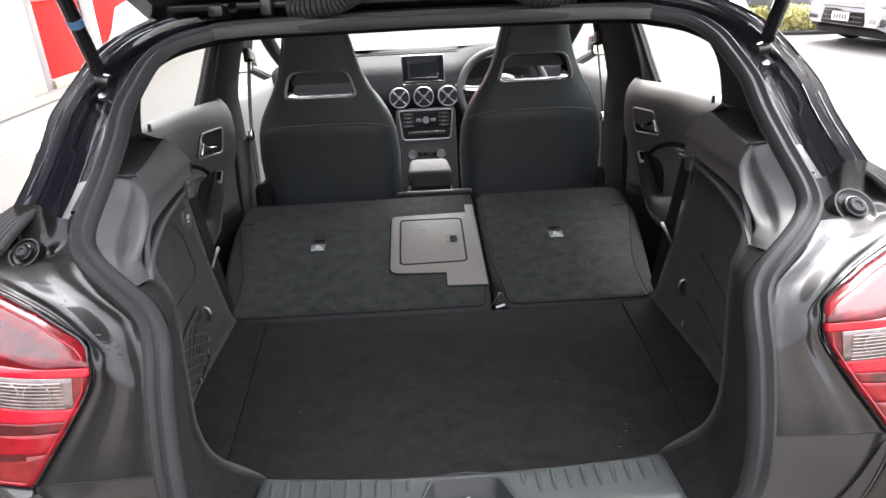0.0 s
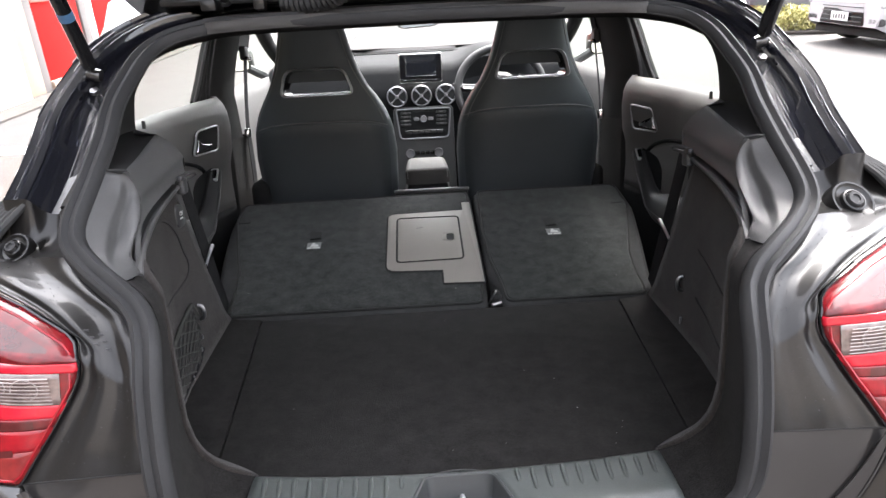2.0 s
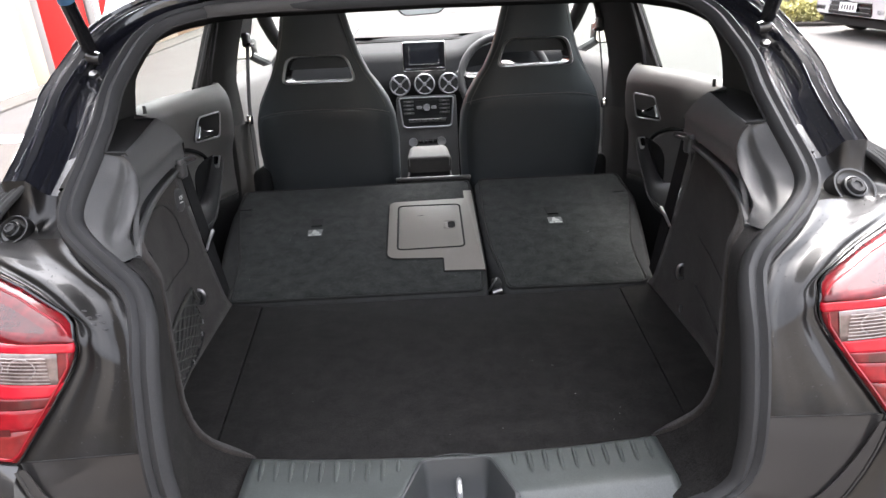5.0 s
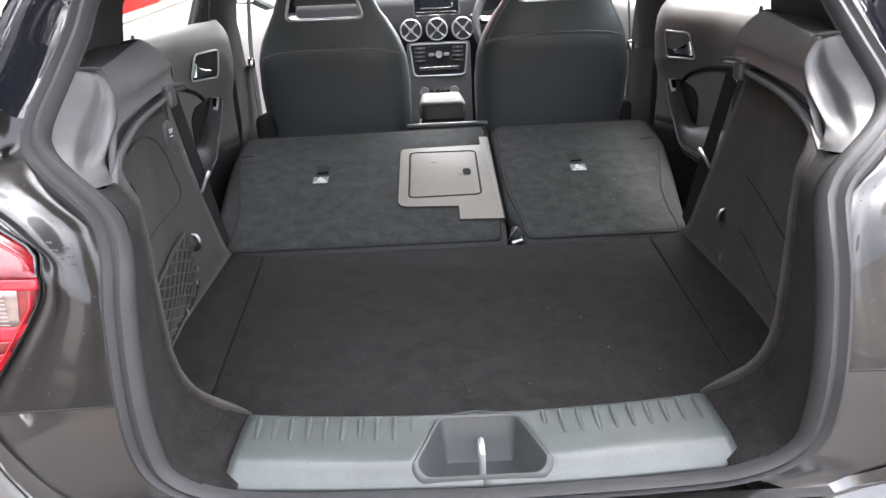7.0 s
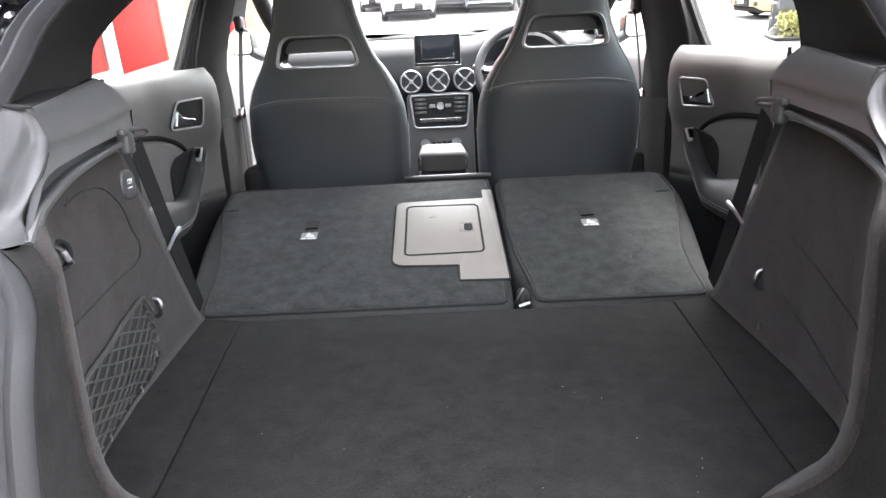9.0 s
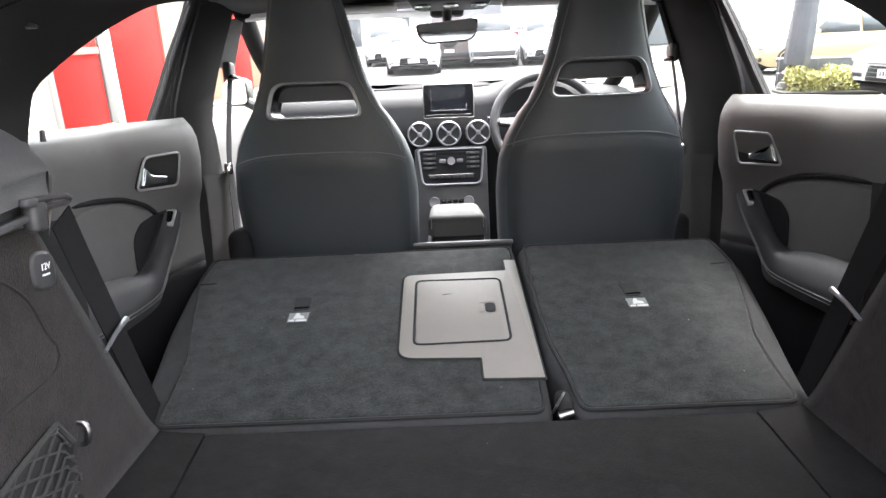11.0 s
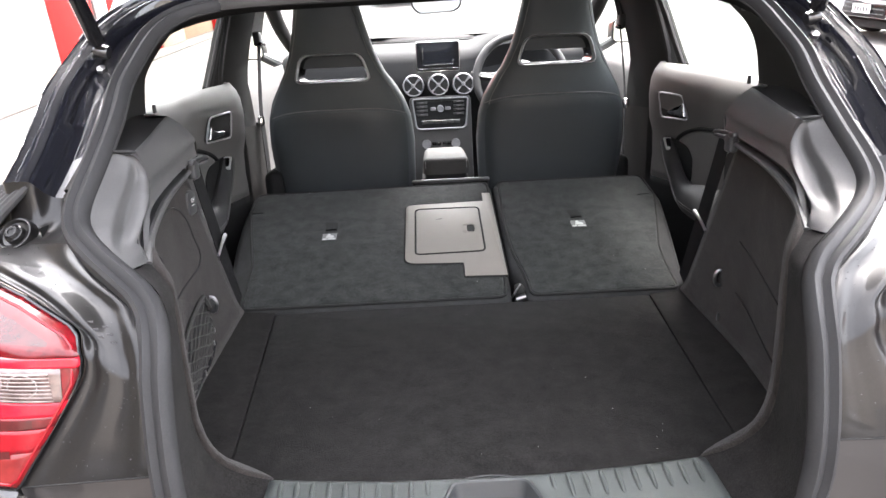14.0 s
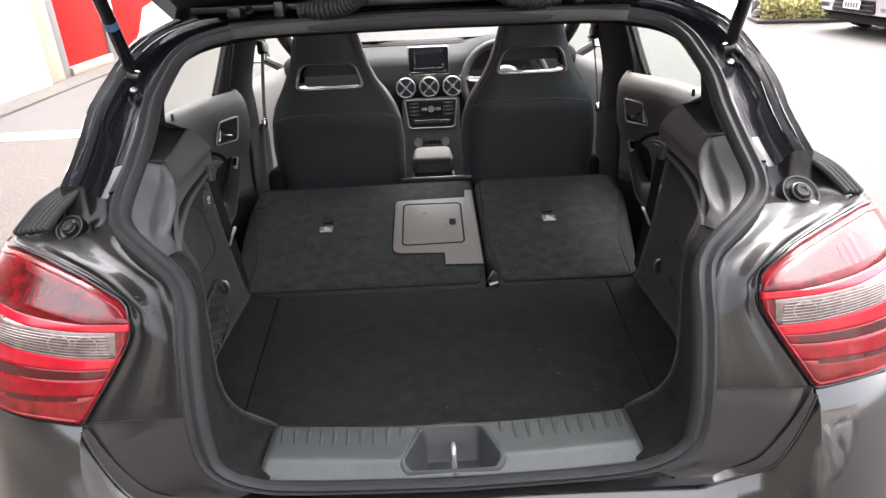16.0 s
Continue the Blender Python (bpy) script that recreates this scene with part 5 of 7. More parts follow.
    for k in (0.0, 1.0):
        part("armrest_seam", tube([q + Vector((-0.001 * s, 0.003, 0.000 - 0.007 * k)) for q in ao], 0.0009, 5), THREAD, dr, "pale stitching")
    cup = rounded([Vector((u + dy, v + dz)) for u, v in ((1.160, 1.006), (1.080, 1.002), (1.015, 0.990), (0.985, 0.962), (0.985, 0.930), (0.985, 0.895), (1.040, 0.878), (1.095, 0.900), (1.150, 0.945))], 0.02, 4)
    part("pull_cup", prism(cup, lambda u, v, h, s=s: Vector(((0.694 - 0.072 * (u - 0.68) - h) * s, u, v)), -0.004, 0.001, 0.0008, 1), DASHSKIN, dr, "dark pull cup under the armrest")
    sw = part("switch_bezel", rbox((0.645 * s, 1.106 + dy, 0.990 + dz), (0.022, 0.044, 0.008), 0.003, 2, Euler((radians(46), 0, 0)).to_matrix()), SATIN, dr)
    part("window_switch", rbox((0.645 * s, 1.103 + dy, 0.993 + dz), (0.014, 0.028, 0.009), 0.003, 2, Euler((radians(52), 0, 0)).to_matrix()), GLOSSBLACK, sw)
    # inner handle
    hb = rounded([Vector(p) for p in ((1.022, 1.056), (1.165, 1.050), (1.186, 1.122), (1.060, 1.120))], 0.016, 5)
    hput = lambda u, v, h, s=s: Vector(((0.669 - 0.19 * (u - 1.03) - h) * s, u + (0.026 if s > 0 else -0.014), v + (u - 1.1) * 0.04 + (0.0 if s > 0 else 0.006)))
    part("handle_recess", prism(hb, hput, 0.0, 0.004, 0.001, 2), DARK, dr)
    part("handle_bezel", tube([hput(p.x, p.y, 0.006) for p in hb], 0.0026, 8, closed=True), RINGSILVER, dr)
    lever = rounded([Vector(p) for p in ((1.050, 1.100), (1.064, 1.085), (1.085, 1.079), (1.122, 1.075), (1.120, 1.063), (1.036, 1.063))], 0.004, 3)
    part("handle_lever", prism(lever, hput, 0.004, 0.013, 0.003, 3), CHROME, dr)
    part("lock_pin", lathe([(0.001, 0.009), (0.004, 0.008), (0.005, -0.01)], (0.676 * s, 0.735, 1.172), (0, 0, 1), 10), PLASTIC, dr)
    # window
    hi = curve(mirrored([(p[0] + 0.02, p[1], p[2]) for p in WIN_REAR[s]], s), 24)
    lo = [Vector((0.715 * s, 0.715 + (1.235 - 0.715) * k / 23, top_line(0.715 + 0.52 * k / 23))) for k in range(24)]
    pane = part("window_pane", sheet(loft(lo, hi, 4)), WINDOW, dr, "lightly tinted glass")
    pane.visible_shadow = False
    part("window_seal", tube([q + Vector((0.006 * s, 0, -0.008)) for q in lo], 0.006, 6), RUBBER, dr)
    part("door_frame", tube(curve(mirrored([(0.712, 1.225, 1.195), (0.702, 1.27, 1.26), (0.69, 1.33, 1.35), (0.672, 1.41, 1.46), (0.66, 1.46, 1.52)], s), 16), 0.014, 8), PILLAR, dr)
    part("frame_gasket", tube(curve(mirrored([(0.708, 1.212, 1.195), (0.697, 1.257, 1.26), (0.685, 1.317, 1.35), (0.667, 1.397, 1.46), (0.655, 1.447, 1.52)], s), 16), 0.005, 6), RUBBER, dr)
    # middle pillar
    pil = thing("middle_pillar", "dark trimmed middle pillar between the doors", "pillar", (0.69 * s, 1.45, 0.5), "middle pillars")
    back = curve(mirrored([(0.715, 1.385, 0.50), (0.705, 1.375, 0.80), (0.700, 1.36, 1.0), (0.700, 1.33, 1.14), (0.695, 1.30, 1.22), (0.680, 1.37, 1.36), (0.655, 1.47, 1.525)], s), 24)
    mid1 = [q + Vector((-0.030 * s, 0.05, 0)) for q in back]
    reach = (0.048, 0.050) if s > 0 else (0.044, 0.005)     # the driver's side cover reaches further in
    mid2 = [q + Vector((-reach[0] * s, 0.17, 0.01)) for q in back]
    fr = [q + Vector((-reach[1] * s, 0.25 if s > 0 else 0.24, 0.02)) for q in back]
    part("pillar_cover", sheet([[q + Vector((0.03 * s, -0.01, 0)) for q in back], back, mid1, mid2, fr, [q + Vector((0.06 * s, 0.0, 0)) for q in fr]]), PILLAR, pil)
    part("door_rubber", tube([q + Vector((-0.002 * s, 0.004, 0)) for q in back], 0.008, 6), RUBBER, pil)
    part("lower_cover", sheet([[q + Vector((-0.033 * s, 0.045, 0)) for q in back[:13]], [q + Vector((-0.040 * s, 0.07, 0)) for q in back[:13]], [q + Vector((-0.052 * s, 0.14, 0)) for q in back[:13]], [q + Vector((-0.066 * s, 0.20, 0)) for q in back[:13]], [q + Vector((0.0, 0.27, 0)) for q in back[:13]]]), PILLARLOW, pil, "grey lower pillar cover")
    fb = thing("front_seat_belt", "front seat belt running down the middle pillar", "seat belt", (0.65 * s, 1.55, 0.8), "front seat belts")
    inset = 0.012 if s > 0 else 0.0
    part("upper_webbing", ribbon(curve([((0.625 - inset) * s, 1.68, 1.50), ((0.635 - inset) * s, 1.63, 1.41), ((0.640 - inset) * s, 1.60, 1.355)], 8), 0.046, (0.75, 0.65, 0.1)), GREYSTRAP, fb, "pale grey webbing")
    part("height_slider", rbox(((0.636 - inset) * s, 1.60, 1.345), (0.024, 0.05, 0.05), 0.008, 3), PLASTIC, fb)
    part("guide_loop", rbox(((0.622 - inset) * s, 1.595, 1.328), (0.014, 0.055, 0.012), 0.004), GLOSSBLACK, fb)
    part("webbing", ribbon(curve([((0.630 - inset) * s, 1.585, 1.33), ((0.632 - inset) * s, 1.54, 1.20), ((0.632 - inset) * s, 1.51, 1.08), ((0.630 - inset) * s, 1.51, 0.94), ((0.630 - inset) * s, 1.51, 0.80)], 14), 0.030, (0.12, 0.99, 0)), STRAP, fb)
    part("belt_button", rbox(((0.634 - inset) * s, 1.505, 1.075), (0.02, 0.03, 0.035), 0.008), BRIGHT, fb, "bright belt tongue")
    # front door beyond
    fd = thing("front_door", "closed front door with a pale grey door card", "car door", (0.71 * s, 1.9, 0.5), "front doors")
    rows = [[Vector(((0.722 - 0.5 * door_bulge(z) - 0.03 * max(0, (y - 1.9) / 0.5)) * s, y, z + 0.075 * (y - 1.36) * (z - 0.5) / 0.69)) for y in np.linspace(1.53, 2.45, 14)] for z in np.linspace(0.5, 1.192, 16)]
    solid(part("door_card", sheet(rows), DOORSOFT, fd), 0.006, 0)
    part("outer_skin", sheet([[Vector(((0.75 - 0.06 * abs(z - 0.85)) * s, y, z)) for y in np.linspace(1.4, 2.6, 6)] for z in np.linspace(0.35, 1.19, 6)]), PAINT, fd)
    gl = loft([Vector((0.72 * s, y, 1.20 + 0.075 * (y - 1.36))) for y in np.linspace(1.5, 2.42, 10)], [Vector((x * s, y, z)) for x, y, z in zip(np.linspace(0.65, 0.665, 10), np.linspace(1.55, 2.40, 10), np.interp(np.linspace(1.55, 2.40, 10), [1.55, 1.75, 2.4], [1.525, 1.515, 1.345]))], 4)
    pane = part("window_pane", sheet(gl), WINDOW, fd, "lightly tinted glass")
    pane.visible_shadow = False
    part("speaker_grille", lathe([(0.001, 0.006), (0.07, 0.006), (0.08, 0.0), (0.08, -0.01)], (0.70 * s, 2.15, 0.72), (-s, 0, 0), 24), PLASTIC, fd)
    apil = thing("windscreen_pillar", "dark windscreen pillar", "pillar", (0.67 * s, 2.1, 1.2), "windscreen pillars")
    part("pillar_cover", tube(curve(mirrored([(0.60, 1.66, 1.525), (0.64, 1.88, 1.487), (0.672, 2.12, 1.430), (0.69, 2.36, 1.370), (0.70, 2.62, 1.31)], s), 16), 0.030, 10), PILLAR, apil)
    part("roof_rail", tube(curve(mirrored([(0.655, 1.45, 1.522), (0.645, 1.56, 1.53), (0.60, 1.68, 1.525)], s), 10), 0.022, 8), PILLAR, apil)
    wm = thing("wing_mirror", "black wing mirror outside the front door", "wing mirror", (0.84 * s, 2.30, 1.27), "wing mirrors")
    face = rounded([Vector(p) for p in ((0.795, 1.285), (0.890, 1.285), (0.900, 1.36), (0.860, 1.405), (0.800, 1.39))], 0.025, 5)
    wput = lambda u, v, h, s=s: Vector((u * s, 2.33 - h + (u - 0.85) * -0.1, v))
    part("housing", prism(face, wput, -0.09, 0.0, 0.012, 3), PAINT, wm)
    cx = Vector((0.848, 1.342))
    part("glass", prism([(p - cx) * 0.9 + cx for p in face], wput, -0.002, 0.0015, 0.0), bpy.data.materials["mirror silver"], wm)
    part("foot", tube([(0.72 * s, 2.36, 1.25), (0.81 * s, 2.36, 1.30)], 0.02, 8), PLASTIC, wm)

ws = thing("windscreen", "clear curved laminated windscreen glass", "windscreen", (0, 2.2, 1.25))
top = [Vector((x, 1.75 - 0.06 * (x / 0.6) ** 2, 1.53 - 0.02 * (x / 0.6) ** 2)) for x in np.linspace(-0.60, 0.60, 13)]
low = [Vector((x, 2.76 - 0.16 * (x / 0.68) ** 2, 1.352)) for x in np.linspace(-0.69, 0.69, 13)]
pane = part("pane", sheet(loft(top, low, 8, Vector((0, 0.03, 0.03)))), SCREENGLASS, ws)
part("frit_band", sheet([[q + Vector((0, -0.006, 0.000)) for q in low], [q.lerp(p, 0.05) + Vector((0, -0.006, 0.006)) for q, p in zip(low, top)]]), GLOSSBLACK, ws, "black edge band of the glass")
part("service_sticker", rbox((-0.290, 1.800, 1.541), (0.030, 0.002, 0.022), 0.0008, 1, Euler((radians(-65), 0, 0)).to_matrix()), PAPER, ws, "small white service sticker")
pane.visible_shadow = False
shell_front = thing("bonnet", "black bonnet in front of the windscreen", "bonnet", (0, 3.2, 0.3))
part("bonnet_skin", sheet([[Vector((x, y, z - 0.05 * (x / 0.75) ** 2)) for x in np.linspace(-0.78, 0.78, 9)] for y, z in ((2.74, 1.325), (2.9, 1.335), (3.3, 1.335), (3.6, 1.27), (3.72, 1.15), (3.75, 0.75))]), PAINT, shell_front)
for s in (-1, 1):
    for y in (0.45, 3.0):
        wh = thing("car_wheel", "black tyre on an alloy wheel", "wheel", (0.74 * s, y, 0.18), "wheels of the hatchback")
        zc = 0.30 + 0.1405 * y
        part("tyre", lathe([(0.20, -0.10), (0.27, -0.10), (0.295, -0.07), (0.30, 0.0), (0.295, 0.07), (0.27, 0.10), (0.20, 0.10)], (0.72 * s, y, zc), (1, 0, 0), 28), TYRE, wh)
        part("rim", lathe([(0.03, 0.105), (0.19, 0.10), (0.205, 0.09), (0.205, -0.09), (0.19, -0.10), (0.03, -0.105)], (0.72 * s, y, zc), (1, 0, 0), 28), ALLOY, wh)

# plain outer wings that close the body round the wheels
def wing_rows(s, y0, y1, y_wheel, top, wide):
    cols = []
    for y in np.linspace(y0, y1, 33):
        low = 0.22 + 0.1405 * y
        if abs(y - y_wheel) < 0.355:
            low = max(low, 0.30 + 0.1405 * y_wheel + math.sqrt(0.355 ** 2 - (y - y_wheel) ** 2))
        hi = max(top(y), low + 0.03)
        cols.append([Vector(((wide(y) - 0.035 * (1 - math.sin(math.pi * (0.12 + 0.80 * k / 9)))) * s, y, low + (hi - low) * k / 9)) for k in range(10)])
    return cols


for s in (-1, 1):
    part("rear_wing", sheet(wing_rows(s, 0.14, 0.64, 0.45, table([(0.14, 0.80), (0.30, 0.92), (0.64, 0.96)]), table([(0.14, 0.765), (0.40, 0.790), (0.64, 0.760)]))), PAINT, hatchback)
    part("front_wing", sheet(wing_rows(s, 2.58, 3.70, 3.0, table([(2.58, 1.25), (2.9, 1.285), (3.3, 1.28), (3.6, 1.21), (3.70, 1.13)]), table([(2.58, 0.765), (3.0, 0.800), (3.4, 0.785), (3.70, 0.74)]))), PAINT, shell_front)
part("nose_skin", sheet([[Vector((x, 3.75 - 0.10 * (x / 0.75) ** 2 + dy, z)) for x in np.linspace(-0.76, 0.76, 13)] for z, dy in ((1.10, -0.02), (1.0, 0.02), (0.9, 0.03), (0.80, 0.0), (0.74, -0.06))]), PAINT, shell_front)

# ---------------------------------------------------------------- front seats
seat_w = table([(0.55, 0.20), (0.70, 0.222), (0.88, 0.234), (1.00, 0.238), (1.08, 0.230), (1.13, 0.215), (1.18, 0.188), (1.22, 0.160), (1.28, 0.132), (1.33, 0.117), (1.40, 0.100), (1.46, 0.086), (1.50, 0.074), (1.522, 0.056)])
seat_d = table([(0.55, 0.10), (0.9, 0.12), (1.1, 0.115), (1.2, 0.10), (1.3, 0.085), (1.45, 0.07), (1.522, 0.035)])


def seat_y(z, dy):
    return 1.285 + dy + (1.21 - z) * 0.20


def shell_y(px, z, dy):
    """Depth of the backrest's rear face at px from its middle."""
    w, d = seat_w(z), seat_d(z)
    c = min(0.999, (abs(px) / w) ** (1 / 0.55))
    return seat_y(z, dy) + d / 2 - d / 2 * math.sqrt(1 - c * c) ** 0.75 + 0.0175 * (abs(px) / w) ** 3 * (1 if z < 1.2 else 0.3)


def front_seat(x0, dy, label, z0, z1, hw):
    ob = thing("bucket_seat", label, "car seat", (x0, 1.5, 0.44), "front seats")
    rows = []
    zs = list(np.linspace(0.55, 1.47, 34)) + [1.485, 1.5, 1.512, 1.520]
    for z in zs:
        w, d = seat_w(z), seat_d(z)
        row = []
        for k in range(48):
            t = 2 * math.pi * k / 48
            c, si = math.cos(t), math.sin(t)
            px = w * math.copysign(abs(c) ** 0.55, c)
            py = d / 2 * math.copysign(abs(si) ** 0.75, si)
            # side bolsters wrap forward
            py += 0.05 * (abs(px) / max(w, 0.01)) ** 3 * (1 if z < 1.2 else 0.3) * (1 if si > 0 else 0.35)
            row.append(Vector((x0 + px, seat_y(z, dy) + d / 2 + py, z)))
        rows.append(row)
    bm = bmesh.new()
    vs = add_sheet(bm, rows, False, True)
    cap(bm, vs[0]), cap(bm, vs[-1])
    body = part("backrest", bm, LEATHER, ob)
    hole = rounded([Vector(p) for p in ((-hw, z0), (hw, z0), (hw - 0.026, z1), (-hw + 0.026, z1))], [0.025, 0.025, 0.03, 0.03], 5)
    zm = (z0 + z1) / 2
    hput = lambda u, v, h: Vector((x0 + u, seat_y(v, dy) + h, v))
    cutter = part("cutter", prism([(p.x * 0.93, zm + (p.y - zm) * 0.9) for p in hole], hput, -0.1, 0.3, 0.0), LEATHER)
    cutter.data.transform(Matrix.Translation(-ORIGIN[ob.name]))
    cutter.location = ORIGIN[ob.name]
    cut(body, cutter)
    frame_bm = bmesh.new()
    rows = []
    for o, h in ((1.022, 0.012), (1.022, -0.003), (1.012, -0.008), (0.990, -0.010), (0.966, -0.005), (0.930, 0.014)):
        rows.append([hput(p.x * o, zm + (p.y - zm) * (1 - (1 - o) * 1.5), h) for p in hole])
    add_sheet(frame_bm, rows, False, True)
    part("opening_frame", frame_bm, RINGSILVER, ob, "satin silver ring round the headrest opening")
    part("opening_tunnel", sheet([[hput(p.x * o, zm + (p.y - zm) * (1 - (1 - o) * 1.5), h) for p in hole] for o, h in ((0.925, 0.004), (0.90, 0.03), (0.88, 0.085))], False, True), GLOSSBLACK, ob)
    # added filler: hides the bright view and darkens the opening's upper part
    filler = rounded([Vector(p) for p in ((-hw + 0.016, z0 + 0.043), (hw - 0.016, z0 + 0.043), (hw - 0.026, z1 + 0.003), (-hw + 0.026, z1 + 0.003))], 0.012, 4)
    part("opening_filler", prism(filler, hput, 0.045, 0.075, 0.0), LEATHER, ob, "added filler that darkens the upper part of the opening")
    # seam across the shoulders and the back board below it
    seam = []
    for x in np.linspace(-0.214, 0.214, 30):
        z = 1.112 - 0.022 * (abs(x) / 0.214) ** 4 + (z0 - 1.196) * 0.9
        seam.append(Vector((x0 + x, shell_y(x, z, dy) - 0.0012, z)))
    part("shoulder_seam", tube(seam, 0.0015, 6), THREAD, ob, "pale shoulder piping")
    rows = []
    for i in range(25):
        u = -1 + 2 * i / 24
        zt = 1.108 + (z0 - 1.196) * 0.9 - 0.022 * abs(u) ** 4
        row = []
        for k in range(27):
            v = k / 26
            z = 0.60 + (zt - 0.60) * v
            x = u * 0.962 * min(seat_w(z), 0.232 - 0.06 * max(0, 0.95 - z))
            edge_ = max(0.0, abs(u) - 0.94) / 0.06 + max(0.0, v - 0.975) / 0.025
            row.append(Vector((x0 + x, shell_y(x, z, dy) - 0.0035 + 0.005 * min(1.0, edge_), z)))
        rows.append(row)
    part("back_board", sheet(rows), SHELLBACK, ob, "dark fabric back board")
    for sd in (-1, 1):
        st = [Vector((x0 + sd * (seat_w(z) - 0.016 - 0.02 * max(0, 1.2 - z)), seat_y(z, dy) + 0.004 + 0.02 * max(0, 1.3 - z), z)) for z in np.linspace(1.11, 1.47, 20)]
        part("side_seam", tube(st, 0.0016, 5), THREAD, ob)
    sx = 1 if x0 > 0 else -1
    part("side_bolster", rbox((x0 + 0.235 * sx, 1.48, 0.74), (0.06, 0.26, 0.36), 0.028, 4), DASHSKIN, ob)
    part("cushion", rbox((x0, 1.72, 0.56), (0.50, 0.52, 0.14), 0.05, 4), LEATHER, ob)
    part("seat_base", rbox((x0, 1.70, 0.47), (0.40, 0.40, 0.07), 0.01), DARK, ob)
    return ob


front_seat(-0.347, 0.005, "black leather front passenger seat with an open headrest", 1.196, 1.279, 0.118)
front_seat(0.332, -0.045, "black leather driver's seat with an open headrest", 1.220, 1.303, 0.120)

# ---------------------------------------------------------------- dashboard
dash = thing("dashboard", "black dashboard with silver vents and a silver framed radio", "dashboard", (0, 2.3, 0.6))
DASH = [(2.72, 1.352), (2.55, 1.330), (2.40, 1.308), (2.27, 1.288), (2.215, 1.272), (2.19, 1.240), (2.185, 1.20), (2.175, 1.185), (2.168, 1.14), (2.172, 1.095), (2.20, 1.06), (2.22, 1.0), (2.25, 0.90), (2.32, 0.75), (2.34, 0.5)]
rows = []
for x in np.linspace(-0.70, 0.70, 41):
    row = []
    hood = math.exp(-((x - 0.335) / 0.135) ** 4)
    for y, z in DASH:
        h = 0.062 * hood * (1 if 2.18 < y < 2.41 and z > 1.22 else 0.3 if z > 1.18 else 0)
        row.append(Vector((x, y + 0.05 * (abs(x) / 0.7) ** 3 - 0.045 * hood * (1 if z > 1.2 and y < 2.42 else 0), z + h)))
    rows.append(row)
part("dash_body", sheet(rows), DASHSKIN, dash)
part("screen_edge_line", tube([Vector((x, 2.60, 1.339)) for x in np.linspace(-0.6, 0.6, 8)], 0.004, 5), DARK, dash)
for x in (-0.120, -0.011, 0.098):
    v = part("vent_barrel", lathe([(0.001, -0.012), (0.020, -0.010), (0.036, 0.004), (0.040, 0.012)], (x, 2.158, 1.143), (0, -1, 0.05), 28), DARK, dash)
    part("vent_ring", lathe([(0.0395, 0.006), (0.0405, 0.013), (0.0430, 0.015), (0.0455, 0.012), (0.047, 0.002), (0.047, -0.02)], (x, 2.160, 1.143), (0, -1, 0.05), 32), DULLSILVER, v, "satin silver vent ring")
    arms = bmesh.new()
    for w in (45, 135, 225, 315):
        a = radians(w)
        dv = Vector((math.cos(a), 0, math.sin(a)))
        c = Vector((x, 2.148, 1.143))
        tube([c + dv * 0.006, c + dv * 0.022, c + dv * 0.040], [0.0025, 0.004, 0.006], 8, bm=arms)
    part("vent_cross", arms, DULLSILVER, v, "silver aircraft style cross")
    part("vent_hub", lathe([(0.001, 0.010), (0.008, 0.008), (0.010, 0.0)], (x, 2.150, 1.143), (0, -1, 0.05), 16), DULLSILVER, v)
    for k in (-2, -1, 1, 2):
        hwid = math.sqrt(0.036 ** 2 - (0.012 * k) ** 2)
        part("vent_blade", rbox((x, 2.157, 1.143 + 0.012 * k), (2 * hwid, 0.010, 0.0022), 0.0008, 1), PLASTIC, v)
disp = thing("display_screen", "dark tablet display standing on the dashboard", "display", (-0.008, 2.2, 1.2))
dput = lambda u, v, h: Vector((-0.008 + u, 2.142 - h + v * 0.12, 1.262 + v))
oc = [(-0.094, -0.062), (0.094, -0.062), (0.094, 0.064), (-0.094, 0.064)]
part("bezel", prism(rounded([Vector(p) for p in oc], 0.008, 4), dput, -0.018, 0.0, 0.003, 2), CHROME, disp)
part("panel", prism(rounded([Vector((p[0] * 0.965, p[1] * 0.95)) for p in oc], 0.007, 4), dput, -0.004, 0.0015, 0.001, 1), GLOSSBLACK, disp)
part("glass", prism(rounded([Vector(p) for p in ((-0.066, -0.038), (0.066, -0.038), (0.066, 0.046), (-0.066, 0.046))], 0.003, 3), dput, 0.0, 0.0022, 0.0), SCREEN, disp)
part("frame_line", tube([dput(-0.064, 0.040, 0.003), dput(-0.064, -0.034, 0.003), dput(0.064, -0.034, 0.003), dput(0.064, -0.015, 0.003)], 0.0009, 4), CHROME, disp)
part("lower_bar", tube([dput(-0.082, -0.050, 0.003), dput(0.082, -0.050, 0.003)], 0.0012, 4), CHROME, disp)
stack = thing("centre_stack", "silver framed radio and climate controls", "radio", (-0.007, 2.15, 0.8))
sput = lambda u, v, h: Vector((-0.007 + u, 2.118 - h + (1.02 - v) * -0.12 + 0.02, v))
part("stack_body", prism(rounded([Vector(p) for p in ((-0.135, 0.62), (0.135, 0.62), (0.135, 1.095), (-0.135, 1.095))], 0.02, 4), sput, -0.16, 0.0, 0.006, 2), PLASTIC, stack)
ro = rounded([Vector(p) for p in ((-0.108, 0.957), (0.108, 0.957), (0.122, 1.086), (-0.122, 1.086))], [0.022, 0.022, 0.012, 0.012], 5)
part("radio_face", prism(ro, sput, 0.0, 0.004, 0.001, 1), DASHSKIN, stack)
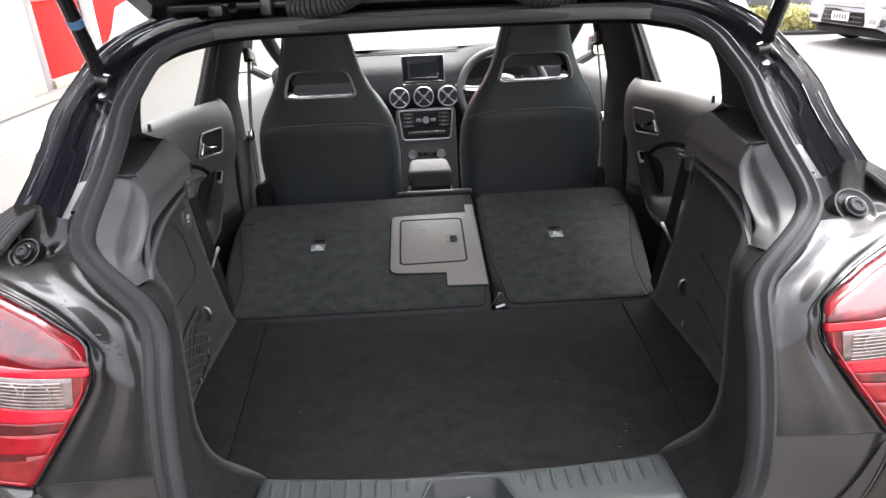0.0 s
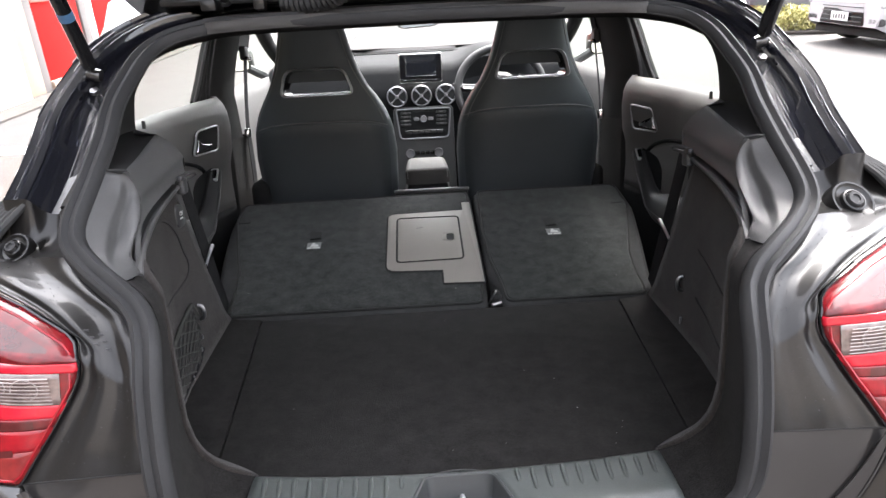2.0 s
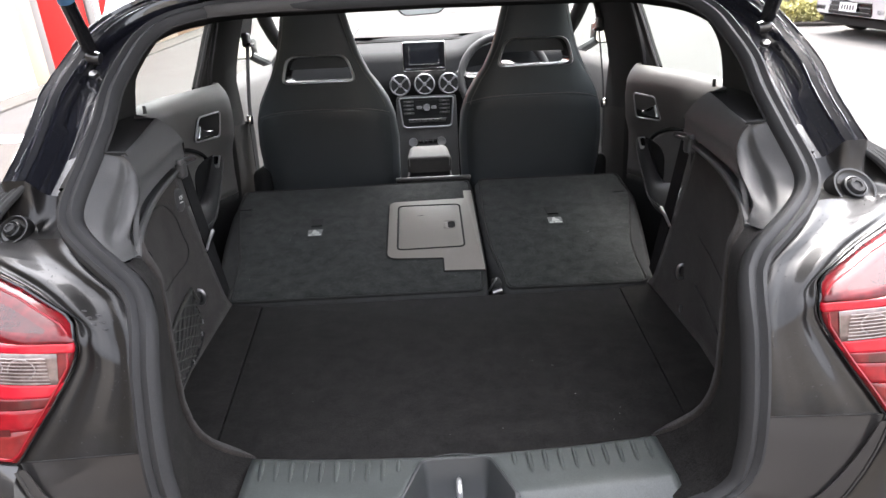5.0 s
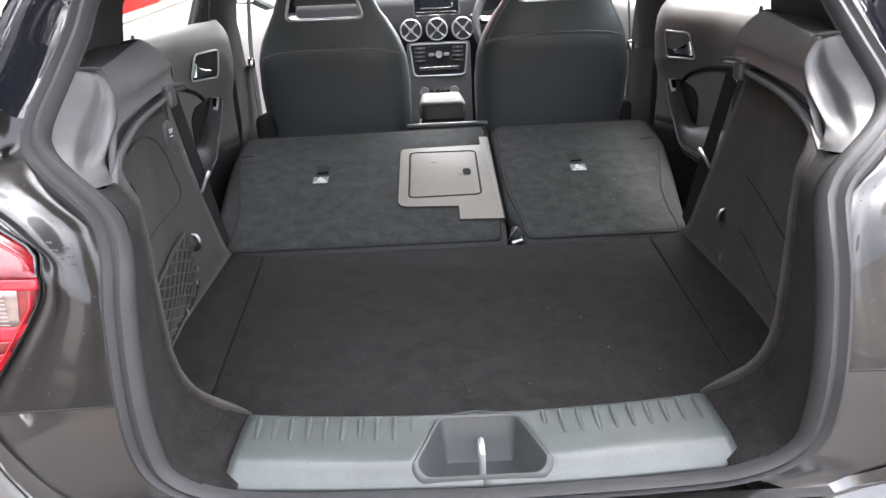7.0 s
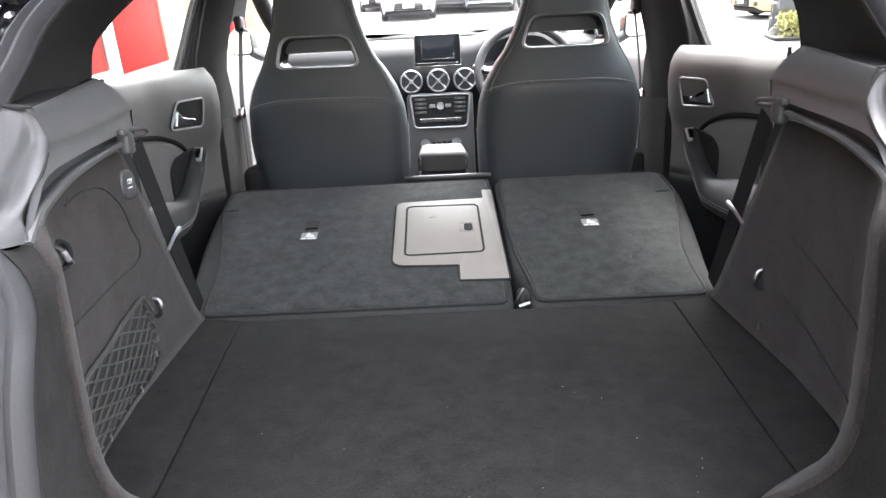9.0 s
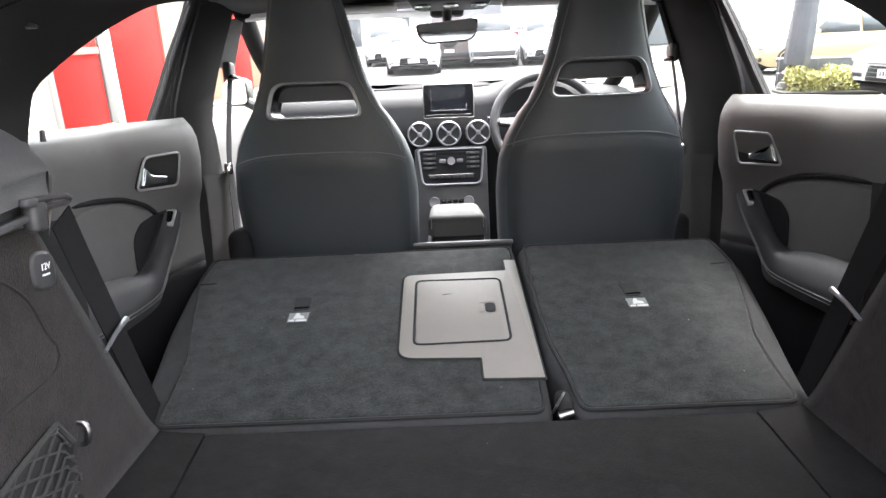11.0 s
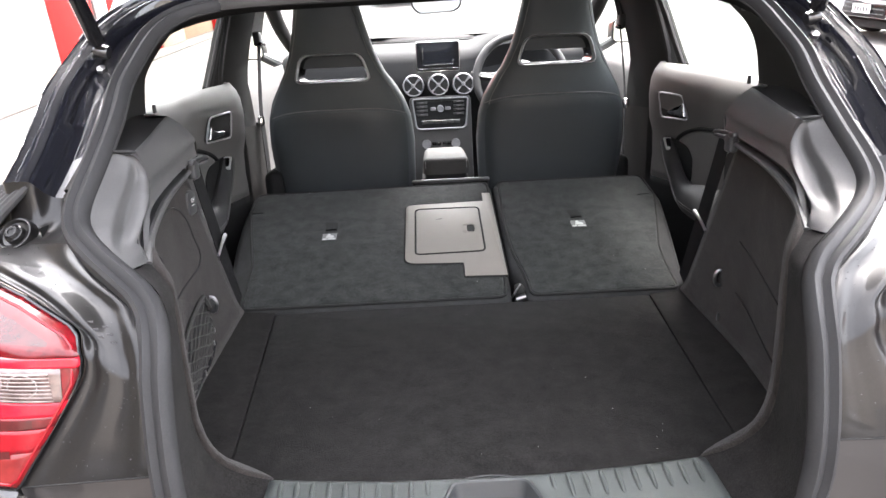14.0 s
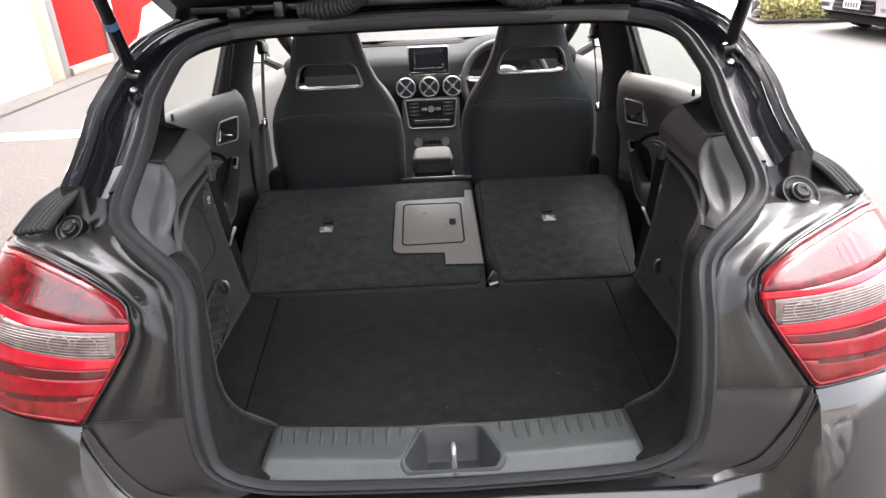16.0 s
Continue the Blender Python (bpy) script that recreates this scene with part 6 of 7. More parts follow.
part("radio_frame", tube([sput(p.x, p.y, 0.005) for p in ro], 0.0036, 8, closed=True), DULLSILVER, stack, "satin silver frame")
for sd in (-1, 1):
    for k in range(4):
        part("radio_key", rbox(sput(0.080 * sd, 1.070 - 0.017 * k, 0.006), (0.046, 0.006, 0.010), 0.002), PLASTIC, stack)
        part("key_legend", rbox(sput(0.080 * sd, 1.070 - 0.017 * k, 0.0095), (0.018, 0.0008, 0.0030), 0.0), FILMTAG, stack)
    part("menu_key", rbox(sput(0.032 * sd, 1.043, 0.007), (0.024, 0.006, 0.014), 0.003), DULLSILVER, stack)
part("volume_knob", lathe([(0.001, 0.014), (0.012, 0.014), (0.014, 0.010), (0.014, 0.0)], sput(0, 1.043, 0.004), (0, -1, 0), 20), PLASTIC, stack)
part("volume_ring", lathe([(0.0105, 0.0142), (0.0120, 0.0155), (0.0140, 0.0150), (0.0148, 0.010), (0.0148, 0.0)], sput(0, 1.043, 0.004), (0, -1, 0), 24), DULLSILVER, stack, "bright ring of the volume knob")
part("disc_slot", rbox(sput(0, 1.074, 0.005), (0.10, 0.004, 0.005), 0.001), DARK, stack)
for k in range(6):
    part("preset_key", rbox(sput(-0.070 + 0.028 * k, 0.984, 0.006), (0.025, 0.006, 0.010), 0.002), PLASTIC, stack)
part("preset_line", rbox(sput(0, 0.993, 0.007), (0.17, 0.003, 0.002), 0.0), CHROME, stack)
for x in (-0.068, 0.060):
    part("climate_knob", lathe([(0.001, 0.018), (0.016, 0.018), (0.019, 0.012), (0.020, 0.0)], sput(x, 0.893, 0.0), (0, -1, 0), 20), PLASTIC, stack)
    part("knob_ring", lathe([(0.0165, 0.0185), (0.0185, 0.0195), (0.0195, 0.017)], sput(x, 0.893, 0.0), (0, -1, 0), 20), DULLSILVER, stack)
for k in range(4):
    part("climate_key", rbox(sput(-0.034 + 0.022 * k, 0.893, 0.003), (0.018, 0.006, 0.014), 0.002), GLOSSBLACK, stack)
console = thing("centre_console", "black centre console with a padded leather armrest", "console", (-0.01, 1.7, 0.45))
part("console_body", rbox((-0.01, 1.80, 0.66), (0.17, 0.80, 0.38), 0.02, 3), DASHSKIN, console)
part("armrest_box", rbox((-0.010, 1.50, 0.842), (0.140, 0.28, 0.10), 0.018, 4), DASHSKIN, console)
for dx in (-0.066, 0.066):
    part("armrest_seam", tube([(-0.010 + dx, 1.37, 0.9335), (-0.010 + dx * 1.02, 1.352, 0.924), (-0.010 + dx * 1.02, 1.349, 0.905)], 0.0010, 5), THREAD, console)
part("armrest_pad", prism(rounded([Vector(p) for p in ((-0.087, 1.345), (0.067, 1.345), (0.062, 1.65), (-0.082, 1.65))], 0.035, 6), lambda u, v, h: Vector((u, v, h + 0.006 * math.sin(math.pi * (v - 1.345) / 0.305))), 0.885, 0.936, 0.020, 6), GREYLEATHER, console, "padded leather armrest lid")
cl = thing("instrument_cluster", "twin round gauges under the dashboard hood", "instruments", (0.33, 2.2, 1.2))
for x in (0.265, 0.40):
    g = part("gauge_face", lathe([(0.001, 0.002), (0.052, 0.002), (0.056, -0.006)], (x, 2.205, 1.235), (0, -1, 0.25), 28), GLOSSBLACK, cl)
    part("gauge_ring", lathe([(0.050, 0.003), (0.053, 0.007), (0.056, 0.003), (0.056, -0.006)], (x, 2.205, 1.235), (0, -1, 0.25), 28), CHROME, g)
    for k in range(17):
        a = radians(-45 + 270 * k / 16)
        dv = Vector((math.cos(a), 0.25 * math.sin(a), math.sin(a))).normalized()
        c = Vector((x, 2.2025, 1.235))
        part("tick", tube([c + dv * 0.040, c + dv * 0.047], 0.0011, 4), PAPER, g)
    a = radians(215)
    part("needle", tube([Vector((x, 2.201, 1.235)), Vector((x + 0.038 * math.cos(a), 2.2, 1.235 + 0.038 * math.sin(a)))], 0.0014, 4), LENSGLOW, g)
wheel = thing("steering_wheel", "black leather steering wheel with a silver spoke trim", "steering wheel", (0.325, 1.97, 1.0))
wc = Vector((0.325, 1.965, 1.160))
wu, wr = Vector((0, 0.36, 0.933)), Vector((1, 0, 0))
wn_ = wr.cross(wu)
on = lambda a, r: wc + wr * math.cos(a) * r + wu * math.sin(a) * r
part("rim", tube([on(2 * math.pi * k / 48, 0.182) for k in range(48)], 0.0165, 10, closed=True), ARMLEATHER, wheel)
part("hub", lathe([(0.001, 0.045), (0.05, 0.040), (0.07, 0.02), (0.07, -0.03)], wc, -wn_ if wn_.y > 0 else wn_, 24), PLASTIC, wheel)
for a in (175, 5, 270):
    part("spoke", tube([on(radians(a), 0.05), on(radians(a), 0.12), on(radians(a), 0.176)], [0.026, 0.018, 0.014], 8), PLASTIC, wheel)
    part("spoke_trim", tube([on(radians(a), 0.07) + Vector((0, -0.018, 0.0)), on(radians(a), 0.16) + Vector((0, -0.014, 0))], 0.006, 6), CHROME, wheel)
part("column", tube([wc, wc + Vector((0, 0.26, -0.06))], 0.035, 10), PLASTIC, wheel)
part("stalk", tube([wc + Vector((-0.03, 0.06, 0.0)), wc + Vector((-0.20, 0.05, 0.03))], [0.010, 0.007], 8), PLASTIC, wheel)

# ---------------------------------------------------------------- raised tailgate and struts
gate = thing("tailgate", "raised black tailgate with cable conduits", "tailgate", (0, 0.46, 1.40))
rows = []
for k in range(12):
    f = k / 11
    y, z = 0.50 - 0.80 * f, 1.418 + 0.55 * f ** 0.9
    w = 0.54 + 0.15 * min(1, 3 * f) - 0.04 * f * f
    rows.append([Vector((w * x, y + 0.03 * x * x, z - 0.03 * x * x)) for x in np.linspace(-1, 1, 17)])
solid(part("gate_shell", sheet(rows), PAINT, gate), 0.03, 0)
lin = [[Vector((p.x * 0.90, p.y + 0.012, p.z - 0.035)) for p in r] for r in rows[1:-1]]
solid(part("gate_lining", sheet(lin), PLASTIC, gate), 0.01, 0)
part("gate_edge", rbox((0, 0.478, 1.408), (1.0, 0.03, 0.014), 0.005), BAREPAINT, gate)
for s in (-1, 1):
    path = curve([(0.27 * s, 0.47, 1.397), (0.22 * s, 0.445, 1.398), (0.17 * s, 0.425, 1.404), (0.13 * s, 0.39, 1.425), (0.10 * s, 0.34, 1.455)], 44)
    part("conduit", tube(path, [0.017 + (0.004 if k % 2 else 0) for k in range(44)], 10), RUBBER, gate, "corrugated rubber cable conduit")
    part("hinge_arm", rbox((0.40 * s, 0.455, 1.398), (0.028, 0.06, 0.022), 0.005), BAREPAINT, gate)
    part("hinge_bolt", lathe([(0.002, 0.008), (0.009, 0.008), (0.010, 0.0)], (0.37 * s, 0.44, 1.40), (0, -0.7, 0.7), 6), CHROME, gate)
    part("gate_bracket", rbox((0.31 * s, 0.45, 1.402), (0.02, 0.03, 0.03), 0.003), BAREPAINT, gate)
    st = thing("gas_strut", "black gas strut holding the tailgate up", "gas strut", (0.585 * s, 0.345, 1.285), "gas struts")
    foot, head_ = Vector((0.587 * s, 0.345, 1.286)), Vector((0.563 * s, 0.0, 1.74))
    d = head_ - foot
    part("cylinder", tube([foot + d * 0.03, foot + d * 0.62], 0.0125, 12), GLOSSBLACK, st)
    part("rod", tube([foot + d * 0.62, head_], 0.006, 10), CHROME, st)
    part("socket", lathe([(0.003, 0.012), (0.010, 0.010), (0.012, 0.0), (0.010, -0.012)], foot, (s, 0, 0.2), 14), PAINT, st)
    if s < 0:
        part("mark", tube([foot + d * 0.19, foot + d * 0.215], 0.0131, 12), BLUETAPE, st, "faded blue mark")
    part("bolt", lathe([(0.002, 0.006), (0.008, 0.006), (0.009, 0.0)], foot + Vector((0.0, -0.008, -0.03)), (0, -0.6, 0.7), 6), PAINT, st)

# unreadable stamp on the passenger side flange, as plain bars
for k in range(2):
    for j in range(3):
        part("stamp_bar", rbox(STAMPS[-1][40 + 2 * j][23 + 6 * k] + Vector((0, -0.0004, 0.0002)), (0.0065, 0.0006, 0.0028), 0.0), INKGREY, hatchback)
# lint on the carpets
random.seed(9)
lint = bmesh.new()
for _ in range(15):
    x, y = random.uniform(-0.40, 0.40), random.uniform(0.03, 0.63)
    bmesh.ops.create_icosphere(lint, subdivisions=1, radius=random.uniform(0.0004, 0.0009), matrix=Matrix.Translation((x * floor_x(y) / 0.44, y, 0.6935)))
for _ in range(10):
    lint_at = back_at(random.uniform(-0.5, 0.5), random.uniform(0.05, 0.5), 0.0045)
    bmesh.ops.create_icosphere(lint, subdivisions=1, radius=0.0008, matrix=Matrix.Translation(lint_at))
fluff = thing("lint", "pale lint specks on the boot carpet", "lint", (0, 0.3, 0.69), kind="stuff")
part("specks", lint, GREYSTRAP, fluff)
# water drops on the gutter paint
random.seed(4)
ball = bmesh.new()
bmesh.ops.create_icosphere(ball, subdivisions=1, radius=1)
BALL_V, BALL_F = [v.co.copy() for v in ball.verts], [[v.index for v in f.verts] for f in ball.faces]
ball.free()
drops = bmesh.new()


def bead(q, r):
    vs = [drops.verts.new(q + v * r) for v in BALL_V]
    for f in BALL_F:
        drops.faces.new([vs[k] for k in f])


for _ in range(1700):
    i = random.choice(GUTTER_RUN)
    o = random.choice((0.066, 0.073, 0.078, 0.09, 0.1, 0.108)) + random.uniform(-0.004, 0.004)
    p, out, n_ = FRAMES[i]
    h = float(np.interp(o, [g[0] for g in GUTTER], [g[1] for g in GUTTER]))
    bead(p + out * o + n_ * (h + 0.0003), random.choice((0.0003, 0.0004, 0.0005, 0.0008)))
for s in (-1, 1):
    for _ in range(240):
        j, k = int(71 * random.random() ** 1.6), random.randint(1, 40)
        bead(STAMPS[s][j][k] + Vector((0, -0.0002, 0.0002)), random.choice((0.0004, 0.0005, 0.0008)))
for s in (-1, 1):
    for o, h in ((0.073, -0.0052), (0.093, -0.0042), (0.108, -0.0052)):
        run = [i for i in GUTTER_RUN if (i < len(HALF)) == (s > 0)]
        at_ = random.randint(0, 3)
        while at_ < len(run) - 6:
            n_run = random.randint(3, 9)
            pts = [FRAMES[i][0] + FRAMES[i][1] * (o + random.uniform(-0.0006, 0.0006)) + FRAMES[i][2] * h for i in run[at_:at_ + n_run]]
            if len(pts) > 2:
                tube(pts, [0.0003] + [random.uniform(0.0005, 0.0011) for _ in pts[2:]] + [0.0009], 5, bm=drops)
            at_ += n_run + random.randint(1, 5)
wet = thing("water_drops", "clear rain drops beaded on the black paint", "water", (0, 0.2, 1.1), kind="stuff")
part("beads", drops, BEAD, wet)

# ---------------------------------------------------------------- the forecourt
ground = bmesh.new()
add_sheet(ground, [[Vector((x, y, 0)) for x in (-300, -60, -20, -3.85, 4, 20, 60, 300)] for y in (-300, -60, -20, 0, 10, 20, 60, 300)])
tagged(part("ground", ground, ASPHALT, None, "", False), "pale worn asphalt forecourt", "ground", "", "structure")
slab = bmesh.new()
rbox((-3.15, -1.9, 0.006), (3.5, 14.2, 0.012), 0.0, bm=slab)
tagged(part("pavement", slab, CONCRETE, None, "", False), "light exposed aggregate concrete apron beside the car", "pavement", "", "structure")
tagged(part("white_line", rbox((-3.10, 5.35, 0.008), (3.4, 0.28, 0.016), 0.002), KERBWHITE, None, "", False), "white painted line across the apron", "road marking", "", "structure")
tagged(part("path", rbox((-3.10, 13.0, 0.007), (3.6, 15.0, 0.014), 0.0), DARKPAVE, None, "", False), "dark stone paving along the showroom", "path", "", "structure")
tagged(part("kerb", rbox((-4.78, 7.0, 0.02), (0.34, 28, 0.04), 0.008), CONCRETE, None, "", False), "pale concrete kerb at the showroom's foot", "kerb", "", "structure")

show = thing("showroom", "showroom front with white, red and timber cladding", "building", (-5.6, 9, 0), in_car=False)


def clad(name, y0, y1, mat, x=-5.2, z1=5.2, label="", z0=0.0):
    return part(name, rbox((x - 0.15, (y0 + y1) / 2, (z0 + z1) / 2), (0.3, y1 - y0 - 0.012, z1 - z0), 0.01), mat, show, label, False)


# unseen wall and awning, added dark for the car's left side to reflect
clad("unseen_dark_panel", -12, 3.2, DARKWALL)
part("awning", rbox((-4.5, -3.0, 3.7), (1.6, 20, 0.25), 0.02), DARKWALL, show, "unseen dark awning added over the showroom front for reflections", False)
clad("white_panel", 3.2, 8.26, WHITEPANEL, -5.10)
clad("cream_panel", 8.26, 8.72, CREAM, -5.15)
clad("post", 8.72, 8.96, POSTGREY, -5.18)
clad("red_panel", 8.96, 10.30, REDPANEL, z0=0.12)
clad("post", 10.30, 10.52, POSTGREY, -5.17)
clad("metal_post", 10.56, 10.70, WHITEPANEL, -5.15)
clad("red_panel", 10.72, 12.8, REDPANEL)
clad("cream_panel", 12.8, 14.1, CREAM, -5.17)
clad("timber_panel", 14.1, 16.2, TIMBER)
clad("red_panel", 16.2, 18.5, REDPANEL, -5.12)
clad("timber_panel", 18.5, 21.0, TIMBER)
part("roof_block", rbox((-9.2, 4.5, 2.6), (7.6, 33, 5.2), 0.02), GREYWALL, show, "", False)
part("parapet", rbox((-5.4, 4.5, 5.3), (0.8, 33, 0.25), 0.02), WHITEPANEL, show, "", False)
part("wall_strip", rbox((-5.19, 9.62, 1.21), (0.04, 1.32, 0.10), 0.005), PINKBAND, show, "faded pink band across the red panel", False)
bolt = part("wall_meter_box", rbox((-5.12, 8.86, 1.55), (0.12, 0.30, 0.42), 0.03), WHITEPANEL, show, "white meter box", False)
part("base_strip", rbox((-5.18, 9.63, 0.06), (0.08, 1.34, 0.12), 0.01), CREAM, show, "", False)

# ---------------------------------------------------------------- parked cars


def parked_car(label, paint, length, width, height, m, style="hatch", front_lamps=True, group="parked cars"):
    """A parked car that faces -y before it is placed by m; style sets its outline."""
    ob = thing("parked_car", label, "car", (0, 0, 0), group, in_car=False)
    hl, hw = length / 2, width / 2
    g = 0.20
    if style == "hatch":
        roof = [(-hl, 0.62), (-hl + 0.06, 0.78), (-hl + 0.9, 0.98), (-hl + 1.05, 1.02), (-hl + 1.75, height - 0.06), (-hl + 2.2, height), (hl - 1.1, height - 0.02), (hl - 0.45, height - 0.18), (hl - 0.12, 1.02), (hl, 0.9), (hl, 0.55)]
        cabin = (-hl + 1.05, -hl + 1.75, hl - 0.7, hl - 0.25)
        belt = 1.0
    elif style == "sedan":
        roof = [(-hl, 0.55), (-hl + 0.08, 0.72), (-hl + 1.1, 0.92), (-hl + 1.35, 0.97), (-hl + 2.15, height - 0.04), (-hl + 2.6, height), (hl - 1.6, height - 0.06), (hl - 0.85, 1.06), (hl - 0.1, 1.02), (hl, 0.9), (hl, 0.5)]
        cabin = (-hl + 1.35, -hl + 2.15, hl - 1.5, hl - 0.8)
        belt = 0.97
    elif style == "wagon":
        roof = [(-hl, 0.75), (-hl + 0.05, 1.0), (-hl + 1.15, 1.12), (-hl + 1.3, 1.18), (-hl + 1.8, height - 0.05), (-hl + 2.2, height), (hl - 0.35, height), (hl - 0.1, height - 0.1), (hl - 0.02, 1.2), (hl, 1.0), (hl, 0.6)]
        cabin = (-hl + 1.3, -hl + 1.8, hl - 0.4, hl - 0.1)
        belt = 1.15
    else:
        roof = [(-hl, 0.8), (-hl + 0.05, 1.05), (-hl + 1.2, 1.16), (-hl + 1.35, 1.2), (-hl + 1.9, height - 0.05), (-hl + 2.2, height), (-hl + 3.1, height), (-hl + 3.25, height - 0.3), (-hl + 3.3, 1.2), (hl, 1.18), (hl, 0.6)]
        cabin = (-hl + 1.35, -hl + 1.9, -hl + 3.1, -hl + 3.25)
        belt = 1.2
    top = curve([(0, y, z) for y, z in roof], 44)
    rows = []
    for q in top:
        y, z = q.y, q.z
        nose = min(1.0, min(y + hl, hl - y) / 0.5)
        w = hw * (0.86 + 0.14 * math.sqrt(max(0, nose)))
        wt = w if z < belt + 0.02 else w * (1 - 0.22 * (z - belt) / max(0.1, height - belt))
        zb = g + 0.12 * (1 - min(1, nose * 2))
        mz = min(z, belt) * 0.62
        prof = [(w * 0.93, zb), (w, mz * 0.8 + 0.1), (w, mz + 0.08), (w * 0.985, min(z, belt) - 0.02), ((w + wt) / 2 * 0.985, (min(z, belt) + z) / 2), (wt * 0.96, z - 0.03), (wt * 0.80, z + 0.005), (wt * 0.4, z + 0.025), (0, z + 0.03)]
        row = [Vector((x, y, zz)) for x, zz in prof]
        rows.append(row + [Vector((-v.x, v.y, v.z)) for v in row[-2::-1]])
    bm = bmesh.new()
    vs = add_sheet(bm, rows)
    cap(bm, vs[0]), cap(bm, vs[-1])
    part("body", bm, paint, ob, "", False)
    part("underbody", rbox((0, 0, g + 0.02), (width * 0.86, length * 0.94, 0.12), 0.03), DARK, ob, "", False)
    # glass
    y0, y1, y2, y3 = cabin
    hb = belt + 0.03
    wr = hw * 0.80
    ht = height - 0.07

    def pane(name, pts):
        b = bmesh.new()
        cap(b, [b.verts.new(p) for p in pts])
        solid(part(name, b, CARGLASS, ob, "", False), 0.02, 0)

    pane("windscreen", [(-wr * 1.06, y0 + 0.0, hb), (wr * 1.06, y0 + 0.0, hb), (wr * 0.88, y1 - 0.06, ht), (-wr * 0.88, y1 - 0.06, ht)])
    pane("rear_window", [(-wr * 1.02, y3 + 0.05, hb + 0.04), (wr * 1.02, y3 + 0.05, hb + 0.04), (wr * 0.86, y2 + 0.12, ht), (-wr * 0.86, y2 + 0.12, ht)])
    ym = (y1 + y2) / 2
    for sd in (-1, 1):
        xb, xt = sd * (hw * 0.985 + 0.004), sd * (hw * 0.80 + 0.02)
        for a0, a1, b0, b1_ in ((y0 + 0.30, ym - 0.04, y1 + 0.10, ym - 0.04), (ym + 0.04, y3 - 0.22, ym + 0.04, y2 - 0.05)):
            pane("side_window", [(xb, a0, hb), (xb, a1, hb), (xt, b1_, ht), (xt, b0, ht)])
        part("wing_mirror", rbox((sd * (hw + 0.09), y0 + 0.35, belt + 0.06), (0.18, 0.10, 0.12), 0.03), paint, ob, "", False)
        for k in (0, 1):
            part("door_handle", rbox((sd * (hw + 0.012), ym - 0.15 + 0.95 * k, belt - 0.12), (0.03, 0.16, 0.025), 0.008), paint, ob, "", False)
        for yy in (-hl + 0.82, hl - 0.80):
            wh = part("wheel", lathe([(0.20, -0.11), (0.29, -0.11), (0.325, -0.08), (0.33, 0.0), (0.325, 0.08), (0.29, 0.11), (0.20, 0.11)], (sd * (hw - 0.10), yy, 0.33), (1, 0, 0), 24), TYRE, ob, "", False)
            spokes = lathe([(0.02, 0.112), (0.05, 0.112), (0.06, 0.10), (0.06, -0.112)], (sd * (hw - 0.10), yy, 0.33), (1, 0, 0), 14)
            for j in range(7):
                a = 2 * math.pi * j / 7
                c = Vector((sd * (hw - 0.005), yy, 0.33))
                tube([c, c + Vector((0, math.cos(a), math.sin(a))) * 0.215], 0.022, 6, bm=spokes)
            part("rim", spokes, ALLOY, wh, "", False)
            part("arch", tube([Vector((sd * (hw + 0.002), yy + 0.37 * math.cos(a), 0.33 + 0.37 * math.sin(a))) for a in np.linspace(0.0, math.pi, 14)], 0.028, 6), PLASTIC, ob, "", False)
        part("headlamp", rbox((sd * hw * 0.72, -hl + 0.10, roof[1][1] - 0.08), (hw * 0.42, 0.16, 0.12), 0.04, 3, Euler((0, 0, -0.3 * sd)).to_matrix()), HEADLAMP, ob, "", False)
        part("tail_light", rbox((sd * hw * 0.84, hl - 0.05, roof[-2][1] - 0.02), (hw * 0.26, 0.14, 0.16), 0.04, 3), LENSRED, ob, "", False)
        part("fog_trim", rbox((sd * hw * 0.74, -hl + 0.05, 0.40), (hw * 0.3, 0.10, 0.12), 0.03), PLASTIC, ob, "", False)
    gr = part("grille", prism(rounded([Vector(p) for p in ((-hw * 0.55, 0.32), (hw * 0.55, 0.32), (hw * 0.46, 0.70), (-hw * 0.46, 0.70))], 0.06, 4), lambda u, v, h: Vector((u, -hl - h + 0.03 + 0.06 * (u / hw) ** 2 + max(0, v - 0.55) * 0.2, v)), -0.05, 0.055, 0.02, 2), GLOSSBLACK, ob, "", False)
    for k in range(5):
        z = 0.38 + 0.065 * k
        part("grille_bar", rbox((0, -hl - 0.026 + max(0, z - 0.55) * 0.2, z), (hw * 0.98, 0.012, 0.014), 0.004), CHROME if k == 4 else PLASTIC, gr, "", False)
    part("number_plate", rbox((0, -hl - 0.04, 0.44), (0.37, 0.012, 0.12), 0.004), PAPER, ob, "white plate with plain bars", False)
    for k in range(5):
        part("plate_bar", rbox((-0.12 + 0.06 * k, -hl - 0.047, 0.44), (0.035, 0.006, 0.07), 0.0), INKGREY, ob, "", False)
    part("rear_plate", rbox((0, hl + 0.01, 0.62), (0.37, 0.012, 0.12), 0.004), PAPER, ob, "white plate with plain bars", False)
    part("rear_bumper", rbox((0, hl - 0.02, 0.48), (width * 0.9, 0.12, 0.18), 0.04, 3), PLASTIC if style in ("ute", "wagon") else paint, ob, "", False)
    ob.matrix_world = m
    return ob


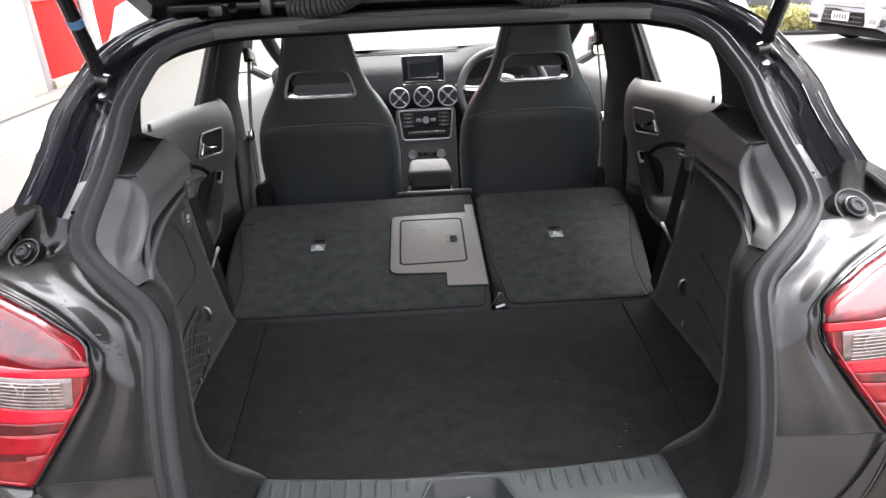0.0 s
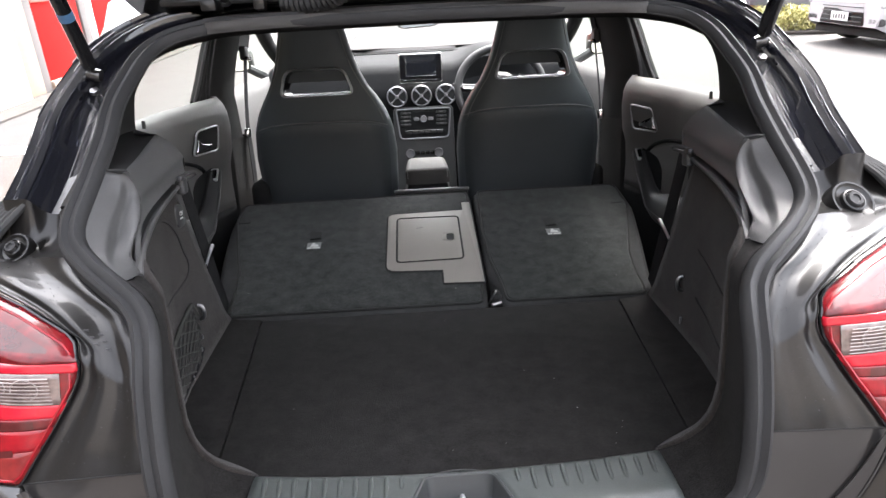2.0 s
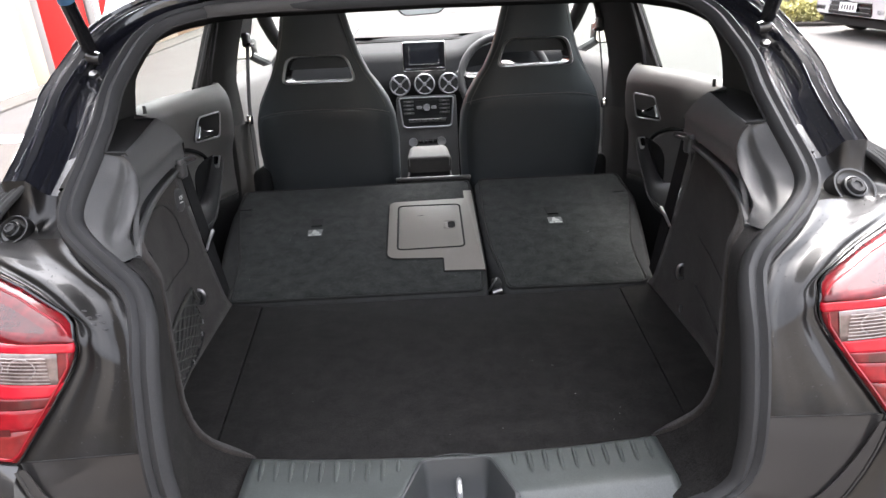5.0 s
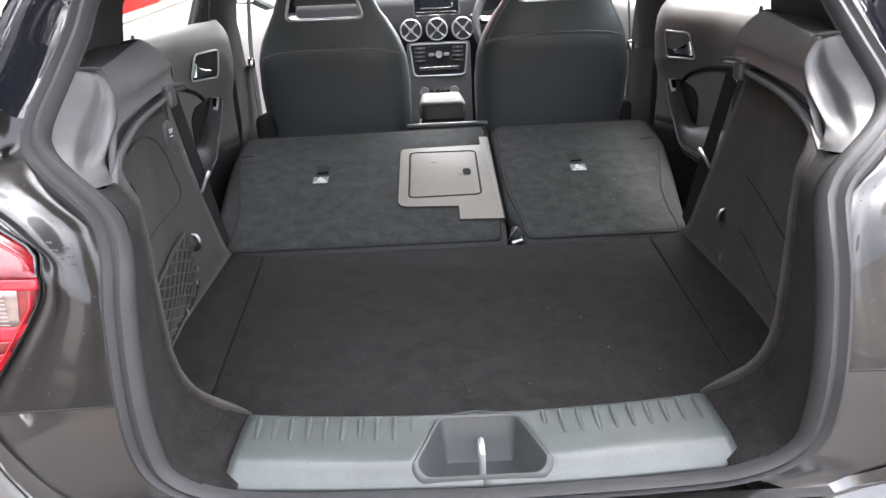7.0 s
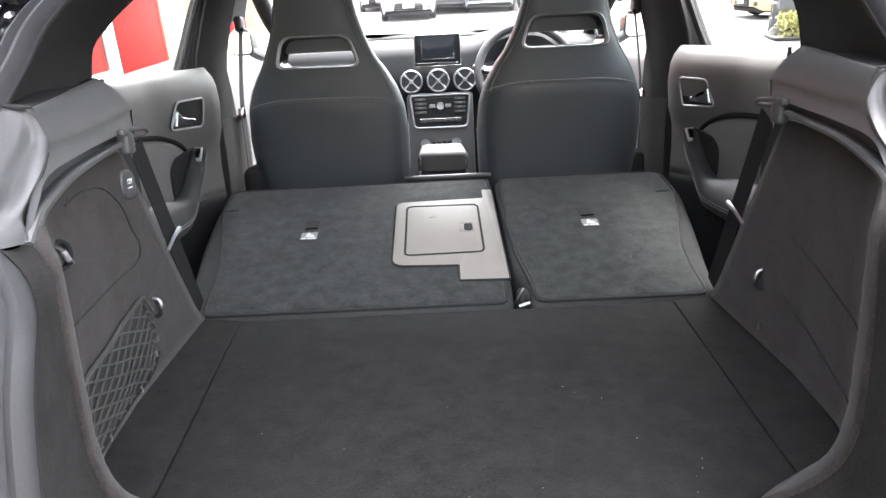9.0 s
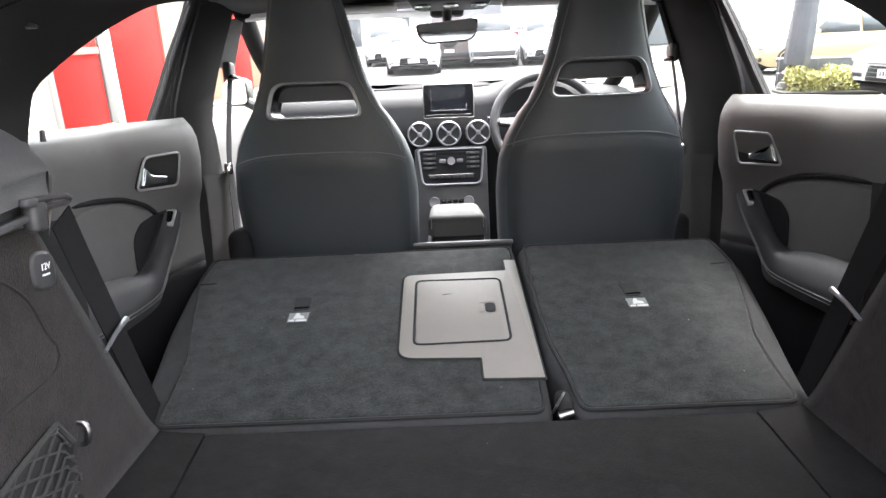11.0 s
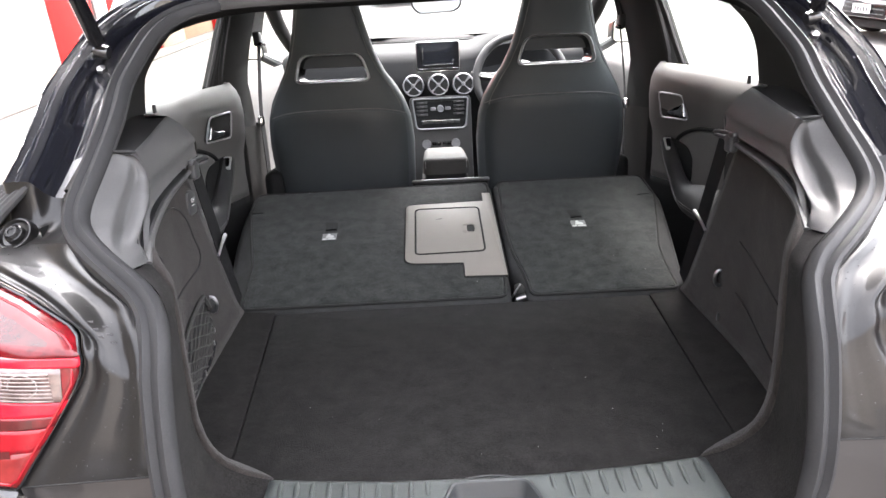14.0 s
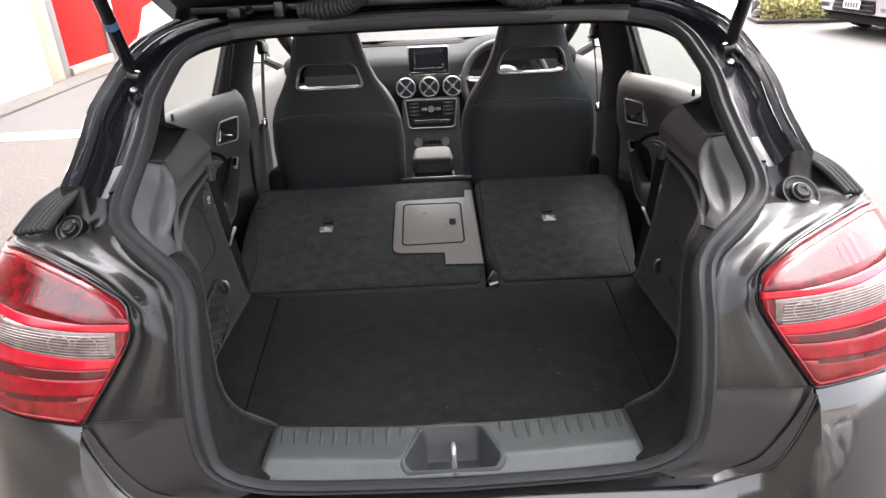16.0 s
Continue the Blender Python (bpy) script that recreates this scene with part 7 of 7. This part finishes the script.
SILVER = car_paint("silver grey paint", (0.50, 0.50, 0.52), 0.5)
WHITEPAINT = car_paint("white paint", (0.64, 0.64, 0.64), 0.0)
GOLD = car_paint("gold paint", (0.58, 0.44, 0.27), 0.3)
MAROON = car_paint("dark maroon paint", (0.085, 0.068, 0.068), 0.2)
BLACKPAINT = car_paint("dark grey paint", (0.05, 0.05, 0.055), 0.2)
parked_car("silver sedan with a wide dark mesh grille, parked nose out", SILVER, 4.7, 1.82, 1.43, pose(8.7, 9.5, 0, 0, 0, -86), "sedan")
parked_car("gold crossover parked side on beyond the hedge", GOLD, 4.2, 1.80, 1.56, pose(9.44, 16.6, 0, 0, 0, -90) @ Matrix.Scale(0.88, 4), "hatch")
parked_car("white hatchback parked nose out in the far row", WHITEPAINT, 4.2, 1.78, 1.46, pose(-0.85, 23.9, 0, 0, 0, 2), "hatch")
maroon = parked_car("dark four-wheel drive seen from behind with a spare wheel", MAROON, 4.3, 1.78, 1.85, pose(0.45, 27.3, 0, 0, 0, 180), "wagon")
spare = part("spare_wheel", lathe([(0.05, 0.10), (0.30, 0.10), (0.36, 0.06), (0.36, -0.06), (0.30, -0.10)], (0, 2.27, 1.10), (0, 1, 0), 24), TYRE, maroon, "", False)
part("spare_cover", lathe([(0.01, 0.13), (0.16, 0.13), (0.20, 0.105)], (0, 2.27, 1.10), (0, 1, 0), 24), PARASOL, spare, "", False)
parked_car("white utility truck seen from behind in the far row", WHITEPAINT, 5.2, 1.86, 1.82, pose(2.15, 27.2, 0, 0, 0, 178), "ute")
parked_car("white four-wheel drive parked nose out in the far row", WHITEPAINT, 4.9, 1.9, 1.88, pose(4.35, 27.3, 0, 0, 0, -6), "wagon")
parked_car("white van-like wagon parked behind the front row", WHITEPAINT, 4.8, 1.85, 1.95, pose(-2.2, 31.5, 0, 0, 0, 0), "wagon")
parked_car("pale wagon parked in the second far row", SILVER, 4.6, 1.8, 1.75, pose(4.5, 33.5, 0, 0, 0, 0), "wagon")
parked_car("dark grey hatchback parked in the far row", BLACKPAINT, 4.2, 1.78, 1.48, pose(7.0, 30.0, 0, 0, 0, 4), "hatch")
parked_car("white wagon parked beyond the gold crossover", WHITEPAINT, 4.7, 1.85, 1.75, pose(14.5, 23.0, 0, 0, 0, -90), "wagon")
parked_car("silver wagon parked at the far end of the side row", SILVER, 4.7, 1.85, 1.7, pose(14.8, 27.0, 0, 0, 0, -90), "wagon")

# cars out of view behind the boot, added for the bumper to reflect
parked_car("unseen dark grey hatchback added behind the open boot for reflections", BLACKPAINT, 4.2, 1.78, 1.48, pose(-2.3, -6.6, 0, 0, 0, 176), "hatch")
parked_car("white sedan parked behind the open boot", WHITEPAINT, 4.6, 1.8, 1.45, pose(5.0, -6.4, 0, 0, 0, 150), "sedan")
parked_car("unseen silver wagon added in the row behind for reflections", SILVER, 4.5, 1.85, 1.75, pose(9.0, -7.6, 0, 0, 0, 160), "wagon")
# unseen hall that closes the yard, added for the black paint to reflect
rear_hall = thing("unseen_hall", "unseen sheet-clad hall added across the yard for reflections", "building", (0, -15, 0), in_car=False)
part("wall", rbox((0, -17, 3.4), (44, 6, 6.8), 0.02), HALLWALL, rear_hall, "", False)
part("roof_edge", rbox((0, -13.9, 6.9), (44.4, 0.4, 0.3), 0.02), GREYWALL, rear_hall, "", False)
for k in range(7):
    part("glass_bay", rbox((-15 + 5 * k, -13.96, 1.7), (2.2, 0.10, 2.4), 0.01), CARGLASS, rear_hall, "", False)

# ---------------------------------------------------------------- hedge, parasol, far walls, trees
random.seed(7)


def leaves(bm, n, place, size):
    for _ in range(n):
        c = place()
        a = Euler((random.uniform(-1.2, 1.2), random.uniform(-1.2, 1.2), random.uniform(0, 6.28))).to_matrix()
        l = size * random.uniform(0.7, 1.3)
        q = [c + a @ Vector(v) * l for v in ((-1, 0, 0), (0, -0.42, 0.12), (1, 0, 0.05), (0, 0.42, 0.12))]
        cap(bm, [bm.verts.new(v) for v in q])


HX, HY = Vector((6.62, 11.35, 0)), Vector((0.97, -0.22, 0))
hedge = thing("hedge", "low clipped yellow green hedge in the kerb bed", "hedge", (6.62, 11.35, 0), in_car=False)


def hedge_spot():
    u, v, z = random.uniform(-0.62, 0.62), random.uniform(-0.3, 0.3), random.uniform(0.05, 0.55) ** 0.8
    z *= 1 + 0.12 * math.sin(u * 9) + 0.08 * math.sin(u * 23)
    return HX + HY * u + Vector((0.22, 0.97, 0)) * v + Vector((0, 0, z * 0.66))


bm = bmesh.new()
leaves(bm, 3800, hedge_spot, 0.035)
part("foliage", bm, LEAF, hedge, "", False, smooth=False, fix=False)
stems = bmesh.new()
for _ in range(26):
    c = HX + HY * random.uniform(-0.6, 0.6) + Vector((0.22, 0.97, 0)) * random.uniform(-0.2, 0.2)
    tube([c, c + Vector((random.uniform(-0.08, 0.08), random.uniform(-0.08, 0.08), 0.30))], [0.012, 0.004], 5, bm=stems)
part("stems", stems, BARK, hedge, "", False)
bedk = rbox((0, 0, 0.03), (1.5, 0.8, 0.06), 0.02)
bedk.transform(Matrix.Translation(HX) @ Matrix.Rotation(math.atan2(-0.22, 0.97), 4, "Z"))
tagged(part("planting_bed", bedk, CONCRETE, None, "", False), "raised concrete planting bed", "kerb", "", "structure")
rail = thing("low_fence", "low dark board fence behind the hedge", "fence", (6.75, 11.85, 0), in_car=False)
for k in range(2):
    part("board", rbox((6.75, 11.87, 0.20 + 0.24 * k), (1.35, 0.03, 0.22), 0.005, 2, Euler((0, 0, -0.22)).to_matrix()), PARASOL, rail, "", False)
part("top_rail", rbox((6.75, 11.87, 0.57), (1.4, 0.05, 0.03), 0.005, 2, Euler((0, 0, -0.22)).to_matrix()), ALUMIN, rail, "", False)
for x, y in ((6.12, 12.02), (6.75, 11.88), (7.38, 11.74)):
    part("post", tube([(x, y, 0), (x, y, 0.56)], 0.025, 8), ALUMIN, rail, "", False)
para = thing("closed_parasol", "closed charcoal canvas parasol on a white post", "parasol", (6.2, 11.62, 0), in_car=False)
prof = [(0.05, 0.46), (0.17, 0.47), (0.20, 0.54), (0.20, 1.0), (0.18, 1.7), (0.15, 2.4), (0.09, 3.1), (0.03, 3.4)]
bm = lathe(prof, (6.2, 11.62, 0), (0.05, 0.0, 1), 26)
for i, v in enumerate(bm.verts):
    a = math.atan2(v.co.y - 11.62, v.co.x - 6.2)
    k = 1 + 0.09 * math.sin(a * 8)
    v.co.x, v.co.y = 6.2 + (v.co.x - 6.2) * k, 11.62 + (v.co.y - 11.62) * k
part("canopy", bm, PARASOL, para, "", False)
part("pole", tube([(6.2, 11.62, 0), (6.2, 11.62, 1.0)], 0.035, 10), WHITEPANEL, para, "", False)
part("foot", lathe([(0.03, 0.10), (0.22, 0.08), (0.26, 0.0)], (6.2, 11.62, 0.10), (0, 0, 1), 20), CONCRETE, para, "", False)

far = thing("warehouse", "grey sheet-clad warehouse behind the car park", "building", (6, 46, 0), in_car=False)
part("wall", rbox((9.0, 48, 3.2), (16, 6, 6.4), 0.02), GREYWALL, far, "", False)
part("roof_edge", rbox((9.0, 44.95, 6.45), (16.2, 0.3, 0.3), 0.02), WHITEPANEL, far, "", False)
part("roller_door", rbox((6.0, 44.96, 1.9), (3.4, 0.08, 3.8), 0.01), PALEWALL, far, "", False)
for k in range(9):
    part("door_slat", rbox((6.0, 44.9, 0.25 + 0.42 * k), (3.3, 0.04, 0.36), 0.01), PALEWALL, far, "", False)
far2 = thing("low_shop", "low pale shop building in the distance", "building", (-10, 50, 0), in_car=False)
part("wall", rbox((-11.0, 51, 2.1), (22, 6, 4.2), 0.02), PALEWALL, far2, "", False)
part("awning", rbox((-11.0, 47.6, 2.9), (22, 1.2, 0.25), 0.02), GREYWALL, far2, "", False)
for k in range(6):
    part("window", rbox((-20 + 3.4 * k, 47.96, 1.5), (2.4, 0.08, 1.8), 0.01), CARGLASS, far2, "", False)


def tree(x, y, h, seed):
    random.seed(seed)
    ob = thing("tree", "leafy street tree in the distance", "tree", (x, y, 0), "far trees", in_car=False)
    t = bmesh.new()
    base = Vector((x, y, 0))
    tube([base, base + Vector((0.05, 0, h * 0.25)), base + Vector((0.15, 0.1, h * 0.5))], [0.20, 0.15, 0.09], 8, bm=t)
    tips = []
    for k in range(8):
        a = k * 0.8 + random.uniform(-0.3, 0.3)
        r = h * random.uniform(0.18, 0.34)
        p0 = base + Vector((0.1, 0.05, h * random.uniform(0.25, 0.5)))
        p1 = p0 + Vector((math.cos(a) * r, math.sin(a) * r, h * random.uniform(0.12, 0.38)))
        tube([p0, p0.lerp(p1, 0.5) + Vector((0, 0, 0.15)), p1], [0.07, 0.045, 0.02], 6, bm=t)
        tips.append(p1)
    part("trunk", t, BARK, ob, "", False)
    c = bmesh.new()

    def spot():
        p = random.choice(tips)
        v = Vector((random.gauss(0, 1), random.gauss(0, 1), random.gauss(0, 0.7)))
        return p + v * h * 0.085
    leaves(c, 2600, spot, 0.16)
    part("crown", c, LEAFDEEP, ob, "", False, smooth=False, fix=False)


for k, (x, y, h) in enumerate(((27, 33, 6.0), (33, 27, 6.5), (-15, 58, 5.5))):
    tree(x, y, h, 20 + k)
